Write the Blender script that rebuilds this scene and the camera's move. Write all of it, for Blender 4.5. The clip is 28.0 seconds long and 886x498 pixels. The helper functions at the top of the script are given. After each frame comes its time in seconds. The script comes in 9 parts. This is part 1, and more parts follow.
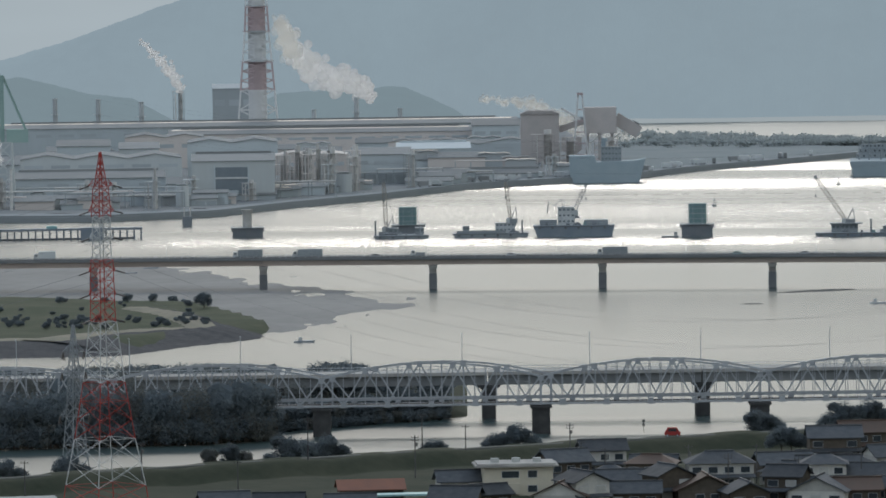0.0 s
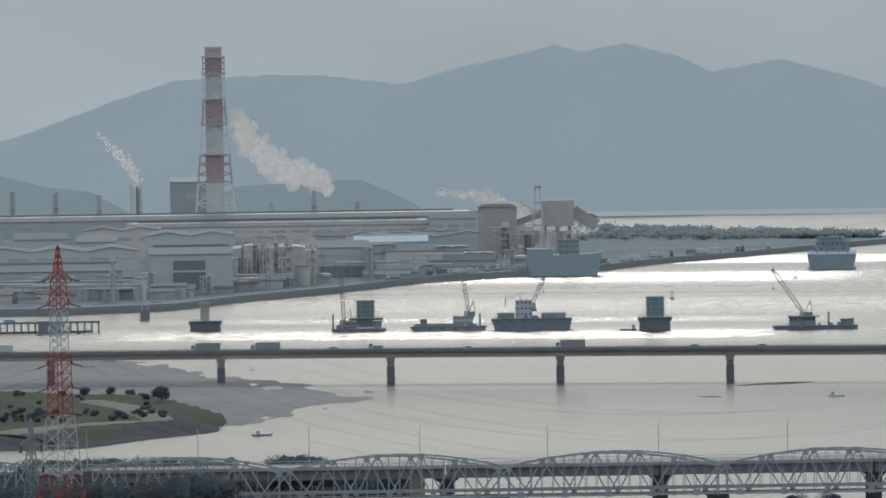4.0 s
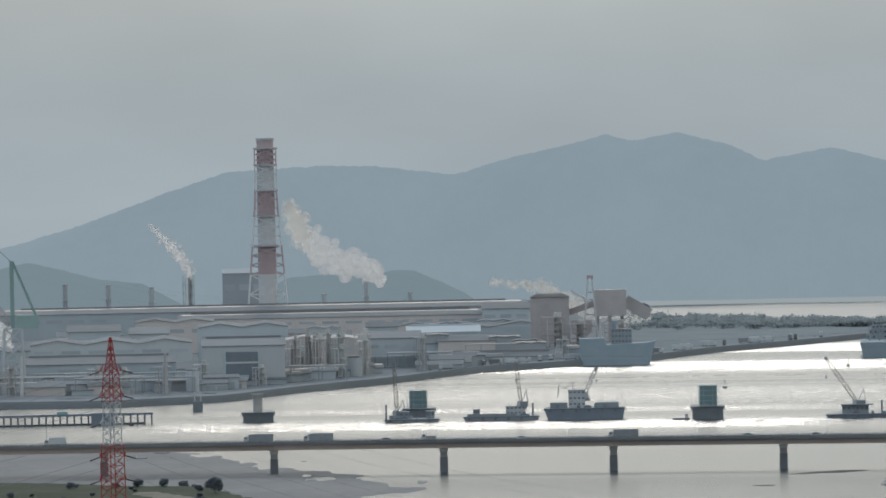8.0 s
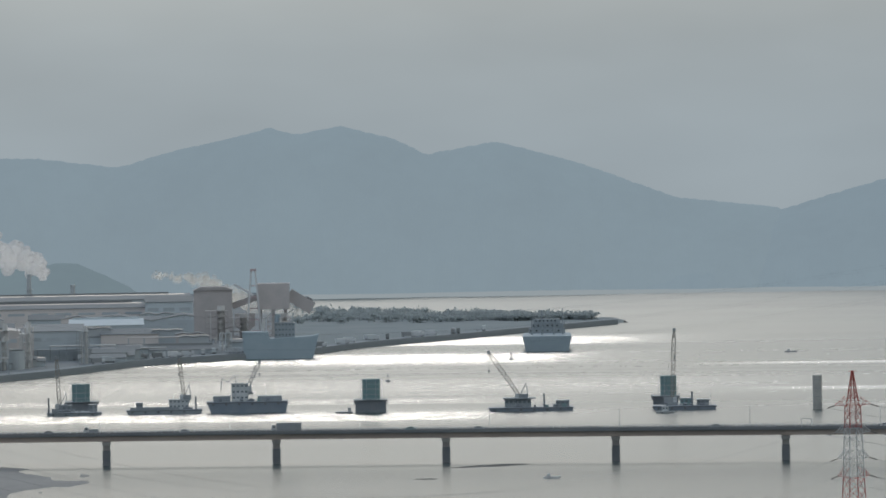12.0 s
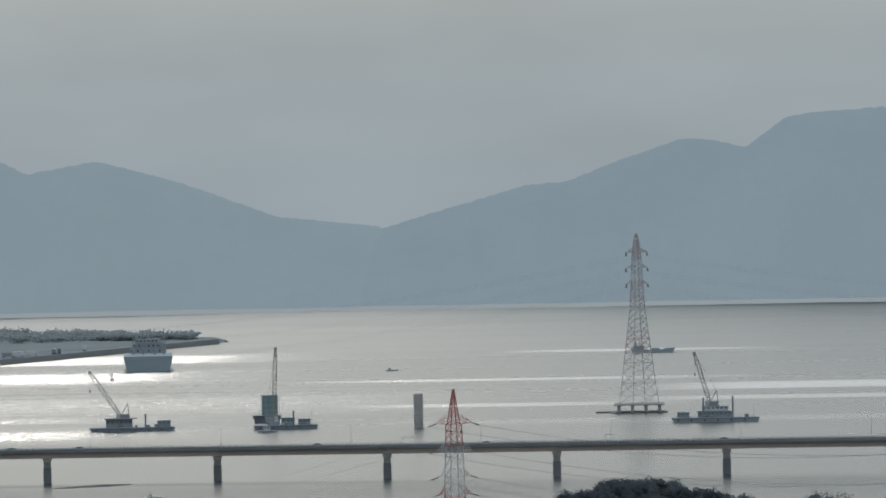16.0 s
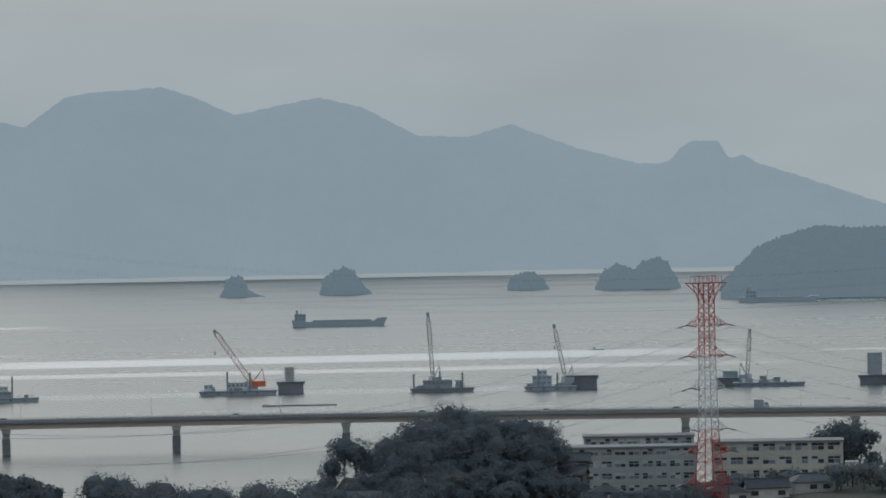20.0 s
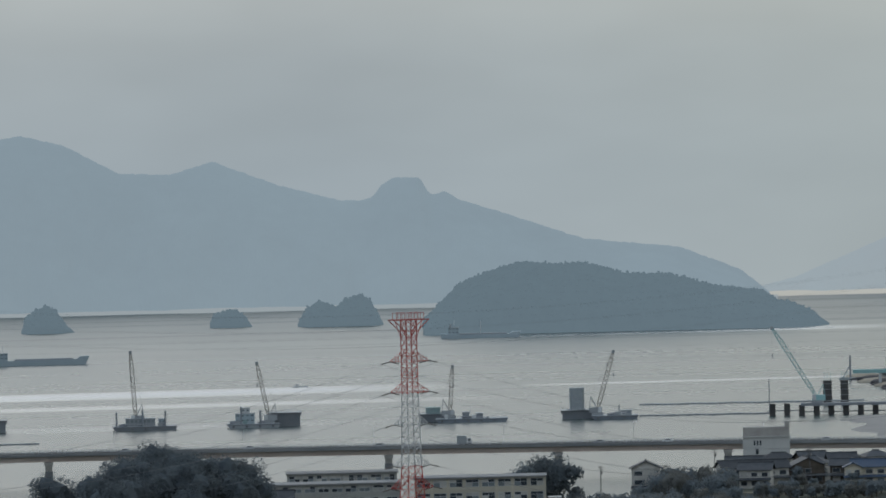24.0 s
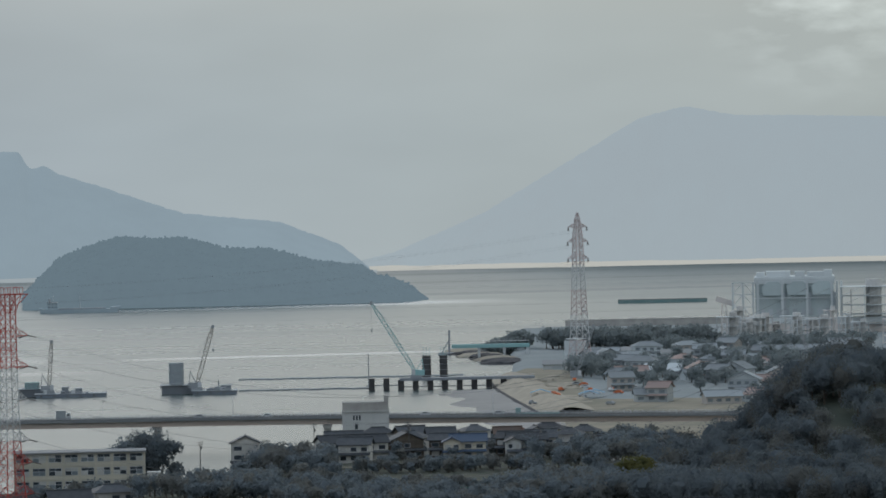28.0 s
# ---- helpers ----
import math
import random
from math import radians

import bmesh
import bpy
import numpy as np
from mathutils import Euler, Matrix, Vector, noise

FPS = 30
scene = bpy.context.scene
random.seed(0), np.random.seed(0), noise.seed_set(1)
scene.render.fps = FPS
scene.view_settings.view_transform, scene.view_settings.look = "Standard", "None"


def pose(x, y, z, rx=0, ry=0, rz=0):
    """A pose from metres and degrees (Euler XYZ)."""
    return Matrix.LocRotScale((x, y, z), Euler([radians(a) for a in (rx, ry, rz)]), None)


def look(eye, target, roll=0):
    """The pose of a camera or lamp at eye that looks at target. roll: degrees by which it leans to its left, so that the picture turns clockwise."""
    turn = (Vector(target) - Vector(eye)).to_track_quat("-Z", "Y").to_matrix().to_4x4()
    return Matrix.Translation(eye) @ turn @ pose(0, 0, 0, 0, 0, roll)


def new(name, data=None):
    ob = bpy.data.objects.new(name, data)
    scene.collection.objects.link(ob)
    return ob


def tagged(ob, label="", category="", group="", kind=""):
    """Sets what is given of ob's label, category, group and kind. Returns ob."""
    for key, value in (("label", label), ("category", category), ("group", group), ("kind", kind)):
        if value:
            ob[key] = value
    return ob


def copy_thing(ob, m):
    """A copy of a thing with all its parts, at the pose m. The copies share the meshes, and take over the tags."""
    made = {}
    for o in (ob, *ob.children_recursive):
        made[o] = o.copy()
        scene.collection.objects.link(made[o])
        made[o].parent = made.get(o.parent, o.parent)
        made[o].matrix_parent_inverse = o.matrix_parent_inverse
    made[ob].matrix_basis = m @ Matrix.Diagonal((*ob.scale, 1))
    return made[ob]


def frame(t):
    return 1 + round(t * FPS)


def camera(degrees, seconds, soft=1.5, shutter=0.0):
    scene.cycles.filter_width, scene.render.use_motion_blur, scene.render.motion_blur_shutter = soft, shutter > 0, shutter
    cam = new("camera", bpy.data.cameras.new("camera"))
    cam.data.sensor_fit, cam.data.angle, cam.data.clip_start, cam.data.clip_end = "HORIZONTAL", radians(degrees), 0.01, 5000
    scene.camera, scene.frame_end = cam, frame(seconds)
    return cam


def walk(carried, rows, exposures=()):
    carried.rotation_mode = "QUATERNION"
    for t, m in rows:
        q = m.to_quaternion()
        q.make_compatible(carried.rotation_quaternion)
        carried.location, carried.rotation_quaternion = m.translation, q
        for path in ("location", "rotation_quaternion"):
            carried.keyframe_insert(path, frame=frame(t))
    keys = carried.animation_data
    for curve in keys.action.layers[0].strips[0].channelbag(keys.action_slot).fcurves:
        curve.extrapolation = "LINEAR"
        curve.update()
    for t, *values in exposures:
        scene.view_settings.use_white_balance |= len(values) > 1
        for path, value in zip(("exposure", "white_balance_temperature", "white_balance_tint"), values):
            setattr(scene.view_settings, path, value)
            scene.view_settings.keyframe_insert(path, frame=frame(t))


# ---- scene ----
EYE = Vector((0, 0, 116))
cam = camera(8.965, 28.0, soft=1.7)
# seconds, bearing, tilt and lean of the camera on its tripod, in degrees
PATH = [
    (0, -10.773, -2.648, -0.83), (0.5, -10.849, -2.106, -0.82), (1, -10.912, -2.122, -0.63), (1.5, -11.176, -2.236, -1.02),
    (2, -11.075, -2.197, -0.92), (2.5, -11.116, -2.132, -0.83), (4.5, -10.193, -1.586, -0.87), (5, -10.862, -1.404, -0.75),
    (5.5, -11.798, -0.967, -0.88), (6, -12.213, -0.908, -1.00), (6.5, -12.259, -0.889, -1.33), (7, -11.945, -0.855, -1.09),
    (7.5, -11.014, -0.810, -1.31), (8, -10.844, -0.787, -1.17), (8.5, -10.693, -0.964, -1.06), (9, -10.341, -0.911, -1.04),
    (9.5, -9.683, -0.755, -0.88), (10, -9.449, -0.673, -0.93), (10.5, -8.980, -0.663, -0.88), (11, -8.479, -0.905, -0.78),
    (11.5, -7.927, -0.946, -1.01), (12, -7.434, -0.915, -0.97), (12.5, -7.015, -0.807, -0.93), (14.5, -4.926, -0.816, -1.03),
    (15, -4.497, -0.859, -0.91), (15.5, -4.035, -0.871, -0.98), (16, -3.386, -0.789, -1.11), (16.5, -2.572, -0.763, -1.14),
    (17, -1.247, -0.881, -1.06), (17.5, -0.204, -0.887, -0.86), (18, 0.503, -0.955, -0.86), (18.5, 1.223, -1.118, -0.89),
    (19, 2.436, -1.245, -0.75), (19.5, 3.247, -1.137, -0.84), (20, 3.908, -1.126, -1.09), (20.5, 4.492, -1.162, -0.96),
    (22.5, 5.494, -0.780, -1.23), (23, 5.919, -0.769, -1.42), (23.5, 6.396, -0.851, -1.34), (24, 6.935, -0.812, -1.36),
    (24.5, 7.557, -0.912, -1.22), (25, 8.719, -0.981, -1.13), (25.5, 9.523, -0.953, -1.08), (26, 9.991, -0.940, -1.16),
    (26.5, 9.963, -0.924, -1.23), (27, 10.360, -1.006, -1.17), (27.5, 10.744, -1.125, -1.12), (28, 10.986, -1.156, -1.22),
]


def heading(b, e):
    b, e = radians(b), radians(e)
    return EYE + 1000 * Vector((math.sin(b) * math.cos(e), math.cos(b) * math.cos(e), math.sin(e)))


# the camera's own slow changes of exposure
EXPOSURES = [(0.0, 0.12), (1.0, 0.05), (3.0, 0.05), (6.0, 0.07), (10.0, 0.02), (14.0, -0.08), (17.0, -0.06), (20.0, 0.04), (25.0, 0.03), (28.0, 0.12)]
walk(cam, [(t, look(EYE, heading(b, e), r)) for t, b, e, r in PATH], EXPOSURES)

# ---- light: a hazy, bright overcast with the sun high beyond the water ----
SUN_BEARING, SUN_HEIGHT = radians(-10), radians(27.5)
world = bpy.data.worlds.new("hazy_sky")
scene.world = world
world.use_nodes = True
wn, wl = world.node_tree.nodes, world.node_tree.links
wn.clear()
w_out, w_bg = wn.new("ShaderNodeOutputWorld"), wn.new("ShaderNodeBackground")
sky = wn.new("ShaderNodeTexSky")
sky.sky_type, sky.sun_disc = "NISHITA", False
sky.sun_elevation, sky.sun_rotation = SUN_HEIGHT, SUN_BEARING
sky.dust_density, sky.air_density, sky.ozone_density = 7.0, 1.5, 2.0
w_co = wn.new("ShaderNodeTexCoord")
w_sep = wn.new("ShaderNodeSeparateXYZ")
w_ramp = wn.new("ShaderNodeValToRGB")
cr = w_ramp.color_ramp
cr.elements[0].position, cr.elements[0].color = 0.0, (0.320, 0.377, 0.414, 1)
cr.elements[1].position, cr.elements[1].color = 1.0, (0.48, 0.58, 0.72, 1)
for pos, col in ((0.020, (0.338, 0.394, 0.426)), (0.045, (0.393, 0.438, 0.446)), (0.14, (0.57, 0.625, 0.65)), (0.40, (0.525, 0.61, 0.71))):
    el = cr.elements.new(pos)
    el.color = (*col, 1)
w_map, w_noise = wn.new("ShaderNodeMapping"), wn.new("ShaderNodeTexNoise")
w_map.inputs["Scale"].default_value = (9, 9, 26)
w_noise.inputs["Scale"].default_value, w_noise.inputs["Detail"].default_value = 1.0, 4.0
w_cloud = wn.new("ShaderNodeMapRange")
for key, v in (("From Min", 0.3), ("From Max", 0.7), ("To Min", 0.9), ("To Max", 1.1)):
    w_cloud.inputs[key].default_value = v
w_mul = wn.new("ShaderNodeVectorMath")
w_mul.operation = "SCALE"
w_add = wn.new("ShaderNodeMixRGB")
w_add.blend_type, w_add.inputs[0].default_value = "ADD", 0.008
wl.new(w_co.outputs["Generated"], w_sep.inputs[0])
wl.new(w_sep.outputs["Z"], w_ramp.inputs[0])
wl.new(w_co.outputs["Generated"], w_map.inputs[0])
wl.new(w_map.outputs[0], w_noise.inputs["Vector"])
wl.new(w_noise.outputs["Fac"], w_cloud.inputs[0])
# an unseen bright patch added high over the bay to brighten water streaks
w_dot, w_glow, w_sum = wn.new("ShaderNodeVectorMath"), wn.new("ShaderNodeMapRange"), wn.new("ShaderNodeMath")
w_dot.operation = "DOT_PRODUCT"
w_dot.inputs[1].default_value = (heading(4, 25.5) - EYE).normalized()
for key, v in (("From Min", 0.955), ("From Max", 1.0), ("To Min", 0.0), ("To Max", 1.75)):
    w_glow.inputs[key].default_value = v
w_glow.interpolation_type = "SMOOTHSTEP"
wl.new(w_co.outputs["Generated"], w_dot.inputs[0])
wl.new(w_dot.outputs["Value"], w_glow.inputs[0])
w_gn = wn.new("ShaderNodeMath")
w_gn.operation = "MULTIPLY"
wl.new(w_glow.outputs[0], w_gn.inputs[0])
wl.new(w_noise.outputs["Fac"], w_gn.inputs[1])
wl.new(w_cloud.outputs[0], w_sum.inputs[0])
wl.new(w_gn.outputs[0], w_sum.inputs[1])
w_far, w_patch, w_puff, w_pm = wn.new("ShaderNodeVectorMath"), wn.new("ShaderNodeMapRange"), wn.new("ShaderNodeTexNoise"), wn.new("ShaderNodeMapping")
w_far.operation = "DISTANCE"
w_far.inputs[1].default_value = (heading(14.9, 1.75) - EYE).normalized()
w_patch.interpolation_type = "SMOOTHSTEP"
for key, v in (("From Min", 0.030), ("From Max", 0.008), ("To Min", 0.0), ("To Max", 1.0)):
    w_patch.inputs[key].default_value = v
w_pm.inputs["Scale"].default_value = (70, 70, 190)
w_puff.inputs["Scale"].default_value, w_puff.inputs["Detail"].default_value = 1.0, 6.0
w_edge, w_pk, w_sum2 = wn.new("ShaderNodeMapRange"), wn.new("ShaderNodeMath"), wn.new("ShaderNodeMath")
for key, v in (("From Min", 0.45), ("From Max", 0.72), ("To Min", 0.0), ("To Max", 0.55)):
    w_edge.inputs[key].default_value = v
w_pk.operation = "MULTIPLY"
wl.new(w_co.outputs["Generated"], w_far.inputs[0])
wl.new(w_far.outputs["Value"], w_patch.inputs[0])
wl.new(w_co.outputs["Generated"], w_pm.inputs[0])
wl.new(w_pm.outputs[0], w_puff.inputs["Vector"])
wl.new(w_puff.outputs["Fac"], w_edge.inputs[0])
wl.new(w_edge.outputs[0], w_pk.inputs[0])
wl.new(w_patch.outputs[0], w_pk.inputs[1])
wl.new(w_sum.outputs[0], w_sum2.inputs[0])
wl.new(w_pk.outputs[0], w_sum2.inputs[1])
w_tint, w_warm = wn.new("ShaderNodeMixRGB"), wn.new("ShaderNodeVectorMath")
w_tint.inputs[1].default_value, w_tint.inputs[2].default_value = (1, 1, 1, 1), (1.10, 1.03, 0.89, 1)
w_warm.operation = "MULTIPLY"
w_side = wn.new("ShaderNodeMapRange")
w_side.inputs["From Min"].default_value, w_side.inputs["From Max"].default_value, w_side.inputs["To Max"].default_value = 0.10, 0.30, 0.8
wl.new(w_sep.outputs["X"], w_side.inputs[0])
wl.new(w_side.outputs[0], w_tint.inputs[0])
wl.new(w_ramp.outputs[0], w_warm.inputs[0])
wl.new(w_tint.outputs[0], w_warm.inputs[1])
wl.new(w_warm.outputs[0], w_mul.inputs[0])
wl.new(w_sum2.outputs[0], w_mul.inputs["Scale"])
wl.new(w_mul.outputs[0], w_add.inputs[1])
wl.new(sky.outputs[0], w_add.inputs[2])
wl.new(w_add.outputs[0], w_bg.inputs[0])
wl.new(w_bg.outputs[0], w_out.inputs[0])
w_bg.inputs[1].default_value = 1.0
sun = new("sun", bpy.data.lights.new("sun", "SUN"))
sun.data.energy, sun.data.angle, sun.data.color = 0.38, radians(10), (1.0, 0.95, 0.87)
sun.matrix_world = look((0, 0, 400), Vector((0, 0, 400)) - Vector((math.sin(SUN_BEARING) * math.cos(SUN_HEIGHT), math.cos(SUN_BEARING) * math.cos(SUN_HEIGHT), math.sin(SUN_HEIGHT))))


# ---- helpers of this scene ----
def at(u, d, z=0.0):
    """A place by its bearing from the lookout, in tenths of a milliradian, its distance and its height."""
    return Vector((d * math.sin(u * 1e-4), d * math.cos(u * 1e-4), z))


def facing(u, d, z=0.0, turn=0.0):
    """A pose there whose y axis points away from the lookout."""
    return pose(*at(u, d, z), 0, 0, -math.degrees(u * 1e-4) + turn)


def height_of(v, d):
    return 116 + v * 1e-4 * d


def thing(name, m, label, category, group="", kind=""):
    ob = tagged(new(name), label, category, group, kind)
    ob.empty_display_size = 0.5
    ob.matrix_world = m
    return ob


def part(name, bm, material, parent, label="", smooth=False):
    me = bm
    if isinstance(bm, bmesh.types.BMesh):
        me = bpy.data.meshes.new(name)
        bm.to_mesh(me)
        bm.free()
        me.materials.append(material)
        if smooth:
            me.shade_smooth()
    ob = new(name, me)
    ob.parent = parent
    if label:
        tagged(ob, label)
    return ob


def solo(name, bm, material, m, label, category, group="", kind="", smooth=False):
    ob = part(name, bm, material, None, "", smooth)
    ob.matrix_world = m
    return tagged(ob, label, category, group, kind)


def mesh_of(name, verts, faces, mats, idx=None, smooth=False):
    me = bpy.data.meshes.new(name)
    me.from_pydata([tuple(map(float, v)) for v in verts], [], [tuple(map(int, f)) for f in faces])
    for m in mats:
        me.materials.append(m)
    if idx is not None:
        me.polygons.foreach_set("material_index", np.asarray(idx, dtype=np.int32))
    if smooth:
        me.shade_smooth()
    me.update()
    return me


def box(x0, x1, y0, y1, z0, z1, bm=None, m=None):
    bm = bm or bmesh.new()
    co = [(x, y, z) for z in (z0, z1) for x, y in ((x0, y0), (x1, y0), (x1, y1), (x0, y1))]
    vs = [bm.verts.new(m @ Vector(c) if m else c) for c in co]
    for f in ((3, 2, 1, 0), (4, 5, 6, 7), (0, 1, 5, 4), (1, 2, 6, 5), (2, 3, 7, 6), (3, 0, 4, 7)):
        bm.faces.new([vs[i] for i in f])
    return bm


def bar(p, q, w, bm=None, h=None):
    """A square bar from p to q."""
    bm = bm or bmesh.new()
    p, q, h = Vector(p), Vector(q), h or w
    ax = (q - p).normalized()
    side = ax.cross(Vector((0, 0, 1)))
    side = Vector((1, 0, 0)) if side.length < 1e-3 else side.normalized()
    up = side.cross(ax)
    vs = [bm.verts.new(e + side * sx * w / 2 + up * sy * h / 2) for e in (p, q) for sx, sy in ((-1, -1), (1, -1), (1, 1), (-1, 1))]
    for f in ((0, 1, 2, 3), (7, 6, 5, 4), (0, 4, 5, 1), (1, 5, 6, 2), (2, 6, 7, 3), (3, 7, 4, 0)):
        bm.faces.new([vs[i] for i in f])
    return bm


def rod(p, q, r, r2=None, n=10, bm=None):
    """A round bar or cone from p to q."""
    bm = bm or bmesh.new()
    p, q, r2 = Vector(p), Vector(q), r if r2 is None else r2
    ax = (q - p).normalized()
    side = ax.cross(Vector((0, 0, 1)))
    side = Vector((1, 0, 0)) if side.length < 1e-3 else side.normalized()
    up = side.cross(ax)
    ring = [[bm.verts.new(e + (side * math.cos(6.2832 * i / n) + up * math.sin(6.2832 * i / n)) * rr) for i in range(n)] for e, rr in ((p, r), (q, r2))]
    for i in range(n):
        bm.faces.new((ring[0][i], ring[0][(i + 1) % n], ring[1][(i + 1) % n], ring[1][i]))
    bm.faces.new(ring[0][::-1])
    bm.faces.new(ring[1])
    bmesh.ops.recalc_face_normals(bm, faces=bm.faces[:])
    return bm


def tube(points, r, n=4, bm=None):
    """One round cord through the points."""
    bm = bm or bmesh.new()
    rings = []
    for k, p in enumerate(points):
        ax = (Vector(points[min(k + 1, len(points) - 1)]) - Vector(points[max(k - 1, 0)])).normalized()
        side = ax.cross(Vector((0, 0, 1)))
        side = Vector((1, 0, 0)) if side.length < 1e-3 else side.normalized()
        up = side.cross(ax)
        rings.append([bm.verts.new(Vector(p) + (side * math.cos(6.2832 * i / n) + up * math.sin(6.2832 * i / n)) * r) for i in range(n)])
    for a, b in zip(rings, rings[1:]):
        for i in range(n):
            bm.faces.new((a[i], a[(i + 1) % n], b[(i + 1) % n], b[i]))
    return bm


def slab(outline, axis, a, b, bm=None):
    """A flat outline of (s, z) pushed from a to b along y (axis 'y') or x (axis 'x'), or of (x, y) along z (axis 'z')."""
    bm = bm or bmesh.new()
    place = {"y": lambda s, z, k: (s, k, z), "x": lambda s, z, k: (k, s, z), "z": lambda s, z, k: (s, z, k)}[axis]
    lo, hi = ([bm.verts.new(place(s, z, k)) for s, z in outline] for k in (a, b))
    n = len(outline)
    fs = [bm.faces.new((lo[i], lo[(i + 1) % n], hi[(i + 1) % n], hi[i])) for i in range(n)]
    fs += [bm.faces.new(lo[::-1]), bm.faces.new(hi)]
    bmesh.ops.recalc_face_normals(bm, faces=fs)
    return bm


def smooth01(x, a, b):
    t = np.clip((x - a) / (b - a), 0, 1)
    return t * t * (3 - 2 * t)


# ---- materials ----
def mat(name, c1, c2=None, size=2.0, rough=0.75, metal=0.0, bump=0.0, vary=0.12, fine=None, stretch=(1, 1, 1)):
    """A surface that wanders between two colours in patches of that many metres, with a finer grain and its own relief."""
    m = bpy.data.materials.new(name)
    m.use_nodes = True
    n, l = m.node_tree.nodes, m.node_tree.links
    bs = n["Principled BSDF"]
    bs.inputs["Roughness"].default_value, bs.inputs["Metallic"].default_value = rough, metal
    bs.inputs["Specular IOR Level"].default_value = 0.5 if rough < 0.5 else 0.12
    c2 = c2 or tuple(c * 0.75 for c in c1)
    co, mp = n.new("ShaderNodeTexCoord"), n.new("ShaderNodeMapping")
    mp.inputs["Scale"].default_value = stretch
    l.new(co.outputs["Object"], mp.inputs[0])
    big, small = n.new("ShaderNodeTexNoise"), n.new("ShaderNodeTexNoise")
    big.inputs["Scale"].default_value, big.inputs["Detail"].default_value = 1 / size, 5
    small.inputs["Scale"].default_value, small.inputs["Detail"].default_value = 1 / (fine or size / 7), 3
    for t in (big, small):
        l.new(mp.outputs[0], t.inputs["Vector"])
    add = n.new("ShaderNodeMath")
    add.operation = "MULTIPLY_ADD"
    add.inputs[1].default_value, add.inputs[2].default_value = 0.45, 0.0
    l.new(small.outputs["Fac"], add.inputs[0])
    both = n.new("ShaderNodeMath")
    l.new(big.outputs["Fac"], both.inputs[0])
    l.new(add.outputs[0], both.inputs[1])
    ramp = n.new("ShaderNodeValToRGB")
    ramp.color_ramp.elements[0].position, ramp.color_ramp.elements[1].position = 0.52, 0.92
    ramp.color_ramp.elements[0].color, ramp.color_ramp.elements[1].color = (*c1, 1), (*c2, 1)
    l.new(both.outputs[0], ramp.inputs[0])
    info, rng, mul = n.new("ShaderNodeObjectInfo"), n.new("ShaderNodeMapRange"), n.new("ShaderNodeVectorMath")
    rng.inputs["To Min"].default_value, rng.inputs["To Max"].default_value = 1 - vary, 1 + vary
    mul.operation = "SCALE"
    l.new(info.outputs["Random"], rng.inputs[0])
    l.new(ramp.outputs[0], mul.inputs[0])
    l.new(rng.outputs[0], mul.inputs["Scale"])
    l.new(mul.outputs[0], bs.inputs["Base Color"])
    if bump:
        b = n.new("ShaderNodeBump")
        b.inputs["Strength"].default_value, b.inputs["Distance"].default_value = 0.6, bump
        l.new(small.outputs["Fac"], b.inputs["Height"])
        l.new(b.outputs[0], bs.inputs["Normal"])
    return m


def leaf_mat(*args, **keys):
    """Leaves: matt, and letting half of the light through."""
    m = mat(*args, **keys)
    n, l = m.node_tree.nodes, m.node_tree.links
    tint = n["Principled BSDF"].inputs["Base Color"].links[0].from_socket
    front, through_leaf, mix = n.new("ShaderNodeBsdfDiffuse"), n.new("ShaderNodeBsdfTranslucent"), n.new("ShaderNodeMixShader")
    for k in (front, through_leaf):
        l.new(tint, k.inputs["Color"])
    mix.inputs[0].default_value = 0.45
    l.new(front.outputs[0], mix.inputs[1])
    l.new(through_leaf.outputs[0], mix.inputs[2])
    l.new(mix.outputs[0], n["Material Output"].inputs[0])
    return m


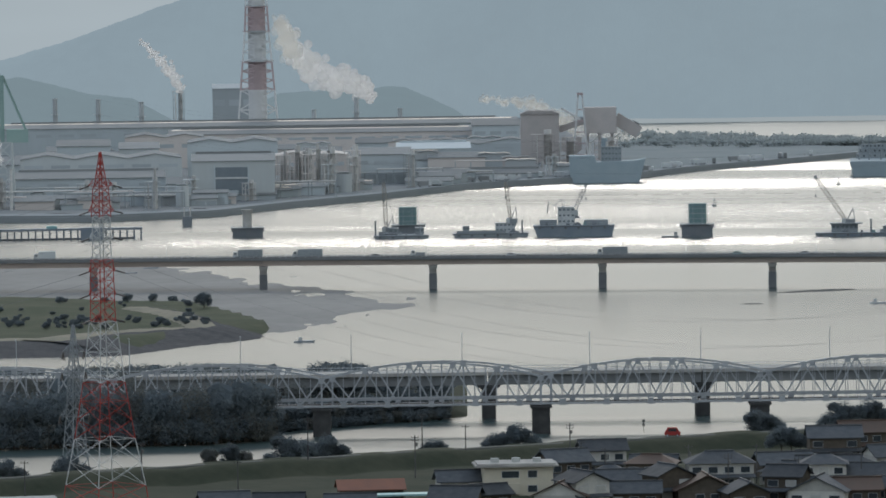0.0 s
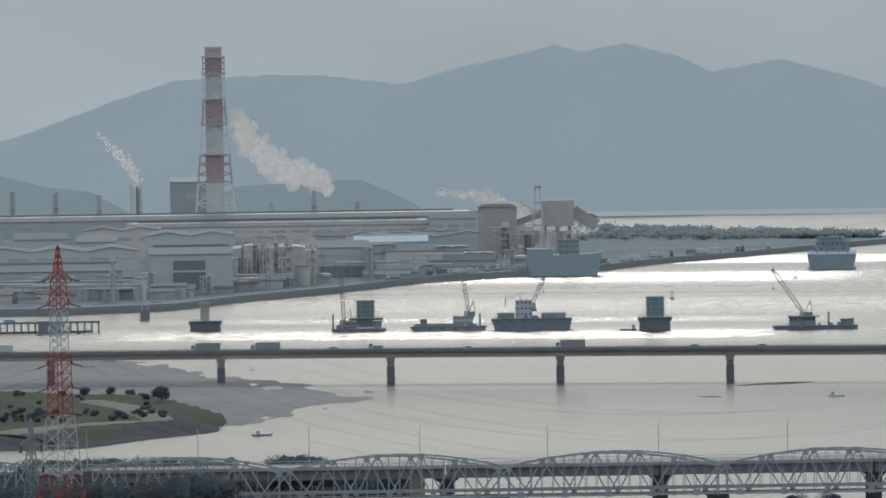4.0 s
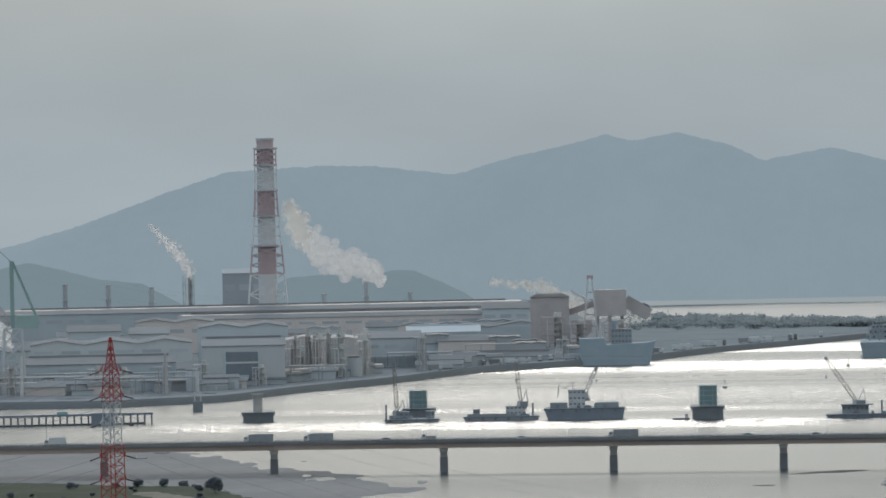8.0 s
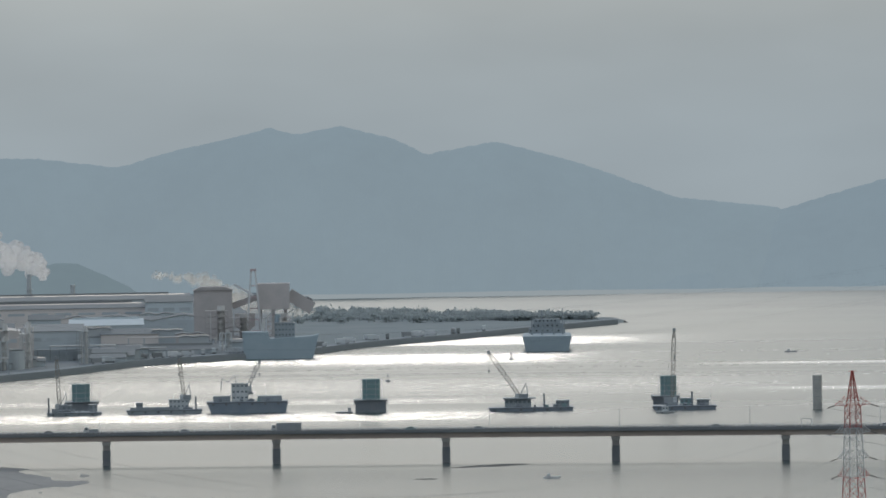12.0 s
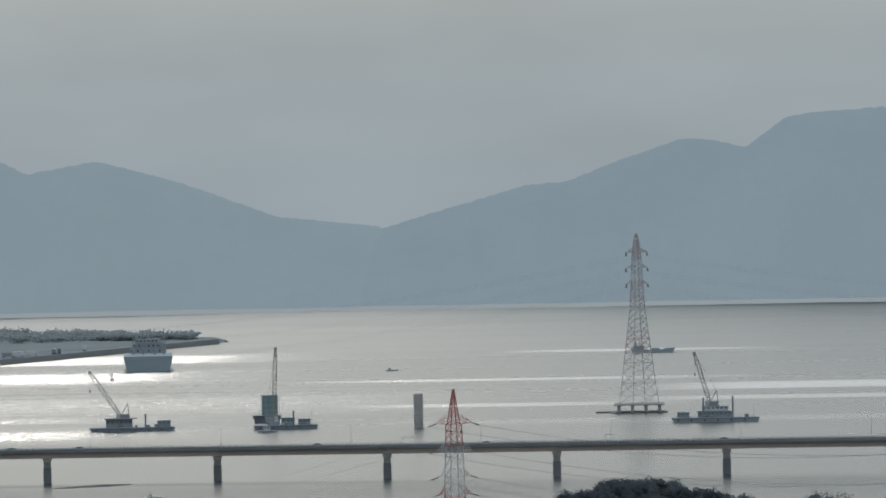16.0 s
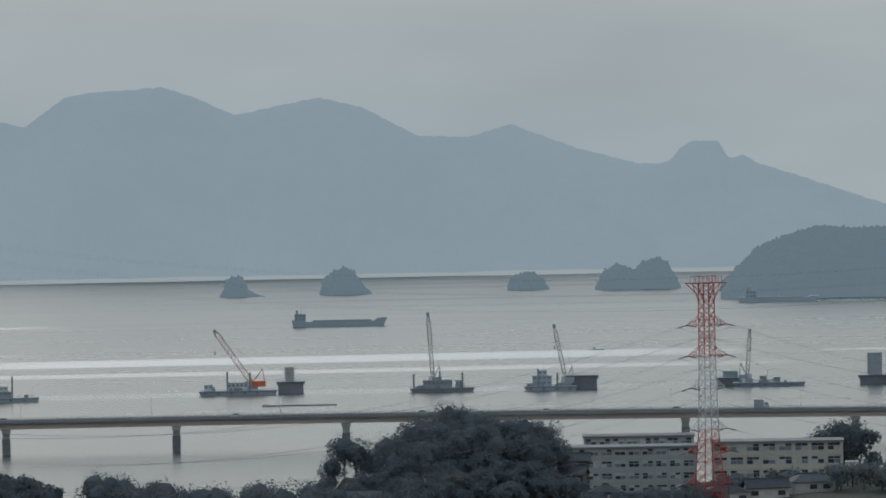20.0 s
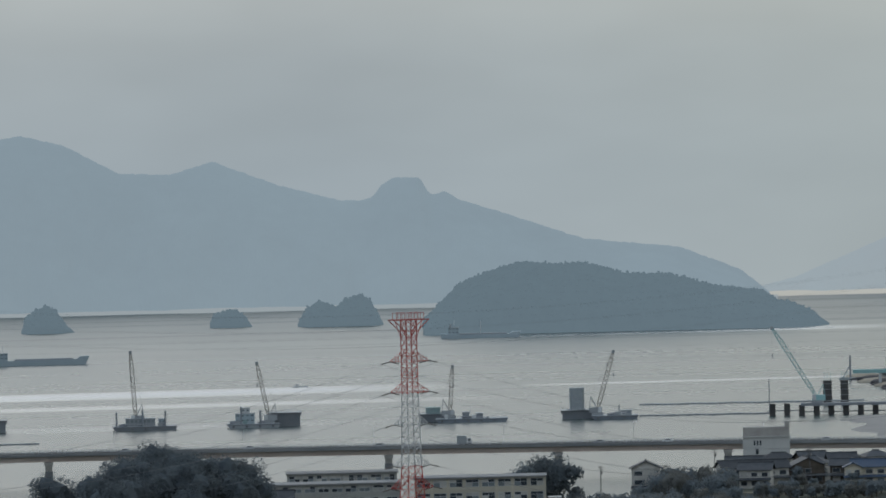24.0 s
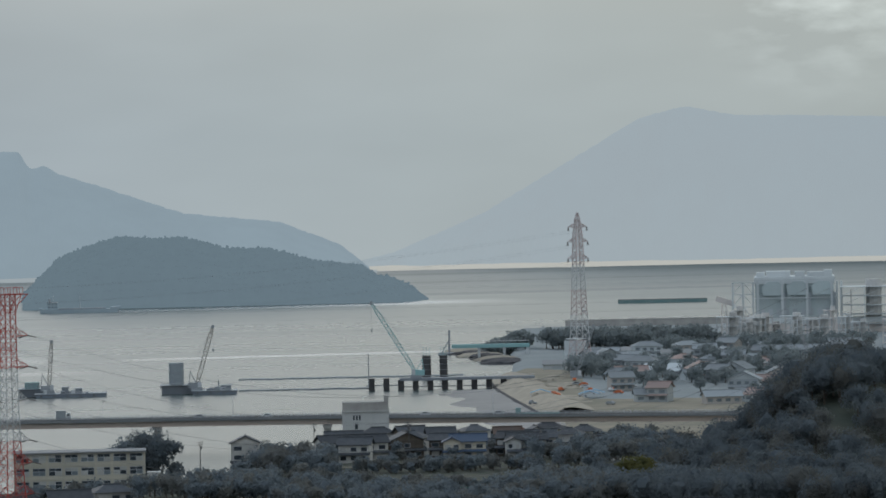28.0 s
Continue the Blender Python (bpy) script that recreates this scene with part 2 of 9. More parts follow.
M = {
    "meadow": mat("meadow_grass", (0.052, 0.066, 0.042), (0.085, 0.09, 0.062), 22, 0.95, bump=0.2),
    # far ground, with the haze mixed into its pale base colour
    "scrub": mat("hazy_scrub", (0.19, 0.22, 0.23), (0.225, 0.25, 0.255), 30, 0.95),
    "grass": mat("grass", (0.03, 0.038, 0.026), (0.05, 0.054, 0.038), 18, 0.95, bump=0.2),
    "field": mat("dark_field_soil", (0.045, 0.054, 0.045), (0.075, 0.078, 0.062), 14, 0.95, bump=0.2),
    "yard": mat("concrete_yard", (0.21, 0.225, 0.235), (0.18, 0.195, 0.205), 60, 0.9),
    "sand": mat("sandy_fill", (0.25, 0.225, 0.18), (0.17, 0.165, 0.13), 25, 0.95, bump=0.3),
    "mud": mat("wet_mud", (0.22, 0.22, 0.217), (0.285, 0.282, 0.275), 40, 0.8, stretch=(1, 0.5, 1)),
    "dark_mud": mat("dark_wet_sand", (0.085, 0.085, 0.083), (0.12, 0.118, 0.112), 20, 0.85, stretch=(1, 0.5, 1)),
    "stone": mat("revetment_stone", (0.045, 0.048, 0.055), (0.075, 0.076, 0.08), 3, 0.9, bump=0.3),
    "concrete": mat("concrete", (0.42, 0.41, 0.39), (0.30, 0.29, 0.28), 5, 0.85),
    "wet": mat("wet_concrete", (0.15, 0.163, 0.18), (0.18, 0.188, 0.2), 2, 0.5),
    "girder": mat("girder_paint", (0.46, 0.39, 0.35), (0.51, 0.44, 0.40), 12, 0.7),
    "deck": mat("asphalt", (0.05, 0.05, 0.052), (0.08, 0.08, 0.08), 6, 0.9),
    "silver": mat("silver_steel_paint", (0.4, 0.42, 0.445), (0.33, 0.345, 0.37), 4, 0.55),
    "rail": mat("galvanised_rail", (0.50, 0.53, 0.56), (0.40, 0.42, 0.45), 3, 0.5, 0.3),
    # these two leaf colours are raised and blued to carry the haze
    "leaf": leaf_mat("dark_leaves", (0.138, 0.168, 0.192), (0.162, 0.187, 0.2), 5, 0.85, vary=0.2),
    "leaf_b": leaf_mat("brownish_leaves", (0.135, 0.146, 0.148), (0.158, 0.162, 0.152), 5, 0.85, vary=0.2),
    "leaf_y": leaf_mat("yellow_autumn_leaves", (0.15, 0.135, 0.05), (0.10, 0.11, 0.055), 2.2, 0.75, vary=0.2),
    "leaf_r": leaf_mat("rusty_autumn_leaves", (0.16, 0.06, 0.04), (0.22, 0.10, 0.06), 2.2, 0.75, vary=0.2),
    "bark": mat("bark", (0.07, 0.06, 0.05), (0.12, 0.10, 0.085), 0.6, 0.95),
}


def water_material():
    """Sea water under a light breeze: still lanes and ruffled patches drawn out across the wind."""
    m = bpy.data.materials.new("sea_water")
    m.use_nodes = True
    n, l = m.node_tree.nodes, m.node_tree.links
    bs = n["Principled BSDF"]
    bs.inputs["Base Color"].default_value = (0.05, 0.075, 0.075, 1)
    bs.inputs["IOR"].default_value = 1.33
    co, mp, lanes = n.new("ShaderNodeTexCoord"), n.new("ShaderNodeMapping"), n.new("ShaderNodeTexNoise")
    mp.inputs["Scale"].default_value = (0.0009, 0.0052, 1)
    mp.inputs["Rotation"].default_value = (0, 0, radians(1.5))
    lanes.inputs["Scale"].default_value, lanes.inputs["Detail"].default_value = 1.0, 5.0
    l.new(co.outputs["Object"], mp.inputs[0])
    l.new(mp.outputs[0], lanes.inputs["Vector"])
    mp3, spark, more = n.new("ShaderNodeMapping"), n.new("ShaderNodeTexNoise"), n.new("ShaderNodeMath")
    mp3.inputs["Scale"].default_value = (0.12, 0.03, 1)
    spark.inputs["Scale"].default_value, spark.inputs["Detail"].default_value = 1.0, 3.0
    more.operation, more.inputs[1].default_value, more.inputs[2].default_value = "MULTIPLY_ADD", 0.22, -0.11
    l.new(co.outputs["Object"], mp3.inputs[0])
    l.new(mp3.outputs[0], spark.inputs["Vector"])
    l.new(spark.outputs["Fac"], more.inputs[0])
    both = n.new("ShaderNodeMath")
    l.new(lanes.outputs["Fac"], both.inputs[0])
    l.new(more.outputs[0], both.inputs[1])
    rng = n.new("ShaderNodeMapRange")
    for key, v in (("From Min", 0.42), ("From Max", 0.70), ("To Min", 0.235), ("To Max", 0.275)):
        rng.inputs[key].default_value = v
    l.new(both.outputs[0], rng.inputs[0])
    mp4, lanes2, rng2, add2 = n.new("ShaderNodeMapping"), n.new("ShaderNodeTexNoise"), n.new("ShaderNodeMapRange"), n.new("ShaderNodeMath")
    mp4.inputs["Scale"].default_value = (0.0007, 0.012, 1)
    mp4.inputs["Location"].default_value = (3.1, 7.7, 0)
    lanes2.inputs["Scale"].default_value, lanes2.inputs["Detail"].default_value = 1.0, 2.0
    l.new(co.outputs["Object"], mp4.inputs[0])
    l.new(mp4.outputs[0], lanes2.inputs["Vector"])
    for key, v in (("From Min", 0.58), ("From Max", 0.68), ("To Min", 0.0), ("To Max", 0.06)):
        rng2.inputs[key].default_value = v
    sum2 = n.new("ShaderNodeMath")
    l.new(lanes2.outputs["Fac"], sum2.inputs[0])
    l.new(more.outputs[0], sum2.inputs[1])
    l.new(sum2.outputs[0], rng2.inputs[0])
    l.new(rng.outputs[0], add2.inputs[0])
    l.new(rng2.outputs[0], add2.inputs[1])
    pos, fetch, open_sea, open_sea2 = n.new("ShaderNodeSeparateXYZ"), n.new("ShaderNodeMath"), n.new("ShaderNodeMapRange"), n.new("ShaderNodeMapRange")
    l.new(co.outputs["Object"], pos.inputs[0])
    for node, a, b, lo, hi in ((open_sea, 2280, 2600, 0.0, 0.02), (open_sea2, 3400, 4700, 0.0, 0.15)):
        for key, v in (("From Min", a), ("From Max", b), ("To Min", lo), ("To Max", hi)):
            node.inputs[key].default_value = v
        l.new(pos.outputs["Y"], node.inputs[0])
    l.new(open_sea.outputs[0], fetch.inputs[0])
    l.new(open_sea2.outputs[0], fetch.inputs[1])
    total = n.new("ShaderNodeMath")
    l.new(add2.outputs[0], total.inputs[0])
    l.new(fetch.outputs[0], total.inputs[1])
    # the finest broken lanes lie only on the open water beyond the bridge
    far_only, cut = n.new("ShaderNodeMapRange"), n.new("ShaderNodeMath")
    far_only.inputs["From Min"].default_value, far_only.inputs["From Max"].default_value = 2350, 2550
    cut.operation = "MULTIPLY"
    l.new(pos.outputs["Y"], far_only.inputs[0])
    l.new(rng2.outputs[0], cut.inputs[0])
    l.new(far_only.outputs[0], cut.inputs[1])
    l.new(cut.outputs[0], add2.inputs[1])
    wob = n.new("ShaderNodeMath")
    wob.operation, wob.inputs[1].default_value = "MULTIPLY_ADD", 90.0
    l.new(lanes2.outputs["Fac"], wob.inputs[0])
    l.new(pos.outputs["Y"], wob.inputs[2])
    grain, mp5, crests = n.new("ShaderNodeMapRange"), n.new("ShaderNodeMapping"), n.new("ShaderNodeTexNoise")
    grain.inputs["From Min"].default_value, grain.inputs["From Max"].default_value = 0.53, 0.61
    mp5.inputs["Scale"].default_value = (1.45, 0.23, 1)
    crests.inputs["Scale"].default_value, crests.inputs["Detail"].default_value = 1.0, 2.0
    l.new(co.outputs["Object"], mp5.inputs[0])
    l.new(mp5.outputs[0], crests.inputs["Vector"])
    l.new(crests.outputs["Fac"], grain.inputs[0])

    def calc(op, a, b):
        k = n.new("ShaderNodeMath")
        k.operation = op
        for i, v in enumerate((a, b)):
            if isinstance(v, (int, float)):
                k.inputs[i].default_value = v
            else:
                l.new(v, k.inputs[i])
        return k.outputs[0]

    def fade(v, a, b):
        k = n.new("ShaderNodeMapRange")
        k.interpolation_type = "SMOOTHSTEP"
        k.inputs["From Min"].default_value, k.inputs["From Max"].default_value = a, b
        l.new(v, k.inputs[0])
        return k.outputs[0]

    # wind-ruffled streaks: distance, half depth, reach across, strength, broken up or not
    slope = 0.0
    for y0, half, x0, x1, gain, broken in ((3035, 62, -40, 330, 1.0, 2), (3175, 26, -240, -60, 0.9, 2), (2835, 26, -190, -90, 0.9, 2), (2645, 30, -160, 240, 0.7, 1), (2885, 34, -60, 330, 0.55, 2), (3645, 28, -150, -40, 0.9, 2), (3905, 62, 500, 760, 1.0, 2), (3010, 24, 420, 620, 0.5, 0), (2900, 160, -650, -180, 0.7, 1), (2570, 90, -640, -280, 0.95, 1), (2730, 50, -640, -300, 0.8, 1), (3300, 150, -620, -330, 1.15, 1), (3600, 130, -560, -330, 1.25, 1)):
        gap = calc("ABSOLUTE", calc("SUBTRACT", wob.outputs[0], float(y0)), 0)
        k = calc("MULTIPLY", fade(gap, half, half * 0.3), calc("MULTIPLY", fade(pos.outputs["X"], x0 - 40, x0 + 40), fade(pos.outputs["X"], x1 + 60, x1 - 60)))
        if broken == 1:
            k = calc("MULTIPLY", k, grain.outputs[0])
        if broken == 2:
            k = calc("MULTIPLY", k, calc("ADD", calc("MULTIPLY", grain.outputs[0], 0.5), 0.6))
        slope = calc("ADD", slope, calc("MULTIPLY", k, gain))
    slope = calc("MINIMUM", slope, 1.25)
    # sheltered water this side of the road bridge lies calmer, and single wave faces in a streak are smooth
    calm_near = calc("MULTIPLY", calc("SUBTRACT", 1.0, fade(pos.outputs["Y"], 1800, 2250)), -0.03)
    calm_near = calc("ADD", calm_near, calc("MULTIPLY", calc("SUBTRACT", 1.0, fade(pos.outputs["Y"], 1440, 1520)), 0.13))
    l.new(calc("ADD", calc("ADD", total.outputs[0], calm_near), calc("MULTIPLY", slope, -0.10)), bs.inputs["Roughness"])
    # the steep little waves of a streak turn their faces to the near shore and catch the higher sky
    # IOR raised far above water's in the streaks, placing bright glitter there
    l.new(calc("MULTIPLY_ADD", slope, 3.0), bs.inputs["IOR"])
    bs.inputs["IOR"].links[0].from_node.inputs[2].default_value = 1.33
    lean, tilt_sum = n.new("ShaderNodeCombineXYZ"), n.new("ShaderNodeVectorMath")
    l.new(calc("MULTIPLY", slope, -0.21), lean.inputs["Y"])
    tilted = n.new("ShaderNodeVectorMath")
    tilted.operation = "NORMALIZE"
    l.new(lean.outputs[0], tilt_sum.inputs[1])
    l.new(tilt_sum.outputs[0], tilted.inputs[0])
    wave, mp2, bump = n.new("ShaderNodeTexNoise"), n.new("ShaderNodeMapping"), n.new("ShaderNodeBump")
    mp2.inputs["Scale"].default_value = (0.10, 0.22, 1)
    wave.inputs["Scale"].default_value, wave.inputs["Detail"].default_value = 1.0, 4.0
    l.new(co.outputs["Object"], mp2.inputs[0])
    l.new(mp2.outputs[0], wave.inputs["Vector"])
    l.new(wave.outputs["Fac"], bump.inputs["Height"])
    bump.inputs["Strength"].default_value, bump.inputs["Distance"].default_value = 0.12, 0.4
    calm = n.new("ShaderNodeMapRange")
    for key, v in (("From Min", 2150), ("From Max", 2450), ("To Min", 0.10), ("To Max", 0.0)):
        calm.inputs[key].default_value = v
    l.new(pos.outputs["Y"], calm.inputs[0])
    l.new(calm.outputs[0], bump.inputs["Strength"])
    l.new(bump.outputs[0], tilt_sum.inputs[0])
    l.new(tilted.outputs[0], bs.inputs["Normal"])
    return m


M["water"] = water_material()


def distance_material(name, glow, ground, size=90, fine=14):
    """Far hills, a plain backdrop: emission paints in the haze light before them."""
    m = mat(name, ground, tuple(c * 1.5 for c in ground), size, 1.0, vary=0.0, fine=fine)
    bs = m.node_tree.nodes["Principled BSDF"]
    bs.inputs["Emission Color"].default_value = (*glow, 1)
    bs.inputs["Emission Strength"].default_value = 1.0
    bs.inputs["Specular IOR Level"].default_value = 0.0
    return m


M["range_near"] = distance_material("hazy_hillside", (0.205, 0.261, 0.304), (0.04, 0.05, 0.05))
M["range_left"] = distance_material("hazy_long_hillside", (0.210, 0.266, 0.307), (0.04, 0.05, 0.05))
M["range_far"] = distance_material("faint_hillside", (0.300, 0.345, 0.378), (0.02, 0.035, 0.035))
# emission of two added strips: pale shore haze, and sunlit far water
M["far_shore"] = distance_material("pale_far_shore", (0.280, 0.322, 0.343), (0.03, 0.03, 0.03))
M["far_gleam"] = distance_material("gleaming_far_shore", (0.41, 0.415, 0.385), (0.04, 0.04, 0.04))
# island woods, also with the haze put in as glow
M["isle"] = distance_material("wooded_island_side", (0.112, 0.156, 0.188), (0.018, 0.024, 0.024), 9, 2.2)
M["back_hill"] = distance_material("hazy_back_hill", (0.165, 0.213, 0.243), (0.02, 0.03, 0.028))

# ---- the ground: one sheet from the lookout hill down to the river, the shores and the sea bed ----
SHORE_U = [-9000, -2671, -1100, -900, 300, 1000, 1350, 1500, 1700, 1950, 2100, 9000]
SHORE_D = [1311, 1311, 1426, 1440, 1600, 1690, 1715, 1760, 1890, 1900, 1900, 1900]
COAST_U = [-9000, -2681, -2482, -2282, -2162, -1992, -1831, -1681, -1551, -1431, -1266, -1001, -960]
COAST_D = [2870, 2870, 2859, 2898, 2991, 3098, 3243, 3308, 3360, 3500, 3626, 3880, 3930]


WOOD_U, WOOD_D = [-2700, -2320, -2205, -2175, -1833], [1433, 1437, 1446, 1476, 1518]


def levee_line(u):
    return 1283 + (u + 2671) * 0.0733


def ground_height(u, d):
    """Height of the ground at a bearing and distance (arrays)."""
    shore = np.interp(u, SHORE_U, SHORE_D)
    plain = 3.0 + 9.0 * smooth01(u, -500, 400)
    land = 1 - smooth01(d, shore - 10, shore + 8)
    z = plain * land - 3.0 * (1 - land)
    on = 1 - smooth01(u, -800, -500)
    k = np.abs(d - levee_line(u))
    z = np.maximum(z, -3.0 + on * 9.2 * (1 - smooth01(k, 5.0, 19)))
    z = np.maximum(z, 114 - 0.13 * d)
    for u0, d0, wu, wd, h in ((690, 1560, 150, 60, 17), (825, 1562, 80, 50, 8), (503, 1552, 32, 40, 8), (2570, 1700, 130, 90, 22), (2720, 1720, 120, 90, 18), (-280, 1500, 340, 50, 22), (1500, 1560, 330, 70, 5)):
        z = z + h * np.exp(-((u - u0) / wu) ** 2 - ((d - d0) / wd) ** 2) * land
    # green island with its stone edge
    near = np.interp(u, [-2667, -2417, -2267, -2162], [1800, 1806, 1866, 1890])
    far = np.interp(u, [-2665, -2316, -2200, -2162], [2140, 2070, 1960, 1880])
    isle = smooth01(d, near, near + np.interp(u, [-2417, -2330], [42, 58])) * (1 - smooth01(d, far - 25, far)) * (1 - smooth01(u, -2185, -2160))
    z = np.where(u < -2100, np.maximum(z, -3 + 6.4 * isle), z)
    # wooded river island under the bridges
    front = np.interp(u, WOOD_U, WOOD_D)
    w = smooth01(d, front, front + 10) * (1 - smooth01(d, 1690, 1720)) * (1 - smooth01(u, -1850, -1825))
    z = np.where(u < -1700, np.maximum(z, -3 + 4.5 * w), z)
    # industrial shore across the estuary
    coast = np.interp(u, COAST_U, COAST_D)
    back = np.interp(u, [-1560, -1525, -1385, -1066, -960], [5400, 4230, 4170, 3970, 3935])
    f = smooth01(d, coast + 14, coast + 30) * (1 - smooth01(d, back - 15, back + 5)) * (u < -958)
    z = np.maximum(z, -3 + 6.6 * f)
    # reclaimed land beyond the road bridge
    edge = np.interp(d, [2080, 2319, 2558, 2880, 3211, 3330], [2150, 2107, 2030, 2035, 2020, 2040])
    r = smooth01(u, edge - 6, edge + 14) * smooth01(d, 2060, 2090) * (1 - smooth01(d, 3300, 3330))
    z = np.maximum(z, -3 + 5.6 * r)
    # behind the lookout the land goes on
    return np.where(np.abs(u) > 8000, np.maximum(z, 6.0), z)


def build_ground():
    fine_u = np.arange(-3600, 3601, 20.0)
    side = np.concatenate(([-31415.93], np.arange(-31000, -4000, 600.0), [-3900.0, -3750.0]))
    us = np.concatenate((side, fine_u, -side[::-1]))
    ds = np.concatenate(([0.01], np.arange(20, 1200, 40.0), np.arange(1200, 1256, 8.0), np.arange(1256, 1430, 3.0), np.arange(1430, 2220, 8.0), np.arange(2220, 4300, 16.0), np.arange(4300, 5300, 60.0)))
    U, D = np.meshgrid(us, ds)
    Z = ground_height(U, D)
    Z = Z + 0.35 * np.sin(U * 0.031 + D * 0.05) * np.sin(D * 0.021 + U * 0.011) * (Z > 1.5) * smooth01(D, 900, 1200)
    X, Y = D * np.sin(U * 1e-4), D * np.cos(U * 1e-4)
    verts = np.stack((X, Y, Z), -1).reshape(-1, 3)
    n, r = len(us), len(ds)
    i = np.arange(r - 1)[:, None] * n + np.arange(n - 1)[None, :]
    faces = np.stack((i, i + 1, i + n + 1, i + n), -1).reshape(-1, 4)
    uc, dc = (U[:-1, :-1] + 10).ravel(), (D[:-1, :-1] + 6).ravel()
    zc = (Z[:-1, :-1] + Z[1:, 1:]).ravel() / 2
    idx = np.zeros(len(faces), int)
    idx[(uc > -700) & (dc < 2300)] = 4
    idx[(dc > 2700) & (uc < 0)] = 1
    idx[(dc > 2070) & (uc > 1900)] = 2
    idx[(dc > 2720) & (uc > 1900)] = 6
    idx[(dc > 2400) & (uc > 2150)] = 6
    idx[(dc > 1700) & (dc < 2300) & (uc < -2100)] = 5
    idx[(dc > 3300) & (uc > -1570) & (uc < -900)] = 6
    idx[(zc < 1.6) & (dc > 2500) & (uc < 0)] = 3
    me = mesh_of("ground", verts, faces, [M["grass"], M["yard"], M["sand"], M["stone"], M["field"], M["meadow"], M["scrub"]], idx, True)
    tagged(new("ground", me), "grassy lowland, levee, shores and reclaimed yards", "ground", kind="structure")


build_ground()
xs, ys = np.linspace(-3200, 3200, 17), np.linspace(900, 5300, 12)
X, Y = np.meshgrid(xs, ys)
i = np.arange(11)[:, None] * 17 + np.arange(16)[None, :]
me = mesh_of("water", np.stack((X, Y, 0 * X), -1).reshape(-1, 3), np.stack((i, i + 1, i + 18, i + 17), -1).reshape(-1, 4), [M["water"]])
tagged(new("water", me), "calm silvery estuary and bay with ruffled lanes", "water", kind="structure")


def mudflat(name, u0, u1, d0, d1, label, top, seed, material="mud"):
    """A bank of mud that just clears the water, with a ragged edge."""
    us, ds = np.linspace(u0, u1, 90), np.linspace(d0, d1, 60)
    U, D = np.meshgrid(us, ds)
    Z = np.empty(U.shape)
    for a in range(U.shape[0]):
        for b in range(U.shape[1]):
            s, t = 2 * (U[a, b] - u0) / (u1 - u0) - 1, 2 * (D[a, b] - d0) / (d1 - d0) - 1
            Z[a, b] = top(s, t) + 0.30 * noise.fractal(Vector((U[a, b] * 0.012, D[a, b] * 0.02, seed)), 0.8, 2.0, 4)
    Z = np.clip(Z, -0.5, 0.28)
    i = np.arange(59)[:, None] * 90 + np.arange(89)[None, :]
    me = mesh_of(name, np.stack((D * np.sin(U * 1e-4), D * np.cos(U * 1e-4), Z), -1).reshape(-1, 3), np.stack((i, i + 1, i + 91, i + 90), -1).reshape(-1, 4), [M[material]], None, True)
    tagged(new(name, me), label, "mudflat", kind="structure")


mudflat("mudflat", -3050, -1930, 1880, 2400, "dark wet tidal mudflat off the grassy island", lambda s, t: 0.62 - 1.0 * max(0, 1.349 * s - 0.699 + 0.9 * abs(t + 0.28)) - 1.2 * max(0, -t - 0.75), 3.0)
mudflat("sandbar", -1370, -1110, 2085, 2165, "thin dark sandbar beside a bridge pier", lambda s, t: 0.42 - 0.75 * s * s - 2.0 * abs(t - 0.45 * s), 5.0, "dark_mud")
mudflat("sandbar", -1365, -1300, 2030, 2062, "small dark sandbar in open water", lambda s, t: 0.32 - 0.7 * s * s - 1.4 * abs(t), 8.0, "dark_mud")
mudflat("mudflat", 1880, 2120, 2180, 2560, "pale mud shallows inside the dike", lambda s, t: 0.25 - 0.9 * max(0, -s - t * 0.4), 11.0)


def ridge(name, u0, u1, d_foot, d_top, crest, material, label, rough=6.0, category="mountain", step=5.0, kind="structure", seed=1.0):
    """A range of hills: crest holds bearings and heights above the sea; spurs and hollows come from noise."""
    us = np.arange(u0, u1 + step, step)
    cu, ch = [c[0] for c in crest], [c[1] for c in crest]
    top = np.interp(us, cu, ch)
    k = np.hanning(5)
    top = np.convolve(np.pad(top, 2, "edge"), k / k.sum(), "valid")
    rows = 22
    verts, faces = [], []
    for r in range(rows):
        t = r / (rows - 1)
        for j, u in enumerate(us):
            spur = noise.fractal(Vector((u * 0.012, t * 1.3, seed)), 0.9, 2.0, 5)
            fine = noise.fractal(Vector((u * 0.09, t * 3, seed + 4)), 0.8, 2.0, 3)
            z = top[j] * (1 - (1 - t) ** 1.5) + (rough * spur * 2.2 * t * (1 - t) + rough * 0.13 * fine * t) * min(1, top[j] / 20)
            d = d_foot + (d_top - d_foot) * t + 18 * spur * (1 - t)
            verts.append(at(u, d, max(z, -1.0) if r else -1.5))
    n = len(us)
    for r in range(rows - 1):
        for j in range(n - 1):
            faces.append((r * n + j, r * n + j + 1, (r + 1) * n + j + 1, (r + 1) * n + j))
    ob = new(name, mesh_of(name, verts, faces, [material], None, True))
    return tagged(ob, label, category, kind=kind)


def crest(d, pairs):
    return [(u, 116 + v * 1e-4 * d) for u, v in pairs]


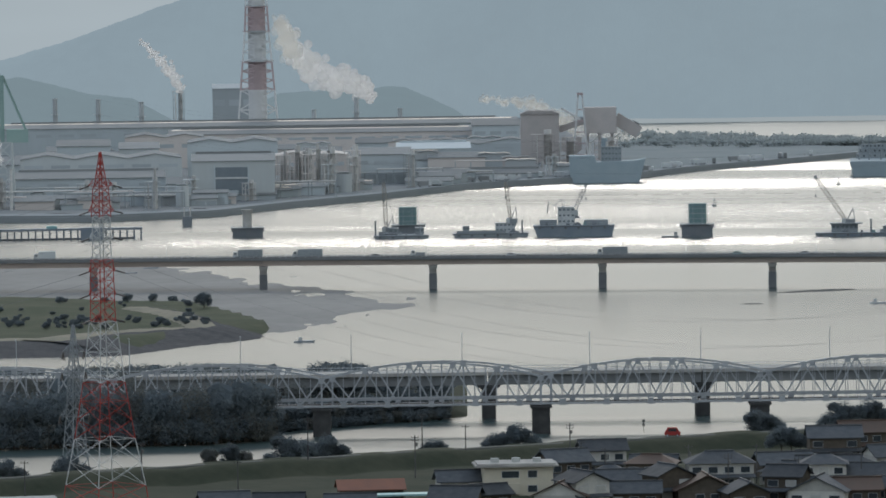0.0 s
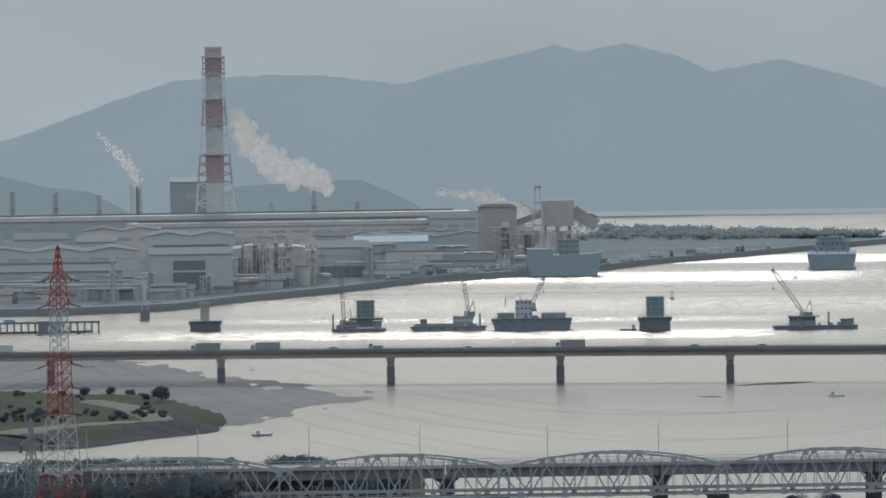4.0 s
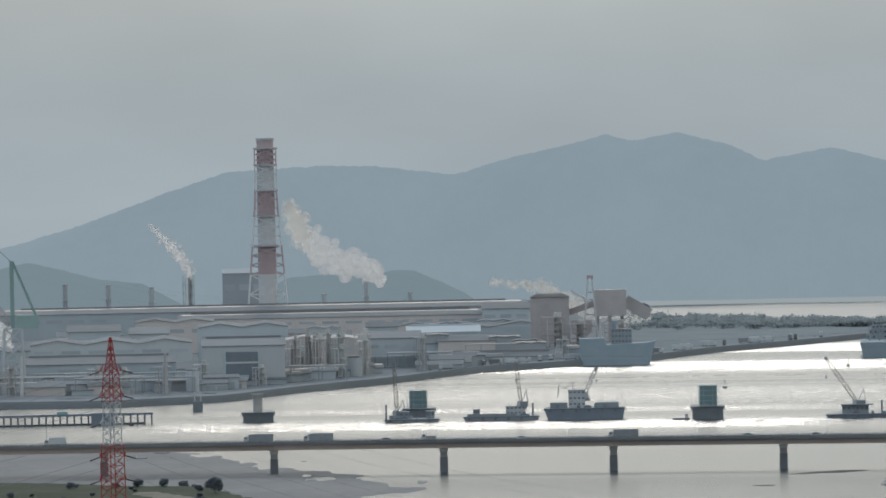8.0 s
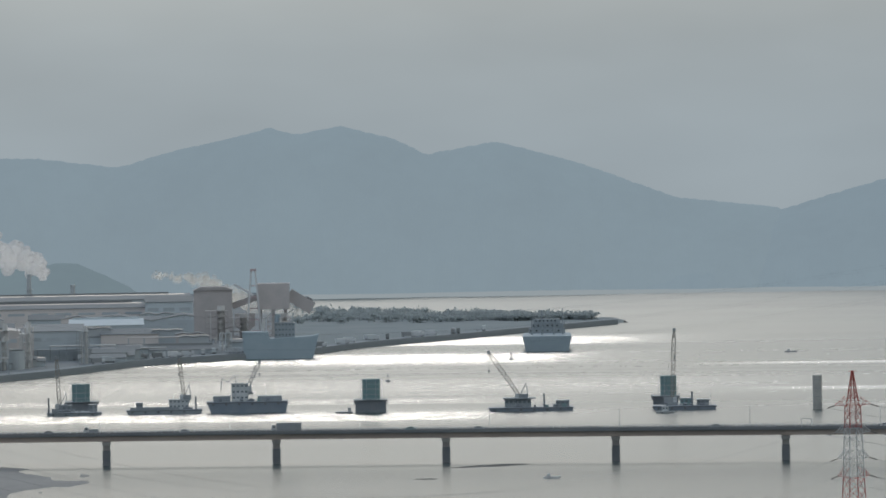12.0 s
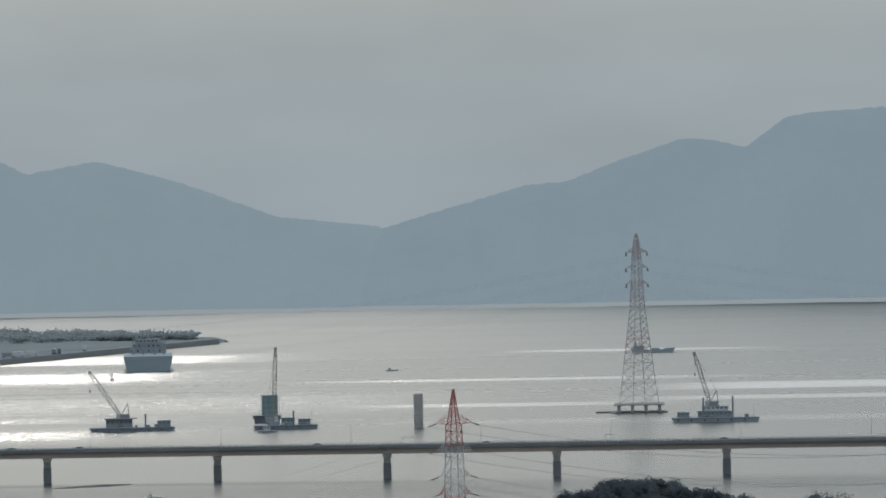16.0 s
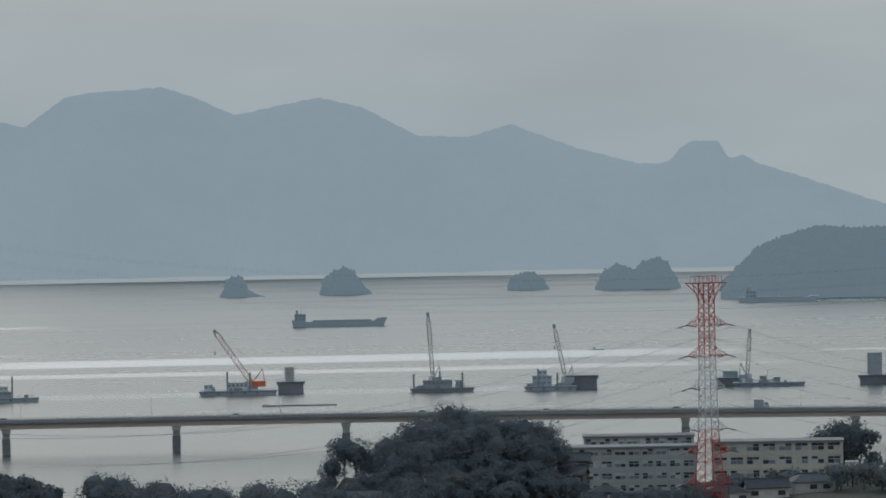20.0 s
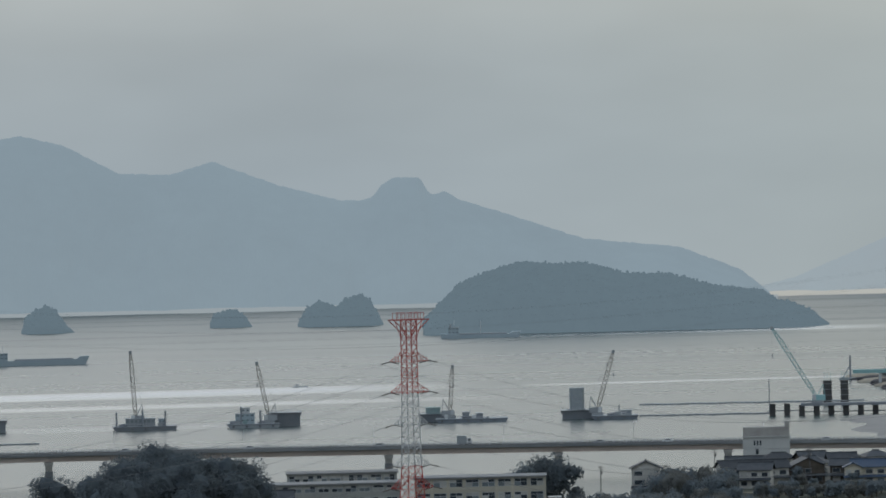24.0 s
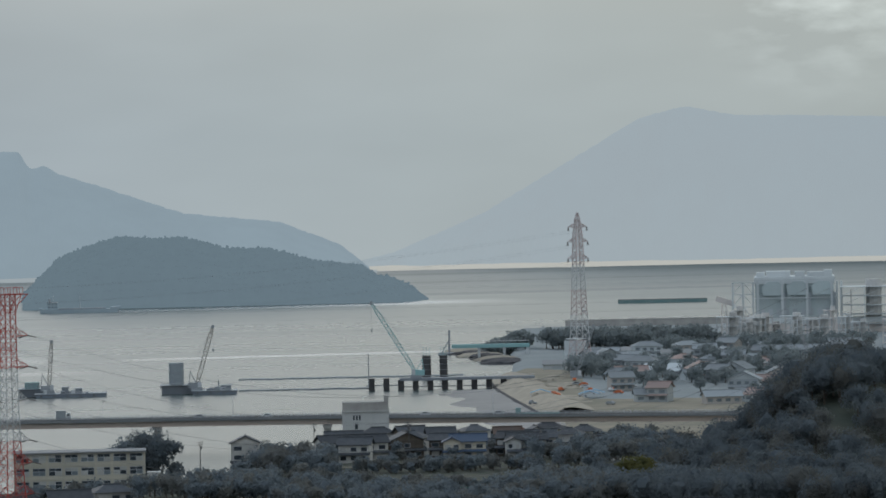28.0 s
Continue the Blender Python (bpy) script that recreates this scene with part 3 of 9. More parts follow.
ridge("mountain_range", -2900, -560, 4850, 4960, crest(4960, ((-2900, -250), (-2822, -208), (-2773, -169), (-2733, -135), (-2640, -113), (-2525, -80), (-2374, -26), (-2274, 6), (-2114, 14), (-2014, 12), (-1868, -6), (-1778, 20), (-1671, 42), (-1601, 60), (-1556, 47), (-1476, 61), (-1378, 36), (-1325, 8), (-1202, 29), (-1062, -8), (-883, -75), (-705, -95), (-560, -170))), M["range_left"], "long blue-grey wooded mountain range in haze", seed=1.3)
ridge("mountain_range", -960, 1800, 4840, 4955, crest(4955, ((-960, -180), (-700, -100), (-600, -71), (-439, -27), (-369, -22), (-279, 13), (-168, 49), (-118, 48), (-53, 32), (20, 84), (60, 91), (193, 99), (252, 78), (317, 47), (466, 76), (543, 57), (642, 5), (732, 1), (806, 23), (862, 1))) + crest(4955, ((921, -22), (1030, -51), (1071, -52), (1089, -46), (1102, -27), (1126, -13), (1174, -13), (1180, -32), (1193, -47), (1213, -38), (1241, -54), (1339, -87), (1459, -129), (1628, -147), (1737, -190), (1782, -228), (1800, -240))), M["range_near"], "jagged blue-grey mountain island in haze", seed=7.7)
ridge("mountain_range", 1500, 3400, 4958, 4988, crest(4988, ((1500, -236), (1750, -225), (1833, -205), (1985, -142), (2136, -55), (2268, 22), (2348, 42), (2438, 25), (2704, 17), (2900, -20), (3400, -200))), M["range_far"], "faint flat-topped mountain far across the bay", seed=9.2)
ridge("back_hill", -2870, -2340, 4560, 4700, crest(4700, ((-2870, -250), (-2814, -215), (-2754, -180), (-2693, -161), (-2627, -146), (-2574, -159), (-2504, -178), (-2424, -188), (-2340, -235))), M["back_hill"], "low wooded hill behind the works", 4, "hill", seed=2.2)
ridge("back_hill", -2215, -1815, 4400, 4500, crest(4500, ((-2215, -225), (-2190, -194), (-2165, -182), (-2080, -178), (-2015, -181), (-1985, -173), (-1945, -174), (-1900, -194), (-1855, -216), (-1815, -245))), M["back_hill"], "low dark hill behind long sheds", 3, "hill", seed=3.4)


def ball(subdivisions):
    bm = bmesh.new()
    bmesh.ops.create_icosphere(bm, subdivisions=subdivisions, radius=1.0)
    bm.verts.ensure_lookup_table()
    out = np.array([v.co[:] for v in bm.verts]), np.array([[v.index for v in f.verts] for f in bm.faces])
    bm.free()
    return out


CROWN = ball(1)


def islet(u0, u1, d, tops, label, depth=60.0, seed=0.0):
    """A wooded rock in the sea, closed all round, with a bumpy tree line."""
    n, rows = max(60, int((u1 - u0) / 3.2)), 15 if u1 - u0 < 300 else 27
    us, hs = [p[0] for p in tops], [height_of(p[1], d) for p in tops]
    verts, faces = [], []
    for r in range(rows):
        y = math.sin((r / (rows - 1) - 0.5) * math.pi)
        for j in range(n):
            u = u0 + (u1 - u0) * j / (n - 1)
            h = float(np.interp(u, us, hs))
            bump = noise.fractal(Vector((u * 0.13, y * depth * 0.16, seed + 3)), 0.7, 2, 4) + 0.5 * noise.noise(Vector((u * 0.3, y * depth * 0.4, seed)))
            z = (h + 1.6 * bump * min(1, h / 8)) * max(0.0, 1 - y * y) ** 0.45
            verts.append(at(u, d + y * depth * (0.35 + 0.65 * min(1, h / 12)), z if abs(y) < 0.99 else -1.0))
    for r in range(rows - 1):
        for j in range(n - 1):
            faces.append((r * n + j, r * n + j + 1, (r + 1) * n + j + 1, (r + 1) * n + j))
    rg = np.random.default_rng(int(seed * 10) + 3)
    bv, bf = CROWN
    tree_v, tree_f = [], []
    for _ in range(int((u1 - u0) * 2.4)):
        v = verts[int(rg.integers(len(verts)))]
        if v.z < 5.0:
            continue
        r = rg.uniform(0.6, 1.35)
        i = len(tree_v)
        tree_v += [v + Vector(tuple(q)) for q in bv * np.array((r, r, r * rg.uniform(0.8, 1.15))) * rg.uniform(0.75, 1.2, (len(bv), 1))]
        tree_f += [tuple(f + i) for f in bf]
    if tree_v:
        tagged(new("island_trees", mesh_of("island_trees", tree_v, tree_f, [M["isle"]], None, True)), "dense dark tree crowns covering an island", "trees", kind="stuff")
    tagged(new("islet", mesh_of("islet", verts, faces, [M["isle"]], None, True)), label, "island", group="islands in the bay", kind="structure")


islet(285, 368, 4230, ((285, -272), (293, -262), (297, -246), (308, -240), (322, -238), (330, -247), (336, -262), (350, -270), (368, -275)), "small wooded islet with a low rock tail", 25, 1)
islet(462, 556, 4250, ((462, -270), (470, -247), (482, -236), (505, -226), (522, -232), (538, -256), (556, -273)), "domed wooded islet in calm sea", 30, 2)
islet(795, 870, 4285, ((795, -262), (803, -248), (818, -244), (838, -240), (852, -247), (870, -270)), "flat-topped wooded islet", 25, 3)
islet(950, 1102, 4255, ((950, -268), (968, -240), (988, -229), (1002, -232), (1018, -240), (1036, -226), (1060, -218), (1078, -226), (1090, -248), (1102, -270)), "twin-humped wooded islet", 32, 4)
islet(1172, 1890, 4010, ((1172, -268), (1237, -203), (1300, -180), (1348, -167), (1418, -173), (1458, -171), (1537, -193), (1607, -193), (1687, -217), (1777, -229), (1800, -246), (1826, -250), (1862, -268), (1890, -289)), "large dark wooded island with a long low point", 75, 5)
islet(2700, 2800, 4280, ((2700, -268), (2760, -215), (2800, -215)), "dark wooded headland at the edge of the bay", 40, 6)


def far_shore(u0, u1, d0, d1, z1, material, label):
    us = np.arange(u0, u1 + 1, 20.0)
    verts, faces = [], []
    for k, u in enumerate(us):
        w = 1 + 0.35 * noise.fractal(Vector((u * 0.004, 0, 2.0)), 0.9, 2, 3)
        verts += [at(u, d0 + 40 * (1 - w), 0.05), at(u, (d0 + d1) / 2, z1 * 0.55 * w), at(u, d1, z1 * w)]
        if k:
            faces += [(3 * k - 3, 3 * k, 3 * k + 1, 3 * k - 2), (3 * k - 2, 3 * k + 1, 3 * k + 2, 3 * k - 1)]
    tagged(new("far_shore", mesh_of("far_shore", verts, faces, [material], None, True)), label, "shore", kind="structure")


# glowing strips laid over the dark water edge as haze and sun gleam
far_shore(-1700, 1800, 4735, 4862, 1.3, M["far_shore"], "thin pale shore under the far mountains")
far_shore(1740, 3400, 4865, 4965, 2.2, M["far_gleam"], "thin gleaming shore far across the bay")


def sea_wall_strip():
    """The stone revetment round the green island, with a sandy path along its top."""
    line = [at(u, d) for u, d in ((-2950, 1780), (-2667, 1788), (-2417, 1790), (-2330, 1815), (-2267, 1840), (-2200, 1860), (-2158, 1874), (-2150, 1888), (-2165, 1925), (-2215, 1980), (-2300, 2030))]
    run = np.cumsum([0.0] + [(b - a).length for a, b in zip(line, line[1:])])
    s = np.arange(0, run[-1], 2.5)
    k = np.hanning(17)
    k /= k.sum()
    xs, ys = (np.convolve(np.pad(np.interp(s, run, [p[i] for p in line]), 8, "edge"), k, "valid") for i in (0, 1))
    prof = ((4, -1.2), (20, 0.9), (32, 2.9), (42, 3.8), (54, 3.95), (62, 3.0))
    n, verts = len(prof), []
    for j in range(len(s)):
        t = Vector((xs[min(j + 1, len(s) - 1)] - xs[max(j - 1, 0)], ys[min(j + 1, len(s) - 1)] - ys[max(j - 1, 0)], 0)).normalized()
        w = 1.0 if s[j] < run[6] - 40 else max(0.55, 1 - 0.45 * (s[j] - run[6] + 40) / 60)
        for y, z in prof:
            verts.append(Vector((xs[j], ys[j], z + 0.12 * math.sin(s[j] * 0.5 + y))) + Vector((-t.y, t.x, 0)) * (4 + (y - 4) * w))
    faces = [(a * n + b, (a + 1) * n + b, (a + 1) * n + b + 1, a * n + b + 1) for a in range(len(s) - 1) for b in range(n - 1)]
    me = mesh_of("revetment", verts, faces, [M["stone"], M["sand"]], [0 if f % (n - 1) < 3 else 1 for f in range(len(faces))])
    tagged(new("revetment", me), "dark stone revetment with a sandy path round the island", "sea wall", kind="structure")


sea_wall_strip()


M["pier"] = mat("dark_pier_concrete", (0.05, 0.05, 0.053), (0.08, 0.08, 0.08), 2.5, 0.9, bump=0.1)
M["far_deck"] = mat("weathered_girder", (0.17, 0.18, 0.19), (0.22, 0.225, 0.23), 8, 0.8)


# ---- the road bridge across the estuary ----
def road_d(u):
    return float(np.interp(u, [-3400, -1900, -400, 2400], [2225, 2178, 2130, 2115]))


def road_z(u):
    return height_of(float(np.interp(u, [-3400, -2464, -538, -98, 431, 1000, 1700, 2187, 2400], [-466, -472, -485, -486, -486.5, -488.5, -493, -499, -502])), road_d(u))


def build_road_bridge():
    bridge = thing("road_bridge", Matrix(), "long low road bridge, brown steel girder on concrete piers", "bridge")
    piers = [-2199 + 300.4 * k for k in range(-4, 17)]
    joints = [p for p in piers]

    def strip(u0, u1, y0, y1, z0, z1, n=4, bm=None):
        """A length of deck between two bearings; y across the road, z above its surface."""
        bm = bm or bmesh.new()
        rings = []
        for k in range(n + 1):
            u = u0 + (u1 - u0) * k / n
            d, z = road_d(u), road_z(u)
            rings.append([bm.verts.new(at(u, d + y, z + h)) for y, h in ((y0, z0), (y1, z0), (y1, z1), (y0, z1))])
        for a, b in zip(rings, rings[1:]):
            for i in range(4):
                bm.faces.new((a[i], b[i], b[(i + 1) % 4], a[(i + 1) % 4]))
        bm.faces.new(rings[0][::-1])
        bm.faces.new(rings[-1])
        bmesh.ops.recalc_face_normals(bm, faces=bm.faces[:])
        return bm

    for a, b in zip(joints, joints[1:]):
        part("girder", strip(a + 0.03, b - 0.03, -4.2, 4.2, -2.75, -0.78), M["girder"], bridge, "brown painted steel girder")
        part("flange", strip(a + 0.03, b - 0.03, -4.5, 4.5, -2.87, -2.73), M["girder"], bridge)
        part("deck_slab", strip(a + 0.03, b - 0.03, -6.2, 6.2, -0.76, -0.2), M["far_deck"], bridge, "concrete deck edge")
        part("roadway", strip(a, b, -5.6, 5.6, -0.196, 0.0), M["deck"], bridge, "asphalt roadway")
        for y in (-6.0, 5.8):
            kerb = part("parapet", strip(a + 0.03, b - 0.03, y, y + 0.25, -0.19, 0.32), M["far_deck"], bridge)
            for h in (0.62, 0.95):
                part("handrail", strip(a + 0.03, b - 0.03, y + 0.06, y + 0.16, h, h + 0.09), M["rail"], kerb)
            bm = bmesh.new()
            for k in range(26):
                u = a + (b - a) * (k + 0.5) / 26
                d, z = road_d(u), road_z(u)
                box(-0.06, 0.06, 0.04, 0.16, 0.32, 1.0, bm, facing(u, d + y, z))
            tagged(part("rail_posts", bm, M["rail"], kerb), kind="stuff")
    for u in piers:
        if u > 2000:
            continue
        d, z = road_d(u), road_z(u) - 2.87
        m = facing(u, d)

        def up(bm):
            bm.transform(m)
            return bm
        pier = part("pier", up(slab([(-1.35, -2.2), (1.35, -2.2), (1.35, 2.2), (0.9, 3.2), (-0.9, 3.2), (-1.35, 2.2)], "z", 6.0, z - 1.6)), M["concrete"], bridge, "pale concrete pier")
        part("pier_foot", up(slab([(-1.55, -2.4), (1.55, -2.4), (1.55, 2.4), (1.0, 3.4), (-1.0, 3.4), (-1.55, 2.4)], "z", -3, 6.0)), M["wet"], pier, "tide-darkened pier foot")
        part("pier_head", up(slab([(-1.4, z - 1.6), (1.4, z - 1.6), (1.75, z - 0.9), (1.75, z - 0.25), (-1.75, z - 0.25), (-1.75, z - 0.9)], "y", -4.2, 4.2)), M["concrete"], pier)
        part("bearing", up(box(-0.9, 0.9, -3.5, 3.5, z - 0.248, z)), M["wet"], pier)
    for k, u in enumerate(range(-3060, 2200, 230)):
        d, z = road_d(u), road_z(u)
        y = -5.85 if k % 2 else 5.85
        post = part("lamp_post", rod(at(u, d + y, z), at(u, d + y, z + 7.5), 0.09, 0.06, 6), M["rail"], bridge)
        part("lamp_arm", bar(at(u, d + y, z + 7.45), at(u + 7, d + y, z + 7.6), 0.10), M["rail"], post)
    for u in (-660, -300, 380):
        d, z = road_d(u), road_z(u)
        frame_ = part("sign_gantry", bar(at(u - 9, d - 6, z), at(u - 9, d - 6, z + 3.4), 0.14, bar(at(u + 9, d - 6, z), at(u + 9, d - 6, z + 3.4), 0.14)), M["rail"], bridge)
        part("gantry_beam", bar(at(u - 10, d - 6, z + 3.3), at(u + 10, d - 6, z + 3.3), 0.15), M["rail"], frame_)


build_road_bridge()
# ---- the steel truss bridge over the river and the girder bridge just behind it ----
TRUSS = facing(-1905, 1466)


def build_truss():
    bridge = thing("truss_bridge", TRUSS, "pale grey steel truss bridge with curved top chords on dark piers", "bridge")
    span, z0 = 56.9, 7.9
    first = -28.4 - 3 * span
    panels = 10
    pw = span / panels
    skew = 2.7

    def crest_h(s):
        return 7.1 + 3.8 * (1 - abs(2 * s - 1) ** 2.0)

    for k in range(0, 8):
        x0 = first + k * span
        for y, dx in ((-3.2, 0.0), (3.2, skew)):
            xs0 = x0 + dx
            part("bottom_chord", box(xs0 + 0.02, xs0 + span - 0.02, y - 0.22, y + 0.22, z0 - 0.3, z0 + 0.22), M["silver"], bridge)
            pts = [(xs0 + pw * i, z0 + crest_h(i / panels)) for i in range(panels + 1)]
            for (xa, za), (xb, zb) in zip(pts, pts[1:]):
                part("top_chord", bar((xa, y, za), (xb, y, zb), 0.40, h=0.48), M["silver"], bridge)
            for i in range(2 * panels):
                f = i / (2 * panels)
                part("vertical", bar((xs0 + span * f, y, z0), (xs0 + span * f, y, z0 + crest_h(f)), 0.5 if i == 0 else 0.17), M["silver"], bridge)
            for i in range(panels):
                xa, za = pts[i]
                lo, hi = ((xa, y, z0), (pts[i + 1][0], y, pts[i + 1][1])) if i % 2 else ((pts[i + 1][0], y, z0), (xa, y, za))
                part("diagonal", bar(lo, hi, 0.36), M["silver"], bridge)
                node = part("gusset", slab([(-1.0, -0.7), (1.0, -0.7), (0.5, 0.9), (-0.5, 0.9)] if i % 2 else [(-0.5, -0.9), (0.5, -0.9), (1.0, 0.6), (-1.0, 0.6)], "y", y - 0.26, y + 0.26), M["silver"], bridge)
                node.matrix_basis = pose(pts[i][0], 0, z0 + 0.2 if i % 2 else pts[i][1] - 0.3)
        bm = bmesh.new()
        for i in range(panels + 1):
            box(x0 + pw * i - 0.15, x0 + pw * i + 0.15, -3.2, 3.2, z0 - 0.5, z0 - 0.1, bm)
            bar((x0 + pw * i, -3.2, z0 + crest_h(i / panels)), (x0 + pw * i, 3.2, z0 + crest_h(i / panels)), 0.22, bm)
        part("cross_beams", bm, M["silver"], bridge)
        part("deck", box(x0, x0 + span, -3.0, 3.0, z0 - 0.05, z0 + 0.2), M["deck"], bridge)
        for y in (-2.9, 2.8):
            part("guard_rail", box(x0, x0 + span, y, y + 0.1, z0 + 1.25, z0 + 1.75), M["silver"], bridge)
        pier = part("pier", slab([(-2.3, -4.6), (2.3, -4.6), (2.3, 4.6), (1.4, 6), (-1.4, 6), (-2.3, 4.6)], "z", -3, z0 - 1.2), M["pier"], bridge, "dark weathered concrete pier")
        pier.matrix_basis = pose(x0, 0, 0)
        cap = part("pier_cap", box(x0 - 2.8, x0 + 2.8, -5, 5, z0 - 1.19, z0 - 0.52), M["pier"], bridge)


build_truss()


def build_girder_bridge():
    m = facing(-1905, 1520)
    bridge = thing("girder_bridge", m, "grey concrete-decked girder road bridge with tall lamp posts", "bridge")
    z1 = 12.7
    for k in range(-6, 7):
        x0 = -13.5 + 57.6 * k
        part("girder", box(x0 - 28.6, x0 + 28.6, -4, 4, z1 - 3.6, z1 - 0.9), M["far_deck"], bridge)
        part("deck_slab", box(x0 - 28.7, x0 + 28.7, -5.2, 5.2, z1 - 0.89, z1), M["concrete"], bridge)
        for y in (-5.1, 5.0):
            rail = part("handrail", box(x0 - 28.7, x0 + 28.7, y, y + 0.1, z1 + 0.85, z1 + 1.0), M["rail"], bridge)
            bm = bmesh.new()
            for j in range(24):
                box(x0 - 28 + j * 2.4, x0 - 27.9 + j * 2.4, y, y + 0.1, z1, z1 + 0.9, bm)
            tagged(part("rail_posts", bm, M["rail"], rail), kind="stuff")
        part("pier", slab([(-1.9, -4), (1.9, -4), (1.9, 4), (-1.9, 4)], "z", -3, z1 - 4.6), M["pier"], bridge).matrix_basis = pose(x0 + 29.0, 0, 0)
        part("pier_head", slab([(-2.2, z1 - 4.6), (2.2, z1 - 4.6), (3.2, z1 - 3.9), (3.2, z1 - 3.62), (-3.2, z1 - 3.62), (-3.2, z1 - 3.9)], "y", -4.4, 4.4), M["pier"], bridge).matrix_basis = pose(x0 + 29.0, 0, 0)
    for u in (-2640, -2440, -2243, -2046, -1849, -1622, -1425, -1196, -990):
        x = 1520 * math.tan((u + 1905) * 1e-4)
        post = part("lamp_post", rod((x, 4.6, z1), (x, 4.6, z1 + 9.6), 0.13, 0.08, 8), M["rail"], bridge)
        arm = part("lamp_arm", bar((x, 4.6, z1 + 9.5), (x, 2.6, z1 + 9.9), 0.12), M["rail"], post)
        part("lamp_head", box(x - 0.2, x + 0.2, 1.9, 2.7, z1 + 9.85, z1 + 10.05), M["rail"], post)


build_girder_bridge()


# ---- lattice pylons and their wires ----
M["red"] = mat("signal_red_paint", (0.42, 0.06, 0.05), (0.35, 0.075, 0.065), 3, 0.6, vary=0.05)
M["white"] = mat("white_paint", (0.58, 0.59, 0.59), (0.5, 0.51, 0.52), 3, 0.6, vary=0.05)
M["zinc"] = mat("galvanised_steel", (0.33, 0.35, 0.37), (0.24, 0.26, 0.28), 3, 0.55, 0.2)
# signal red of distant steelwork, paled by haze put into the colour
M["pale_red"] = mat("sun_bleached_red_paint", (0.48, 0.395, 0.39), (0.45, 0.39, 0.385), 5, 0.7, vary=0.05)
M["wire"] = mat("aluminium_wire", (0.22, 0.23, 0.24), None, 5, 0.5, 0.3)
M["insulator"] = mat("porcelain", (0.10, 0.085, 0.08), None, 1, 0.3)


def lattice(z0, z1, w0, w1, panels, leg, brace, bm=None, wy=1.0):
    """A square lattice shaft with X bracing between two heights and half widths."""
    bm = bm or bmesh.new()

    def corner(i, t):
        w = w0 + (w1 - w0) * t
        sx, sy = ((-1, -1), (1, -1), (1, 1), (-1, 1))[i % 4]
        return Vector((sx * w, sy * w * wy, z0 + (z1 - z0) * t))
    for i in range(4):
        bar(corner(i, 0), corner(i, 1), leg, bm)
        for k in range(panels):
            a, b = k / panels, (k + 1) / panels
            bar(corner(i, a), corner(i + 1, b), brace, bm)
            bar(corner(i + 1, a), corner(i, b), brace, bm)
            if k % 2 or k == panels - 1:
                bar(corner(i, b), corner(i + 1, b), brace, bm)
    return bm


def pylon(name, m, label, sections, arms, leg=0.32, brace=0.16, droop=1.6, spread_strings=0.0, outward=False, rise=1.9, group="power line pylons"):
    """sections: (z0, z1, half width below, half width above, panels, material); arms: (height, half span, material)."""
    t = thing(name, m, label, "pylon", group)
    for z0, z1, w0, w1, n, mt in sections:
        part("lattice_section", lattice(z0, z1, w0, w1, n, leg, brace), M[mt], t)
    tips = []
    for z, s, w, mt in arms:
        for sx in (-1, 1):
            bm = bmesh.new()
            for y in (-w, w):
                bar((sx * w, y, z), (sx * s, 0, z + 0.25), brace * 1.3, bm)
                bar((sx * w, y, z + rise), (sx * s, 0, z + 0.35), brace, bm)
                bar((sx * (w + s) / 2, y / 2, z + 0.1), (sx * (w + s) / 2, y / 2, z + rise * 0.57), brace, bm)
                bar((sx * (w + s) / 2, y / 2, z + 0.1), (sx * w, y, z + rise), brace, bm)
            arm = part("cross_arm", bm, M[mt], t)
            for dx in ((sx,) if outward else (-1, 1)):
                low = (sx * s + dx * spread_strings, 0, z - 0.45) if spread_strings else (sx * s + dx * 0.35, 0, z - droop)
                part("insulator_string", rod((sx * s, 0, z + 0.2), low, 0.17, 0.17, 6), M["insulator"], arm)
            tips.append(m @ Vector((sx * (s + spread_strings), 0, z - 0.45) if spread_strings else (sx * s, 0, z - droop)))
    return t, tips


def wires(name, a_tips, b_tips, sag, label, r=0.042, group="overhead power lines"):
    for a, b in zip(a_tips, b_tips):
        n = 26
        bm = tube([a.lerp(b, k / n) - Vector((0, 0, 4 * sag * (k / n) * (1 - k / n))) for k in range(n + 1)], r)
        solo(name, bm, M["wire"], Matrix(), label, "cable", group)


# tall red and white pylon by the levee
pylA, tipsA = pylon("pylon", facing(-2484, 1250, 3.0, 35), "tall red and white lattice power pylon by the grassy levee",
    [(0, 4.0, 6.8, 6.35, 1, "red"), (4.0, 14.4, 6.35, 4.8, 2, "white"), (14.4, 26.9, 4.8, 3.3, 3, "red"), (26.9, 40.3, 3.3, 2.15, 4, "white"), (40.3, 54.0, 2.0, 1.75, 6, "red"), (54.0, 63.5, 1.5, 1.4, 5, "white"), (63.5, 70.2, 1.55, 1.2, 4, "red"), (70.2, 76.0, 1.0, 0.35, 4, "red"), (76.0, 77.8, 0.35, 0.15, 1, "red")],
    [(70.2, 3.2, 1.2, "red"), (64.5, 3.4, 1.5, "red"), (58.6, 3.2, 1.45, "white"), (51.3, 3.6, 1.8, "red"), (46.1, 3.6, 1.9, "red"), (40.4, 3.4, 2.0, "red")], 0.18, 0.085, spread_strings=2.5, outward=True, rise=1.6)
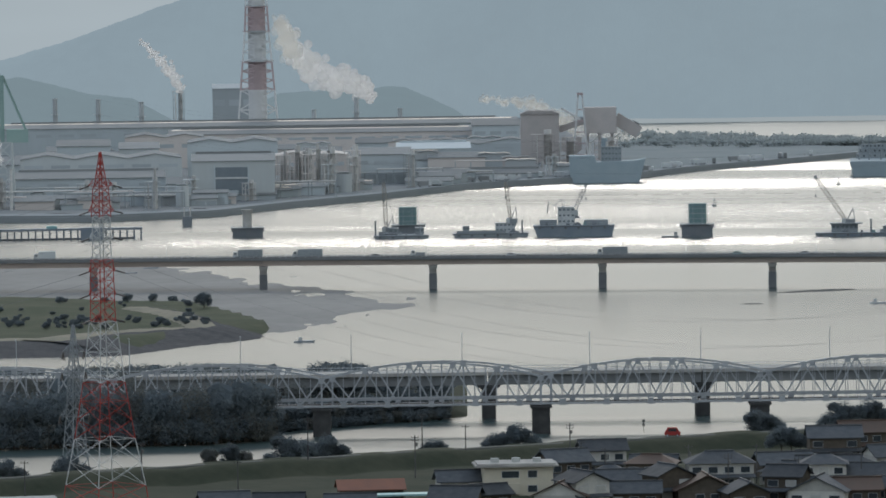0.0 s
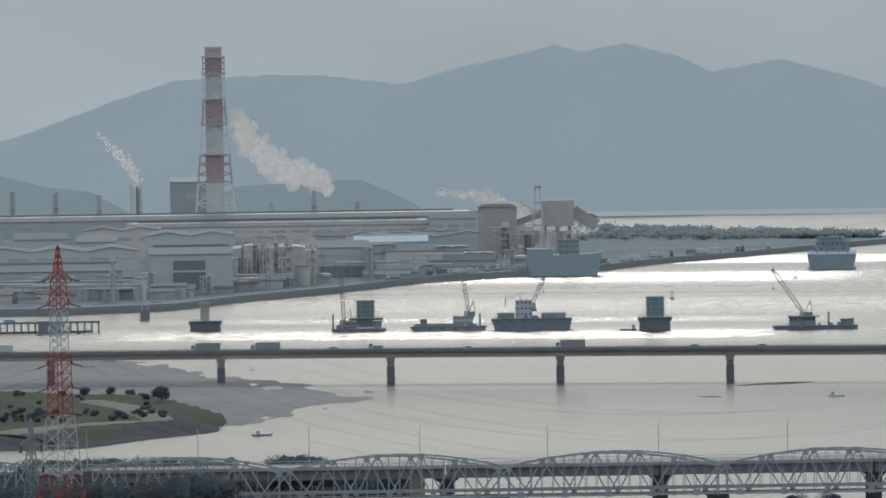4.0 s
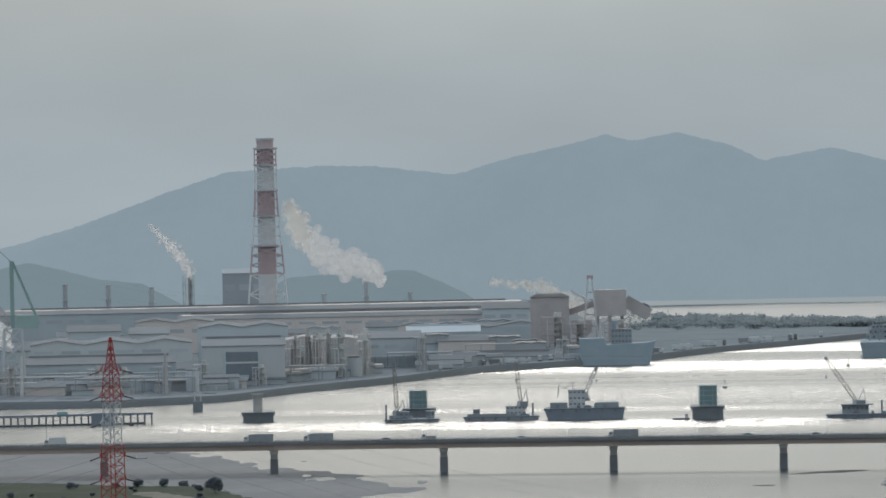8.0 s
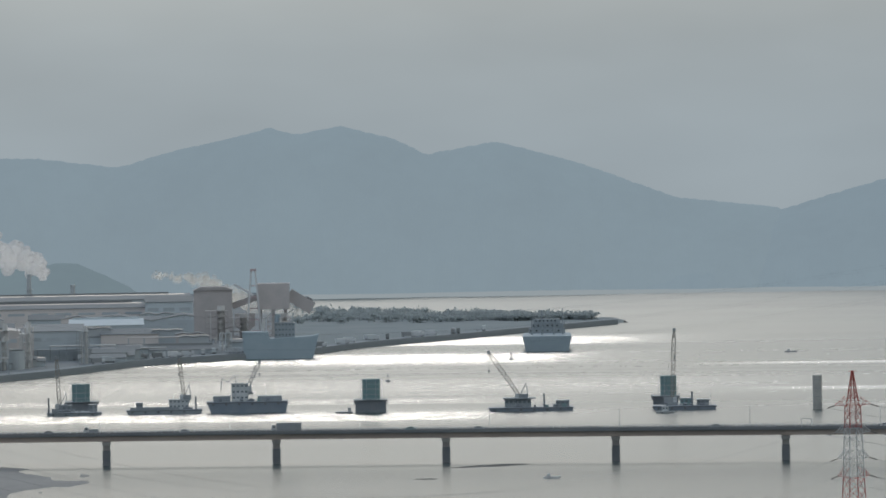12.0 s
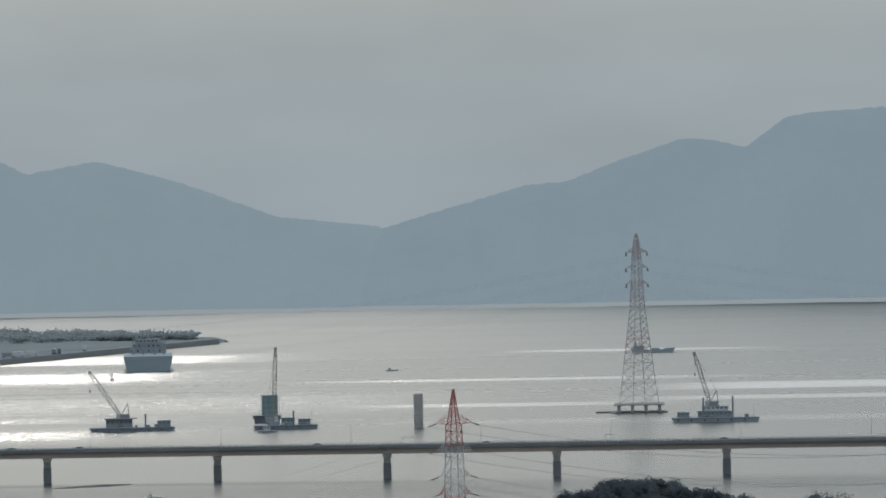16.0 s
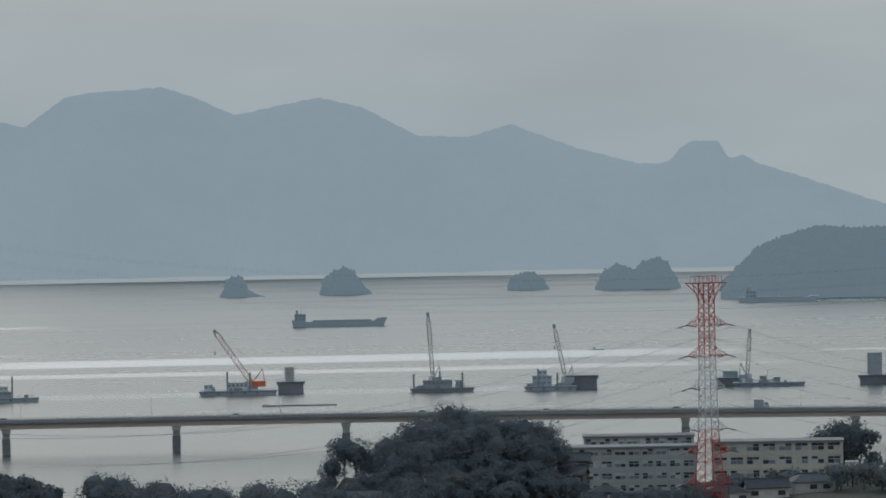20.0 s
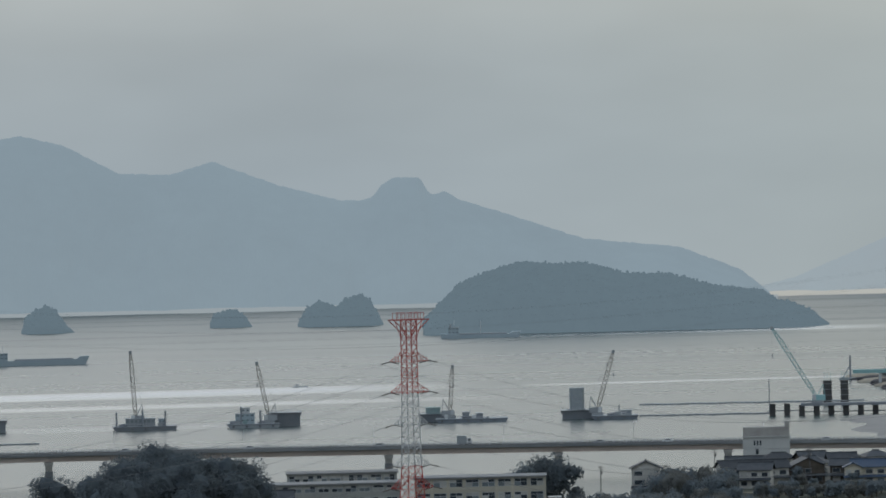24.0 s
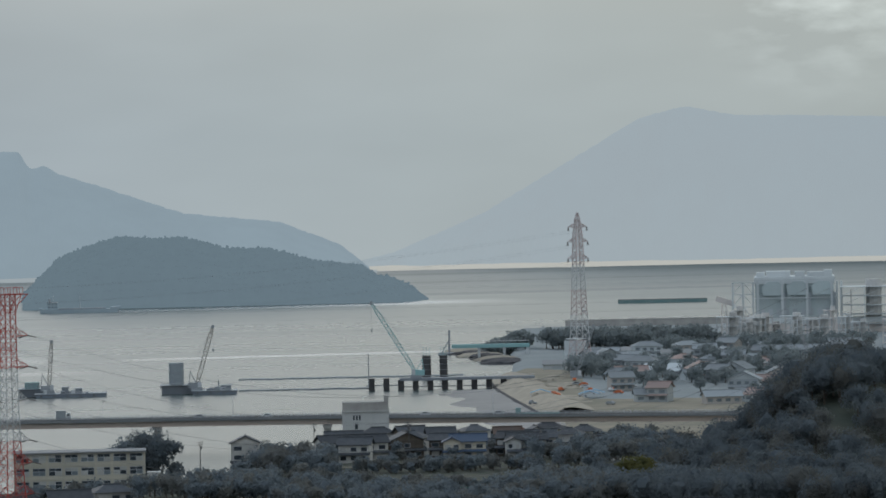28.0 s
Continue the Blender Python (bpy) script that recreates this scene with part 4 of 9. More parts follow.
pylB, tipsB = pylon("pylon", facing(-2537, 1330, 3.0, 35), "grey galvanised lattice power pylon by the levee",
    [(0, 13.4, 2.4, 1.4, 4, "zinc"), (13.4, 24, 1.4, 0.95, 5, "zinc"), (24, 35, 0.95, 0.2, 6, "zinc")],
    [(13.4, 4.2, 1.4, "zinc"), (23.6, 3.4, 0.95, "zinc"), (28.5, 3.0, 0.7, "zinc")], 0.22, 0.10)
# slim pylon on the near shore
pylC, tipsC = pylon("pylon", facing(-578, 1500, 10.0, 25), "slim red and white lattice power pylon with drooping insulators",
    [(0, 19.6, 2.9, 2.1, 6, "red"), (19.6, 32.8, 2.1, 1.75, 5, "white"), (32.8, 38.8, 1.7, 1.55, 3, "red"), (38.8, 46.5, 1.3, 0.35, 5, "red"), (46.5, 48.0, 0.35, 0.15, 1, "red")],
    [(38.8, 5.2, 1.5, "red"), (31.6, 5.0, 1.7, "white"), (24.7, 4.6, 1.9, "white"), (20.0, 4.6, 2.0, "red")], 0.19, 0.09, spread_strings=2.2, outward=True, rise=2.5)
part("earth_wire_bar", bar((-1.2, 0, 47.9), (1.2, 0, 47.9), 0.12), M["red"], pylC)
# flat-topped red and white pylon before the school
dD, zD = 1530, 12.0
pylD, tipsD = pylon("pylon", facing(1146, dD, zD, 28), "flat-topped red and white lattice power pylon near the school",
    [(0, 9.2, 3.7, 2.83, 3, "red"), (9.2, 23.7, 2.83, 1.98, 5, "red"), (23.7, 43.3, 1.98, 1.64, 7, "white"), (43.3, 58.5, 1.64, 1.58, 6, "red"), (58.5, 63.3, 1.58, 1.58, 2, "red")],
    [(52.0, 5.9, 1.65, "red"), (43.6, 5.9, 1.7, "red"), (34.9, 5.2, 1.8, "white"), (23.7, 5.6, 2.0, "white"), (17.6, 6.5, 2.4, "red"), (9.2, 6.8, 2.9, "red")], 0.22, 0.11, spread_strings=2.7, rise=2.6)
bm = bmesh.new()
for y in (-1.6, 1.6):
    bar((-5.4, y, 63.4), (5.4, y, 63.4), 0.26, bm)
    for x0, x1 in ((-4.0, -0.3), (0.9, 3.9)):
        bar((x0, y, 65.3), (x1, y, 65.3), 0.11, bm)
        for k in range(4):
            x = x0 + (x1 - x0) * k / 3
            bar((x, y, 63.4), (x, y, 65.3), 0.10, bm)
    for x in (-1, 1):
        bar((x * 1.58, y, 60.0), (x * 5.2, y, 63.3), 0.18, bm)
        bar((x * 1.58, y, 58.5), (x * 3.4, y, 63.3), 0.14, bm)
for x in (-5.4, -2.7, 0, 2.7, 5.4):
    bar((x, -1.6, 63.4), (x, 1.6, 63.4), 0.18, bm)
part("top_frame", bm, M["red"], pylD)
# pylon standing in the sea on its platform
dE = 2680
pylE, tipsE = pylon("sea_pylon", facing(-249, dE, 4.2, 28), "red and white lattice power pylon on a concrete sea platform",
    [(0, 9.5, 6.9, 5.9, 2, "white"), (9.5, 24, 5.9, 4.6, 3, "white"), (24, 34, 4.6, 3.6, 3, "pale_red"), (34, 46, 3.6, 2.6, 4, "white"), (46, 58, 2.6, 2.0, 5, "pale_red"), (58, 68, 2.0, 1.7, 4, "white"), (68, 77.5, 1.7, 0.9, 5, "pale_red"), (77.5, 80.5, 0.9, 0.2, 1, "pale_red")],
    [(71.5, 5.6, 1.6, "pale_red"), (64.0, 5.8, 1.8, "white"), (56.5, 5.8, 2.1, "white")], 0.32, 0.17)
platform = thing("sea_platform", facing(-249, dE), "pale concrete four-legged platform carrying a pylon at sea", "platform")
part("slab", box(-12, 12, -10, 10, 3.5, 4.2), M["concrete"], platform)
for x in (-9.6, 9.6, -3.2, 3.2):
    for y in (-8, 8):
        part("leg", box(x - 0.8, x + 0.8, y - 0.8, y + 0.8, 0.4, 3.5), M["concrete"], platform)
part("base_slab", box(-13.5, 13.5, -11, 11, -2, 0.4), M["wet"], platform)
part("mooring_raft", box(-20.5, -13, -4, 4, -0.4, 0.7), M["wet"], platform)
# pylon on the far shore
dF = 2700
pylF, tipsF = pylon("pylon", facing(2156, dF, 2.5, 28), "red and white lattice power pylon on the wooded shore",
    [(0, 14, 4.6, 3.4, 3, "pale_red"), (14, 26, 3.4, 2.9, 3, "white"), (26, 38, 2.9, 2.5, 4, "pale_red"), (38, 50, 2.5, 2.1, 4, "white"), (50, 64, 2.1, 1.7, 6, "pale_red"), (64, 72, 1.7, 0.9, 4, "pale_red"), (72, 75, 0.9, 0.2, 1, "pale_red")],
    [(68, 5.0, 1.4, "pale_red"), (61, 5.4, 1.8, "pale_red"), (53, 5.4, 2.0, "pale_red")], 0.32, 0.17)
wires("power_line", tipsC, tipsD[:8], 17, "sagging overhead power cable between pylons")
wires("power_line", tipsA, tipsC, 26, "long overhead power cable across the river", 0.022)
wires("power_line", tipsD[:8], [at(2560 + (i % 2) * 40, 1760, 66 - 7 * (i // 2)) for i in range(8)], 24, "sagging overhead power cable between pylons")
wires("power_line", tipsA, [at(-3900 + (i % 2) * 40, 1500, 62 - 8 * (i // 2)) for i in range(8)], 14, "overhead power cable leaving a pylon", 0.026)
wires("power_line", tipsE, tipsF, 24, "faint overhead power cable over the bay", 0.02)
wires("power_line", tipsE, [at(-2500 + (i % 2) * 40, 3000, 60 - 8 * (i // 2)) for i in range(6)], 30, "faint overhead power cable over the bay", 0.02)


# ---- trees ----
# leaves of the distant belts, paled with painted haze
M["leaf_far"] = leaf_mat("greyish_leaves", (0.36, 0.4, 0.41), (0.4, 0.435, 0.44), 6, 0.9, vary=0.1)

# the same haze painted in, a little weaker
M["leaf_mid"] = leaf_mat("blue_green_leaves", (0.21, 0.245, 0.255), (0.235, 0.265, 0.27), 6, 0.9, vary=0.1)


BALLS = {1: ball(1), 2: ball(2)}


def crown_mesh(name, material, blobs, leaves, size, seed):
    """Many small leaf clumps spread over lumpy lobes, with gaps and a ragged outline."""
    rng = np.random.default_rng(seed)
    verts, faces = [], []
    for cx, cy, cz, rx, rz in blobs:
        n = int(leaves * rx * rx / sum(b[3] ** 2 for b in blobs))
        bv, bf = BALLS[1]
        i = len(verts)
        verts += list(np.array((cx, cy, cz)) + bv * np.array((rx, rx, rz)) * rng.uniform(0.55, 0.80, (len(bv), 1)))
        faces += [tuple(f + i) for f in bf]
        for _ in range(n):
            v = rng.normal(size=3)
            v /= np.linalg.norm(v)
            k = rng.uniform(0.55, 1.08) if rng.random() < 0.85 else rng.uniform(1.0, 1.22)
            c = np.array((cx, cy, cz)) + v * np.array((rx, rx, rz)) * k
            f = v + 0.75 * rng.normal(size=3)
            f /= np.linalg.norm(f)
            a = np.cross(f, rng.normal(size=3))
            a /= np.linalg.norm(a)
            b = np.cross(f, a)
            s, t = size * rng.uniform(0.6, 1.4), size * rng.uniform(0.4, 1.0)
            i = len(verts)
            e = np.cross(a, b) * s * 0.25
            verts += [c - a * s, c - b * t + e, c + a * s, c + b * t + e]
            faces.append((i, i + 1, i + 2, i + 3))
    return mesh_of(name, verts, faces, [material])


def tree_kind(name, material, h, spread, lobes, leaves, size, seed, label, category="tree"):
    """A tree with a tapered trunk, limbs and a crown of clumps; returns the thing, to be copied."""
    rng = random.Random(seed)
    t = thing(name, Matrix(), label, category)
    bm = rod((0, 0, -0.6), (0.1, 0, h * 0.25), h * 0.032, h * 0.022, 7)
    rod((0.1, 0, h * 0.25), (0.0, 0.1, h * 0.8), h * 0.022, h * 0.007, 6, bm)
    part("trunk", bm, M["bark"], t)
    blobs = [(0, 0, h * 0.60, spread * 0.66, h * 0.36)]
    for k in range(lobes):
        a, r = 6.28 * k / lobes + rng.uniform(-0.4, 0.4), spread * rng.uniform(0.42, 0.72)
        z = h * rng.uniform(0.26, 0.84)
        s = spread * rng.uniform(0.28, 0.46) * (1.1 - 0.4 * z / h)
        blobs.append((r * math.cos(a), r * math.sin(a), z, s, s * rng.uniform(0.7, 1.0)))
        if k < 3:
            part("limb", rod((0.05, 0, h * 0.34 + 0.03 * h * k), (r * 0.8 * math.cos(a), r * 0.8 * math.sin(a), z), h * 0.012, h * 0.004, 5), M["bark"], t)
    part("crown", crown_mesh("crown", material, blobs, leaves, size, seed), None, t)
    return t


KINDS = [
    tree_kind("broadleaf_tree", M["leaf"], 10.0, 4.6, 9, 3450, 0.26, 1, "dark green broadleaf tree with a rounded ragged crown"),
    tree_kind("broadleaf_tree", M["leaf"], 12.5, 4.4, 11, 3750, 0.26, 2, "tall dark green broadleaf tree with an uneven crown"),
    tree_kind("broadleaf_tree", M["leaf"], 8.0, 4.8, 8, 3000, 0.25, 3, "low spreading dark green tree"),
    tree_kind("broadleaf_tree", M["leaf_b"], 9.5, 4.0, 9, 2700, 0.25, 4, "brownish late-autumn tree with a thin crown"),
    tree_kind("autumn_tree", M["leaf_y"], 8.5, 4.2, 8, 2700, 0.26, 5, "yellow-green autumn tree at the wood edge"),
    tree_kind("autumn_tree", M["leaf_r"], 6.5, 3.4, 7, 1350, 0.32, 6, "rusty red autumn tree among houses"),
    tree_kind("shrub", M["leaf"], 3.0, 2.2, 6, 780, 0.20, 7, "rounded dark green shrub", "shrub"),
    tree_kind("conifer", M["leaf"], 11.0, 1.6, 4, 1200, 0.30, 8, "narrow dark green conifer by the school"),
]
used_kinds = set()


def plant(kind, u, d, scale=1.0, turn=None, z=None, group="", label=""):
    ob = KINDS[kind]
    if z is None:
        z = float(ground_height(np.array(float(u)), np.array(float(d))))
    m = pose(*at(u, d, z - (0.7 * scale if kind == 6 else 0.15)), 0, 0, random.uniform(0, 360) if turn is None else turn)
    if kind in used_kinds:
        ob = copy_thing(ob, m)
    else:
        used_kinds.add(kind)
        ob.matrix_world = m
    ob.scale = (scale * random.uniform(0.92, 1.12), scale, scale * random.uniform(0.9, 1.1))
    return tagged(ob, label, group=group)



def woods(name, label, spots, materials, leaves=420, size=0.62, seed=1):
    """A thick wood: for each tree a lumpy crown down to the ground, all leaf clumps in one mesh, with trunks among them."""
    rng = np.random.default_rng(seed)
    verts, faces, idx = [], [], []
    for u, d, h, r in spots:
        z0 = float(ground_height(np.array(float(u)), np.array(float(d))))
        c0 = np.array(at(u, d, z0))
        mi = int(rng.integers(len(materials)))
        lobes = [(np.array((0, 0, h * 0.62)), r * 0.8, h * 0.38)]
        for _ in range(9):
            a = rng.uniform(0, 6.283)
            q = r * rng.uniform(0.4, 0.95)
            lobes.append((np.array((q * math.cos(a), q * math.sin(a), h * rng.uniform(0.25, 0.85))), r * rng.uniform(0.22, 0.46), r * rng.uniform(0.2, 0.42)))
        for k, (c, rx, rz) in enumerate(lobes):
            n = leaves // 3 if k == 0 else leaves // 9
            if k == 0:
                bv, bf = BALLS[2]
                i = len(verts)
                verts += list(c0 + c + bv * np.array((rx, rx, rz)) * rng.uniform(0.52, 0.80, (len(bv), 1)))
                faces += [tuple(f + i) for f in bf]
                idx += [mi] * len(bf)
            v = rng.normal(size=(n, 3))
            v /= np.linalg.norm(v, axis=1)[:, None]
            p = c0 + c + v * np.array((rx, rx, rz)) * rng.uniform(0.72, 1.14, (n, 1))
            f = v + 0.75 * rng.normal(size=(n, 3))
            f /= np.linalg.norm(f, axis=1)[:, None]
            a = np.cross(f, rng.normal(size=(n, 3)))
            a /= np.linalg.norm(a, axis=1)[:, None]
            b = np.cross(f, a)
            s, t = size * rng.uniform(0.6, 1.4, (n, 1)), size * rng.uniform(0.4, 1.0, (n, 1))
            i = len(verts)
            verts += list(np.stack((p - a * s, p - b * t, p + a * s, p + b * t), 1).reshape(-1, 3))
            faces += [(i + 4 * j, i + 4 * j + 1, i + 4 * j + 2, i + 4 * j + 3) for j in range(n)]
            idx += [mi] * n
        i = len(verts)
        for j in range(5):
            for hh, rr in ((-0.5, 0.28), (h * 0.7, 0.08)):
                verts.append(c0 + np.array((rr * math.cos(j * 1.2566), rr * math.sin(j * 1.2566), hh)))
        faces += [(i + 2 * j, i + 2 * ((j + 1) % 5), i + 2 * ((j + 1) % 5) + 1, i + 2 * j + 1) for j in range(5)]
        idx += [len(materials)] * 5
    ob = new(name, mesh_of(name, verts, faces, [M[k] for k in materials] + [M["bark"]], idx))
    return tagged(ob, label, "trees", kind="stuff")


def spread(u0, d0, wu, wd, n, h0, h1, rng=random):
    out = []
    for k in range(n):
        a, r = rng.uniform(0, 6.283), math.sqrt(rng.random())
        h = rng.uniform(h0, h1)
        out.append((u0 + wu * r * math.cos(a), d0 + wd * r * math.sin(a), h, h * rng.uniform(0.36, 0.5)))
    return out


# wooded river island under the bridges
spots = []
for k in range(330):
    d = random.uniform(1480, 1690)
    u = random.uniform(-2740, -1870)
    if d < np.interp(u, WOOD_U, WOOD_D) + 6:
        continue
    if d < 1505 or 1512 < d < 1532:
        h = random.uniform(4, 6.5) if d < 1505 else 4
    else:
        h = random.uniform(0.8, 1.0) * min(15.5, height_of(-668 if u < -2175 or -2110 < u < -2010 else -690, d))
    spots.append((u, d, h, h * random.uniform(0.36, 0.46)))
for k in range(150):
    u = -2750 + k * 6.2 + random.uniform(-4, 4)
    if u > -1880:
        break
    f = float(np.interp(u, WOOD_U, WOOD_D))
    h = random.uniform(11.0, 14.5) * (1.12 if -2290 < u < -2205 else 1.0) if u < -2200 else random.uniform(5, 7.2)
    spots.append((u, f + random.uniform(7, 10), h, h * 0.42))
    spots.append((u + 3, f + 6, h * 0.5, h * 0.3))
woods("river_wood", "dense dark evergreen wood on the river island", spots, ("leaf", "leaf", "leaf", "leaf_b"), 527, 0.30, 11)
# trees along the river edge of the levee
for u, s, kind in ((-2665, .75, 0), (-2640, .6, 2), (-2620, .5, 6), (-2552, .85, 2), (-2528, .7, 2), (-2300, .7, 3), (-2262, .75, 0), (-2238, .6, 3), (-2220, .45, 6), (-2190, .55, 2), (-2165, 1.0, 0), (-2140, 1.0, 2), (-2118, .9, 2), (-2092, .85, 0), (-2070, .7, 2), (-2052, .55, 6)):
    plant(kind, u, levee_line(u) + 12, s * 0.95, group="trees along the levee")
for u, s, kind in ((-1905, .75, 2), (-1890, .6, 2), (-1868, .45, 6), (-1793, .75, 2), (-1772, .85, 2), (-1752, .85, 0), (-1730, .7, 2), (-1715, .5, 6), (-1330, .95, 0), (-1312, .9, 2), (-1300, .8, 2), (-1200, .85, 2), (-1178, 1.0, 0), (-1155, 1.0, 2), (-1130, 1.05, 0), (-1112, .9, 2), (-1085, .8, 2)):
    plant(kind, u, levee_line(u) + 11, s * 0.95, group="trees along the levee")
for u, s in ((-1285, .85), (-1268, .8), (-1252, .6)):
    plant(2, u, levee_line(u) - 24, s, group="trees along the levee")
# bushes of the green island
for k in range(92):
    u, d = random.uniform(-2850, -2290), random.uniform(1830, 2080)
    if random.random() < 0.55:
        d = random.gauss(1925, 18) - (u + 2400) * 0.05
    plant(6, u, min(max(d, 1830), 2065), random.uniform(0.45, 1.0), group="bushes on the green island")
for u, d, s_ in ((-2835, 1980, 0.8), (-2822, 1960, 0.6), (-2805, 1990, 0.7), (-2780, 1940, 0.55), (-2745, 1975, 0.5), (-2790, 1900, 0.6), (-2762, 1890, 0.5), (-2690, 1960, 0.45)):
    plant(2, u, d, s_, group="bushes on the green island")
plant(2, -2305, 2005, 0.8, group="bushes on the green island", label="large dark round tree at the island point")
for u in (-2560, -2480, -2440, -2395, -2360, -2340, -2325):
    plant(6, u, 2060, random.uniform(0.8, 1.2), group="bushes on the green island")
G3 = ("leaf", "leaf", "leaf_b")
woods("knoll_wood", "dense dark wood covering a knoll", spread(700, 1518, 190, 26, 90, 5, 8) + spread(560, 1500, 200, 16, 60, 6, 9) + spread(650, 1552, 110, 34, 46, 7, 13) + spread(790, 1556, 90, 30, 36, 7, 12) + [(463, 1545, 9.5, 4), (480, 1550, 11, 4.5), (500, 1552, 12.5, 5), (520, 1550, 12, 5), (545, 1555, 10, 5), (575, 1545, 15, 6), (640, 1548, 13, 6.5), (690, 1550, 15, 5.5), (850, 1560, 13, 6), (880, 1560, 11, 5)], ("leaf", "leaf", "leaf"), 1054, 0.26, 12)
woods("knoll_wood", "low rounded wood on the near shore", spread(-280, 1490, 270, 26, 190, 5, 7.5), ("leaf", "leaf"), 884, 0.26, 13)
woods("hill_wood", "dense dark wood on a hillside", spread(2600, 1690, 330, 90, 190, 7, 12) + spread(2570, 1700, 110, 40, 50, 10, 14) + spread(2330, 1640, 150, 40, 70, 5, 9) + spread(2520, 1560, 330, 40, 170, 7, 12), G3 + ("leaf",), 731, 0.29, 14)
woods("slope_wood", "dark thicket on the slope below the houses", spread(1490, 1580, 130, 40, 60, 5, 8) + spread(1620, 1630, 170, 28, 60, 4, 7.5) + spread(1800, 1545, 300, 30, 110, 5, 8) + spread(1900, 1618, 190, 24, 60, 3.5, 6) + spread(2150, 1590, 170, 46, 80, 6, 10), G3, 300, 0.38, 15)
woods("garden_trees", "dark garden trees between the houses", spread(1900, 1850, 230, 50, 46, 4, 7) + spread(1930, 1752, 190, 20, 70, 3, 5) + spread(1640, 1770, 90, 40, 40, 5, 9) + spread(2160, 1800, 120, 60, 60, 4, 8) + spread(2230, 1840, 90, 40, 40, 5, 8) + spread(1640, 1720, 120, 30, 16, 4, 7) + spread(1240, 1590, 170, 14, 26, 4, 7), G3, 270, 0.38, 19)
woods("shore_wood", "low dark trees on the near shore", spread(260, 1490, 240, 14, 60, 9, 14.5) + spread(1030, 1530, 160, 20, 40, 5, 7.5), ("leaf", "leaf"), 544, 0.27, 16)
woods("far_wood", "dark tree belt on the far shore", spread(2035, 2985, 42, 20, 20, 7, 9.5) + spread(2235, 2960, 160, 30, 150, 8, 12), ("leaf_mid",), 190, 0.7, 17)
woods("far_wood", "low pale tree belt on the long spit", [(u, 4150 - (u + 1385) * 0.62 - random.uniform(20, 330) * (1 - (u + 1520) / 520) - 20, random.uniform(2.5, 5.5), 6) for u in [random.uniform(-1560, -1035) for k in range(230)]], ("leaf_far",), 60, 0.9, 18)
plant(0, 1345, 1665, 1.6)
plant(1, 1372, 1668, 1.55)
plant(0, 1400, 1672, 1.8)
plant(7, 1424, 1650, 0.7)
plant(4, 2245, 1600, 1.5)
plant(4, 2262, 1595, 1.2)
plant(5, 2050, 1850, 1.1)
plant(5, 2062, 1845, 1.0)
plant(3, 700, 1500, 0.9)
plant(3, 1700, 1600, 0.8)
for k, ob in enumerate(KINDS):
    if k not in used_kinds:
        plant(k, 2100 + 8 * k, 1640, 0.8)


# ---- working craft and new bridge piers ----
# hull and gear colours lifted paler and bluer to hold the sea haze
M["hull_dark"] = mat("dark_blue_hull_paint", (0.185, 0.22, 0.265), (0.22, 0.25, 0.285), 4, 0.5)
M["hull_grey"] = mat("grey_hull_paint", (0.27, 0.305, 0.335), (0.32, 0.345, 0.365), 4, 0.55)
M["hull_pale"] = mat("faded_blue_hull_paint", (0.3, 0.37, 0.415), (0.34, 0.405, 0.445), 8, 0.7)
M["rust"] = mat("rusty_sheet_steel", (0.2, 0.225, 0.255), (0.235, 0.25, 0.27), 2.5, 0.8)
M["cabin"] = mat("white_cabin_paint", (0.58, 0.60, 0.61), (0.46, 0.48, 0.50), 2, 0.5)
M["orange"] = mat("orange_machine_paint", (0.55, 0.14, 0.05), (0.42, 0.13, 0.07), 2, 0.5)
M["machine"] = mat("grey_machine_paint", (0.265, 0.29, 0.31), (0.31, 0.33, 0.345), 1.5, 0.6)
M["teal"] = mat("teal_formwork", (0.16, 0.27, 0.28), (0.22, 0.31, 0.31), 3, 0.6)
M["teal_light"] = mat("turquoise_steel_paint", (0.25, 0.44, 0.46), (0.26, 0.44, 0.45), 3, 0.5)
M["boom"] = mat("worn_boom_paint", (0.36, 0.33, 0.29), (0.28, 0.27, 0.25), 2, 0.6)
M["boom_red"] = mat("brick_red_boom_paint", (0.40, 0.17, 0.13), (0.34, 0.17, 0.14), 2, 0.6)
M["glass"] = mat("dark_window_glass", (0.035, 0.045, 0.055), (0.05, 0.06, 0.07), 2, 0.12)
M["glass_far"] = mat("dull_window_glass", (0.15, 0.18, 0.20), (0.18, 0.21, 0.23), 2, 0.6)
M["tarp"] = mat("grey_tarpaulin", (0.30, 0.33, 0.35), (0.24, 0.27, 0.29), 1.5, 0.7)


def boom_mesh(p, q, w, n, thick, bm=None, ends=(True, True)):
    """A lattice boom between two points."""
    bm = bm or bmesh.new()
    p, q = Vector(p), Vector(q)
    ax = (q - p).normalized()
    a = Vector((0, 1, 0))
    b = ax.cross(a).normalized()

    def c(i, t):
        k = min(1.0, 0.35 + 4 * t if ends[0] else 1.0, 0.35 + 4 * (1 - t) if ends[1] else 1.0)
        s = ((-1, -1), (1, -1), (1, 1), (-1, 1))[i % 4]
        return p.lerp(q, t) + (a * s[0] + b * s[1]) * w * 0.5 * k
    for i in range(4):
        for k in range(n):
            bar(c(i, k / n), c(i, (k + 1) / n), thick, bm)
            bar(c(i, k / n), c(i + 1, (k + 1) / n), thick * 0.7, bm)
    return bm


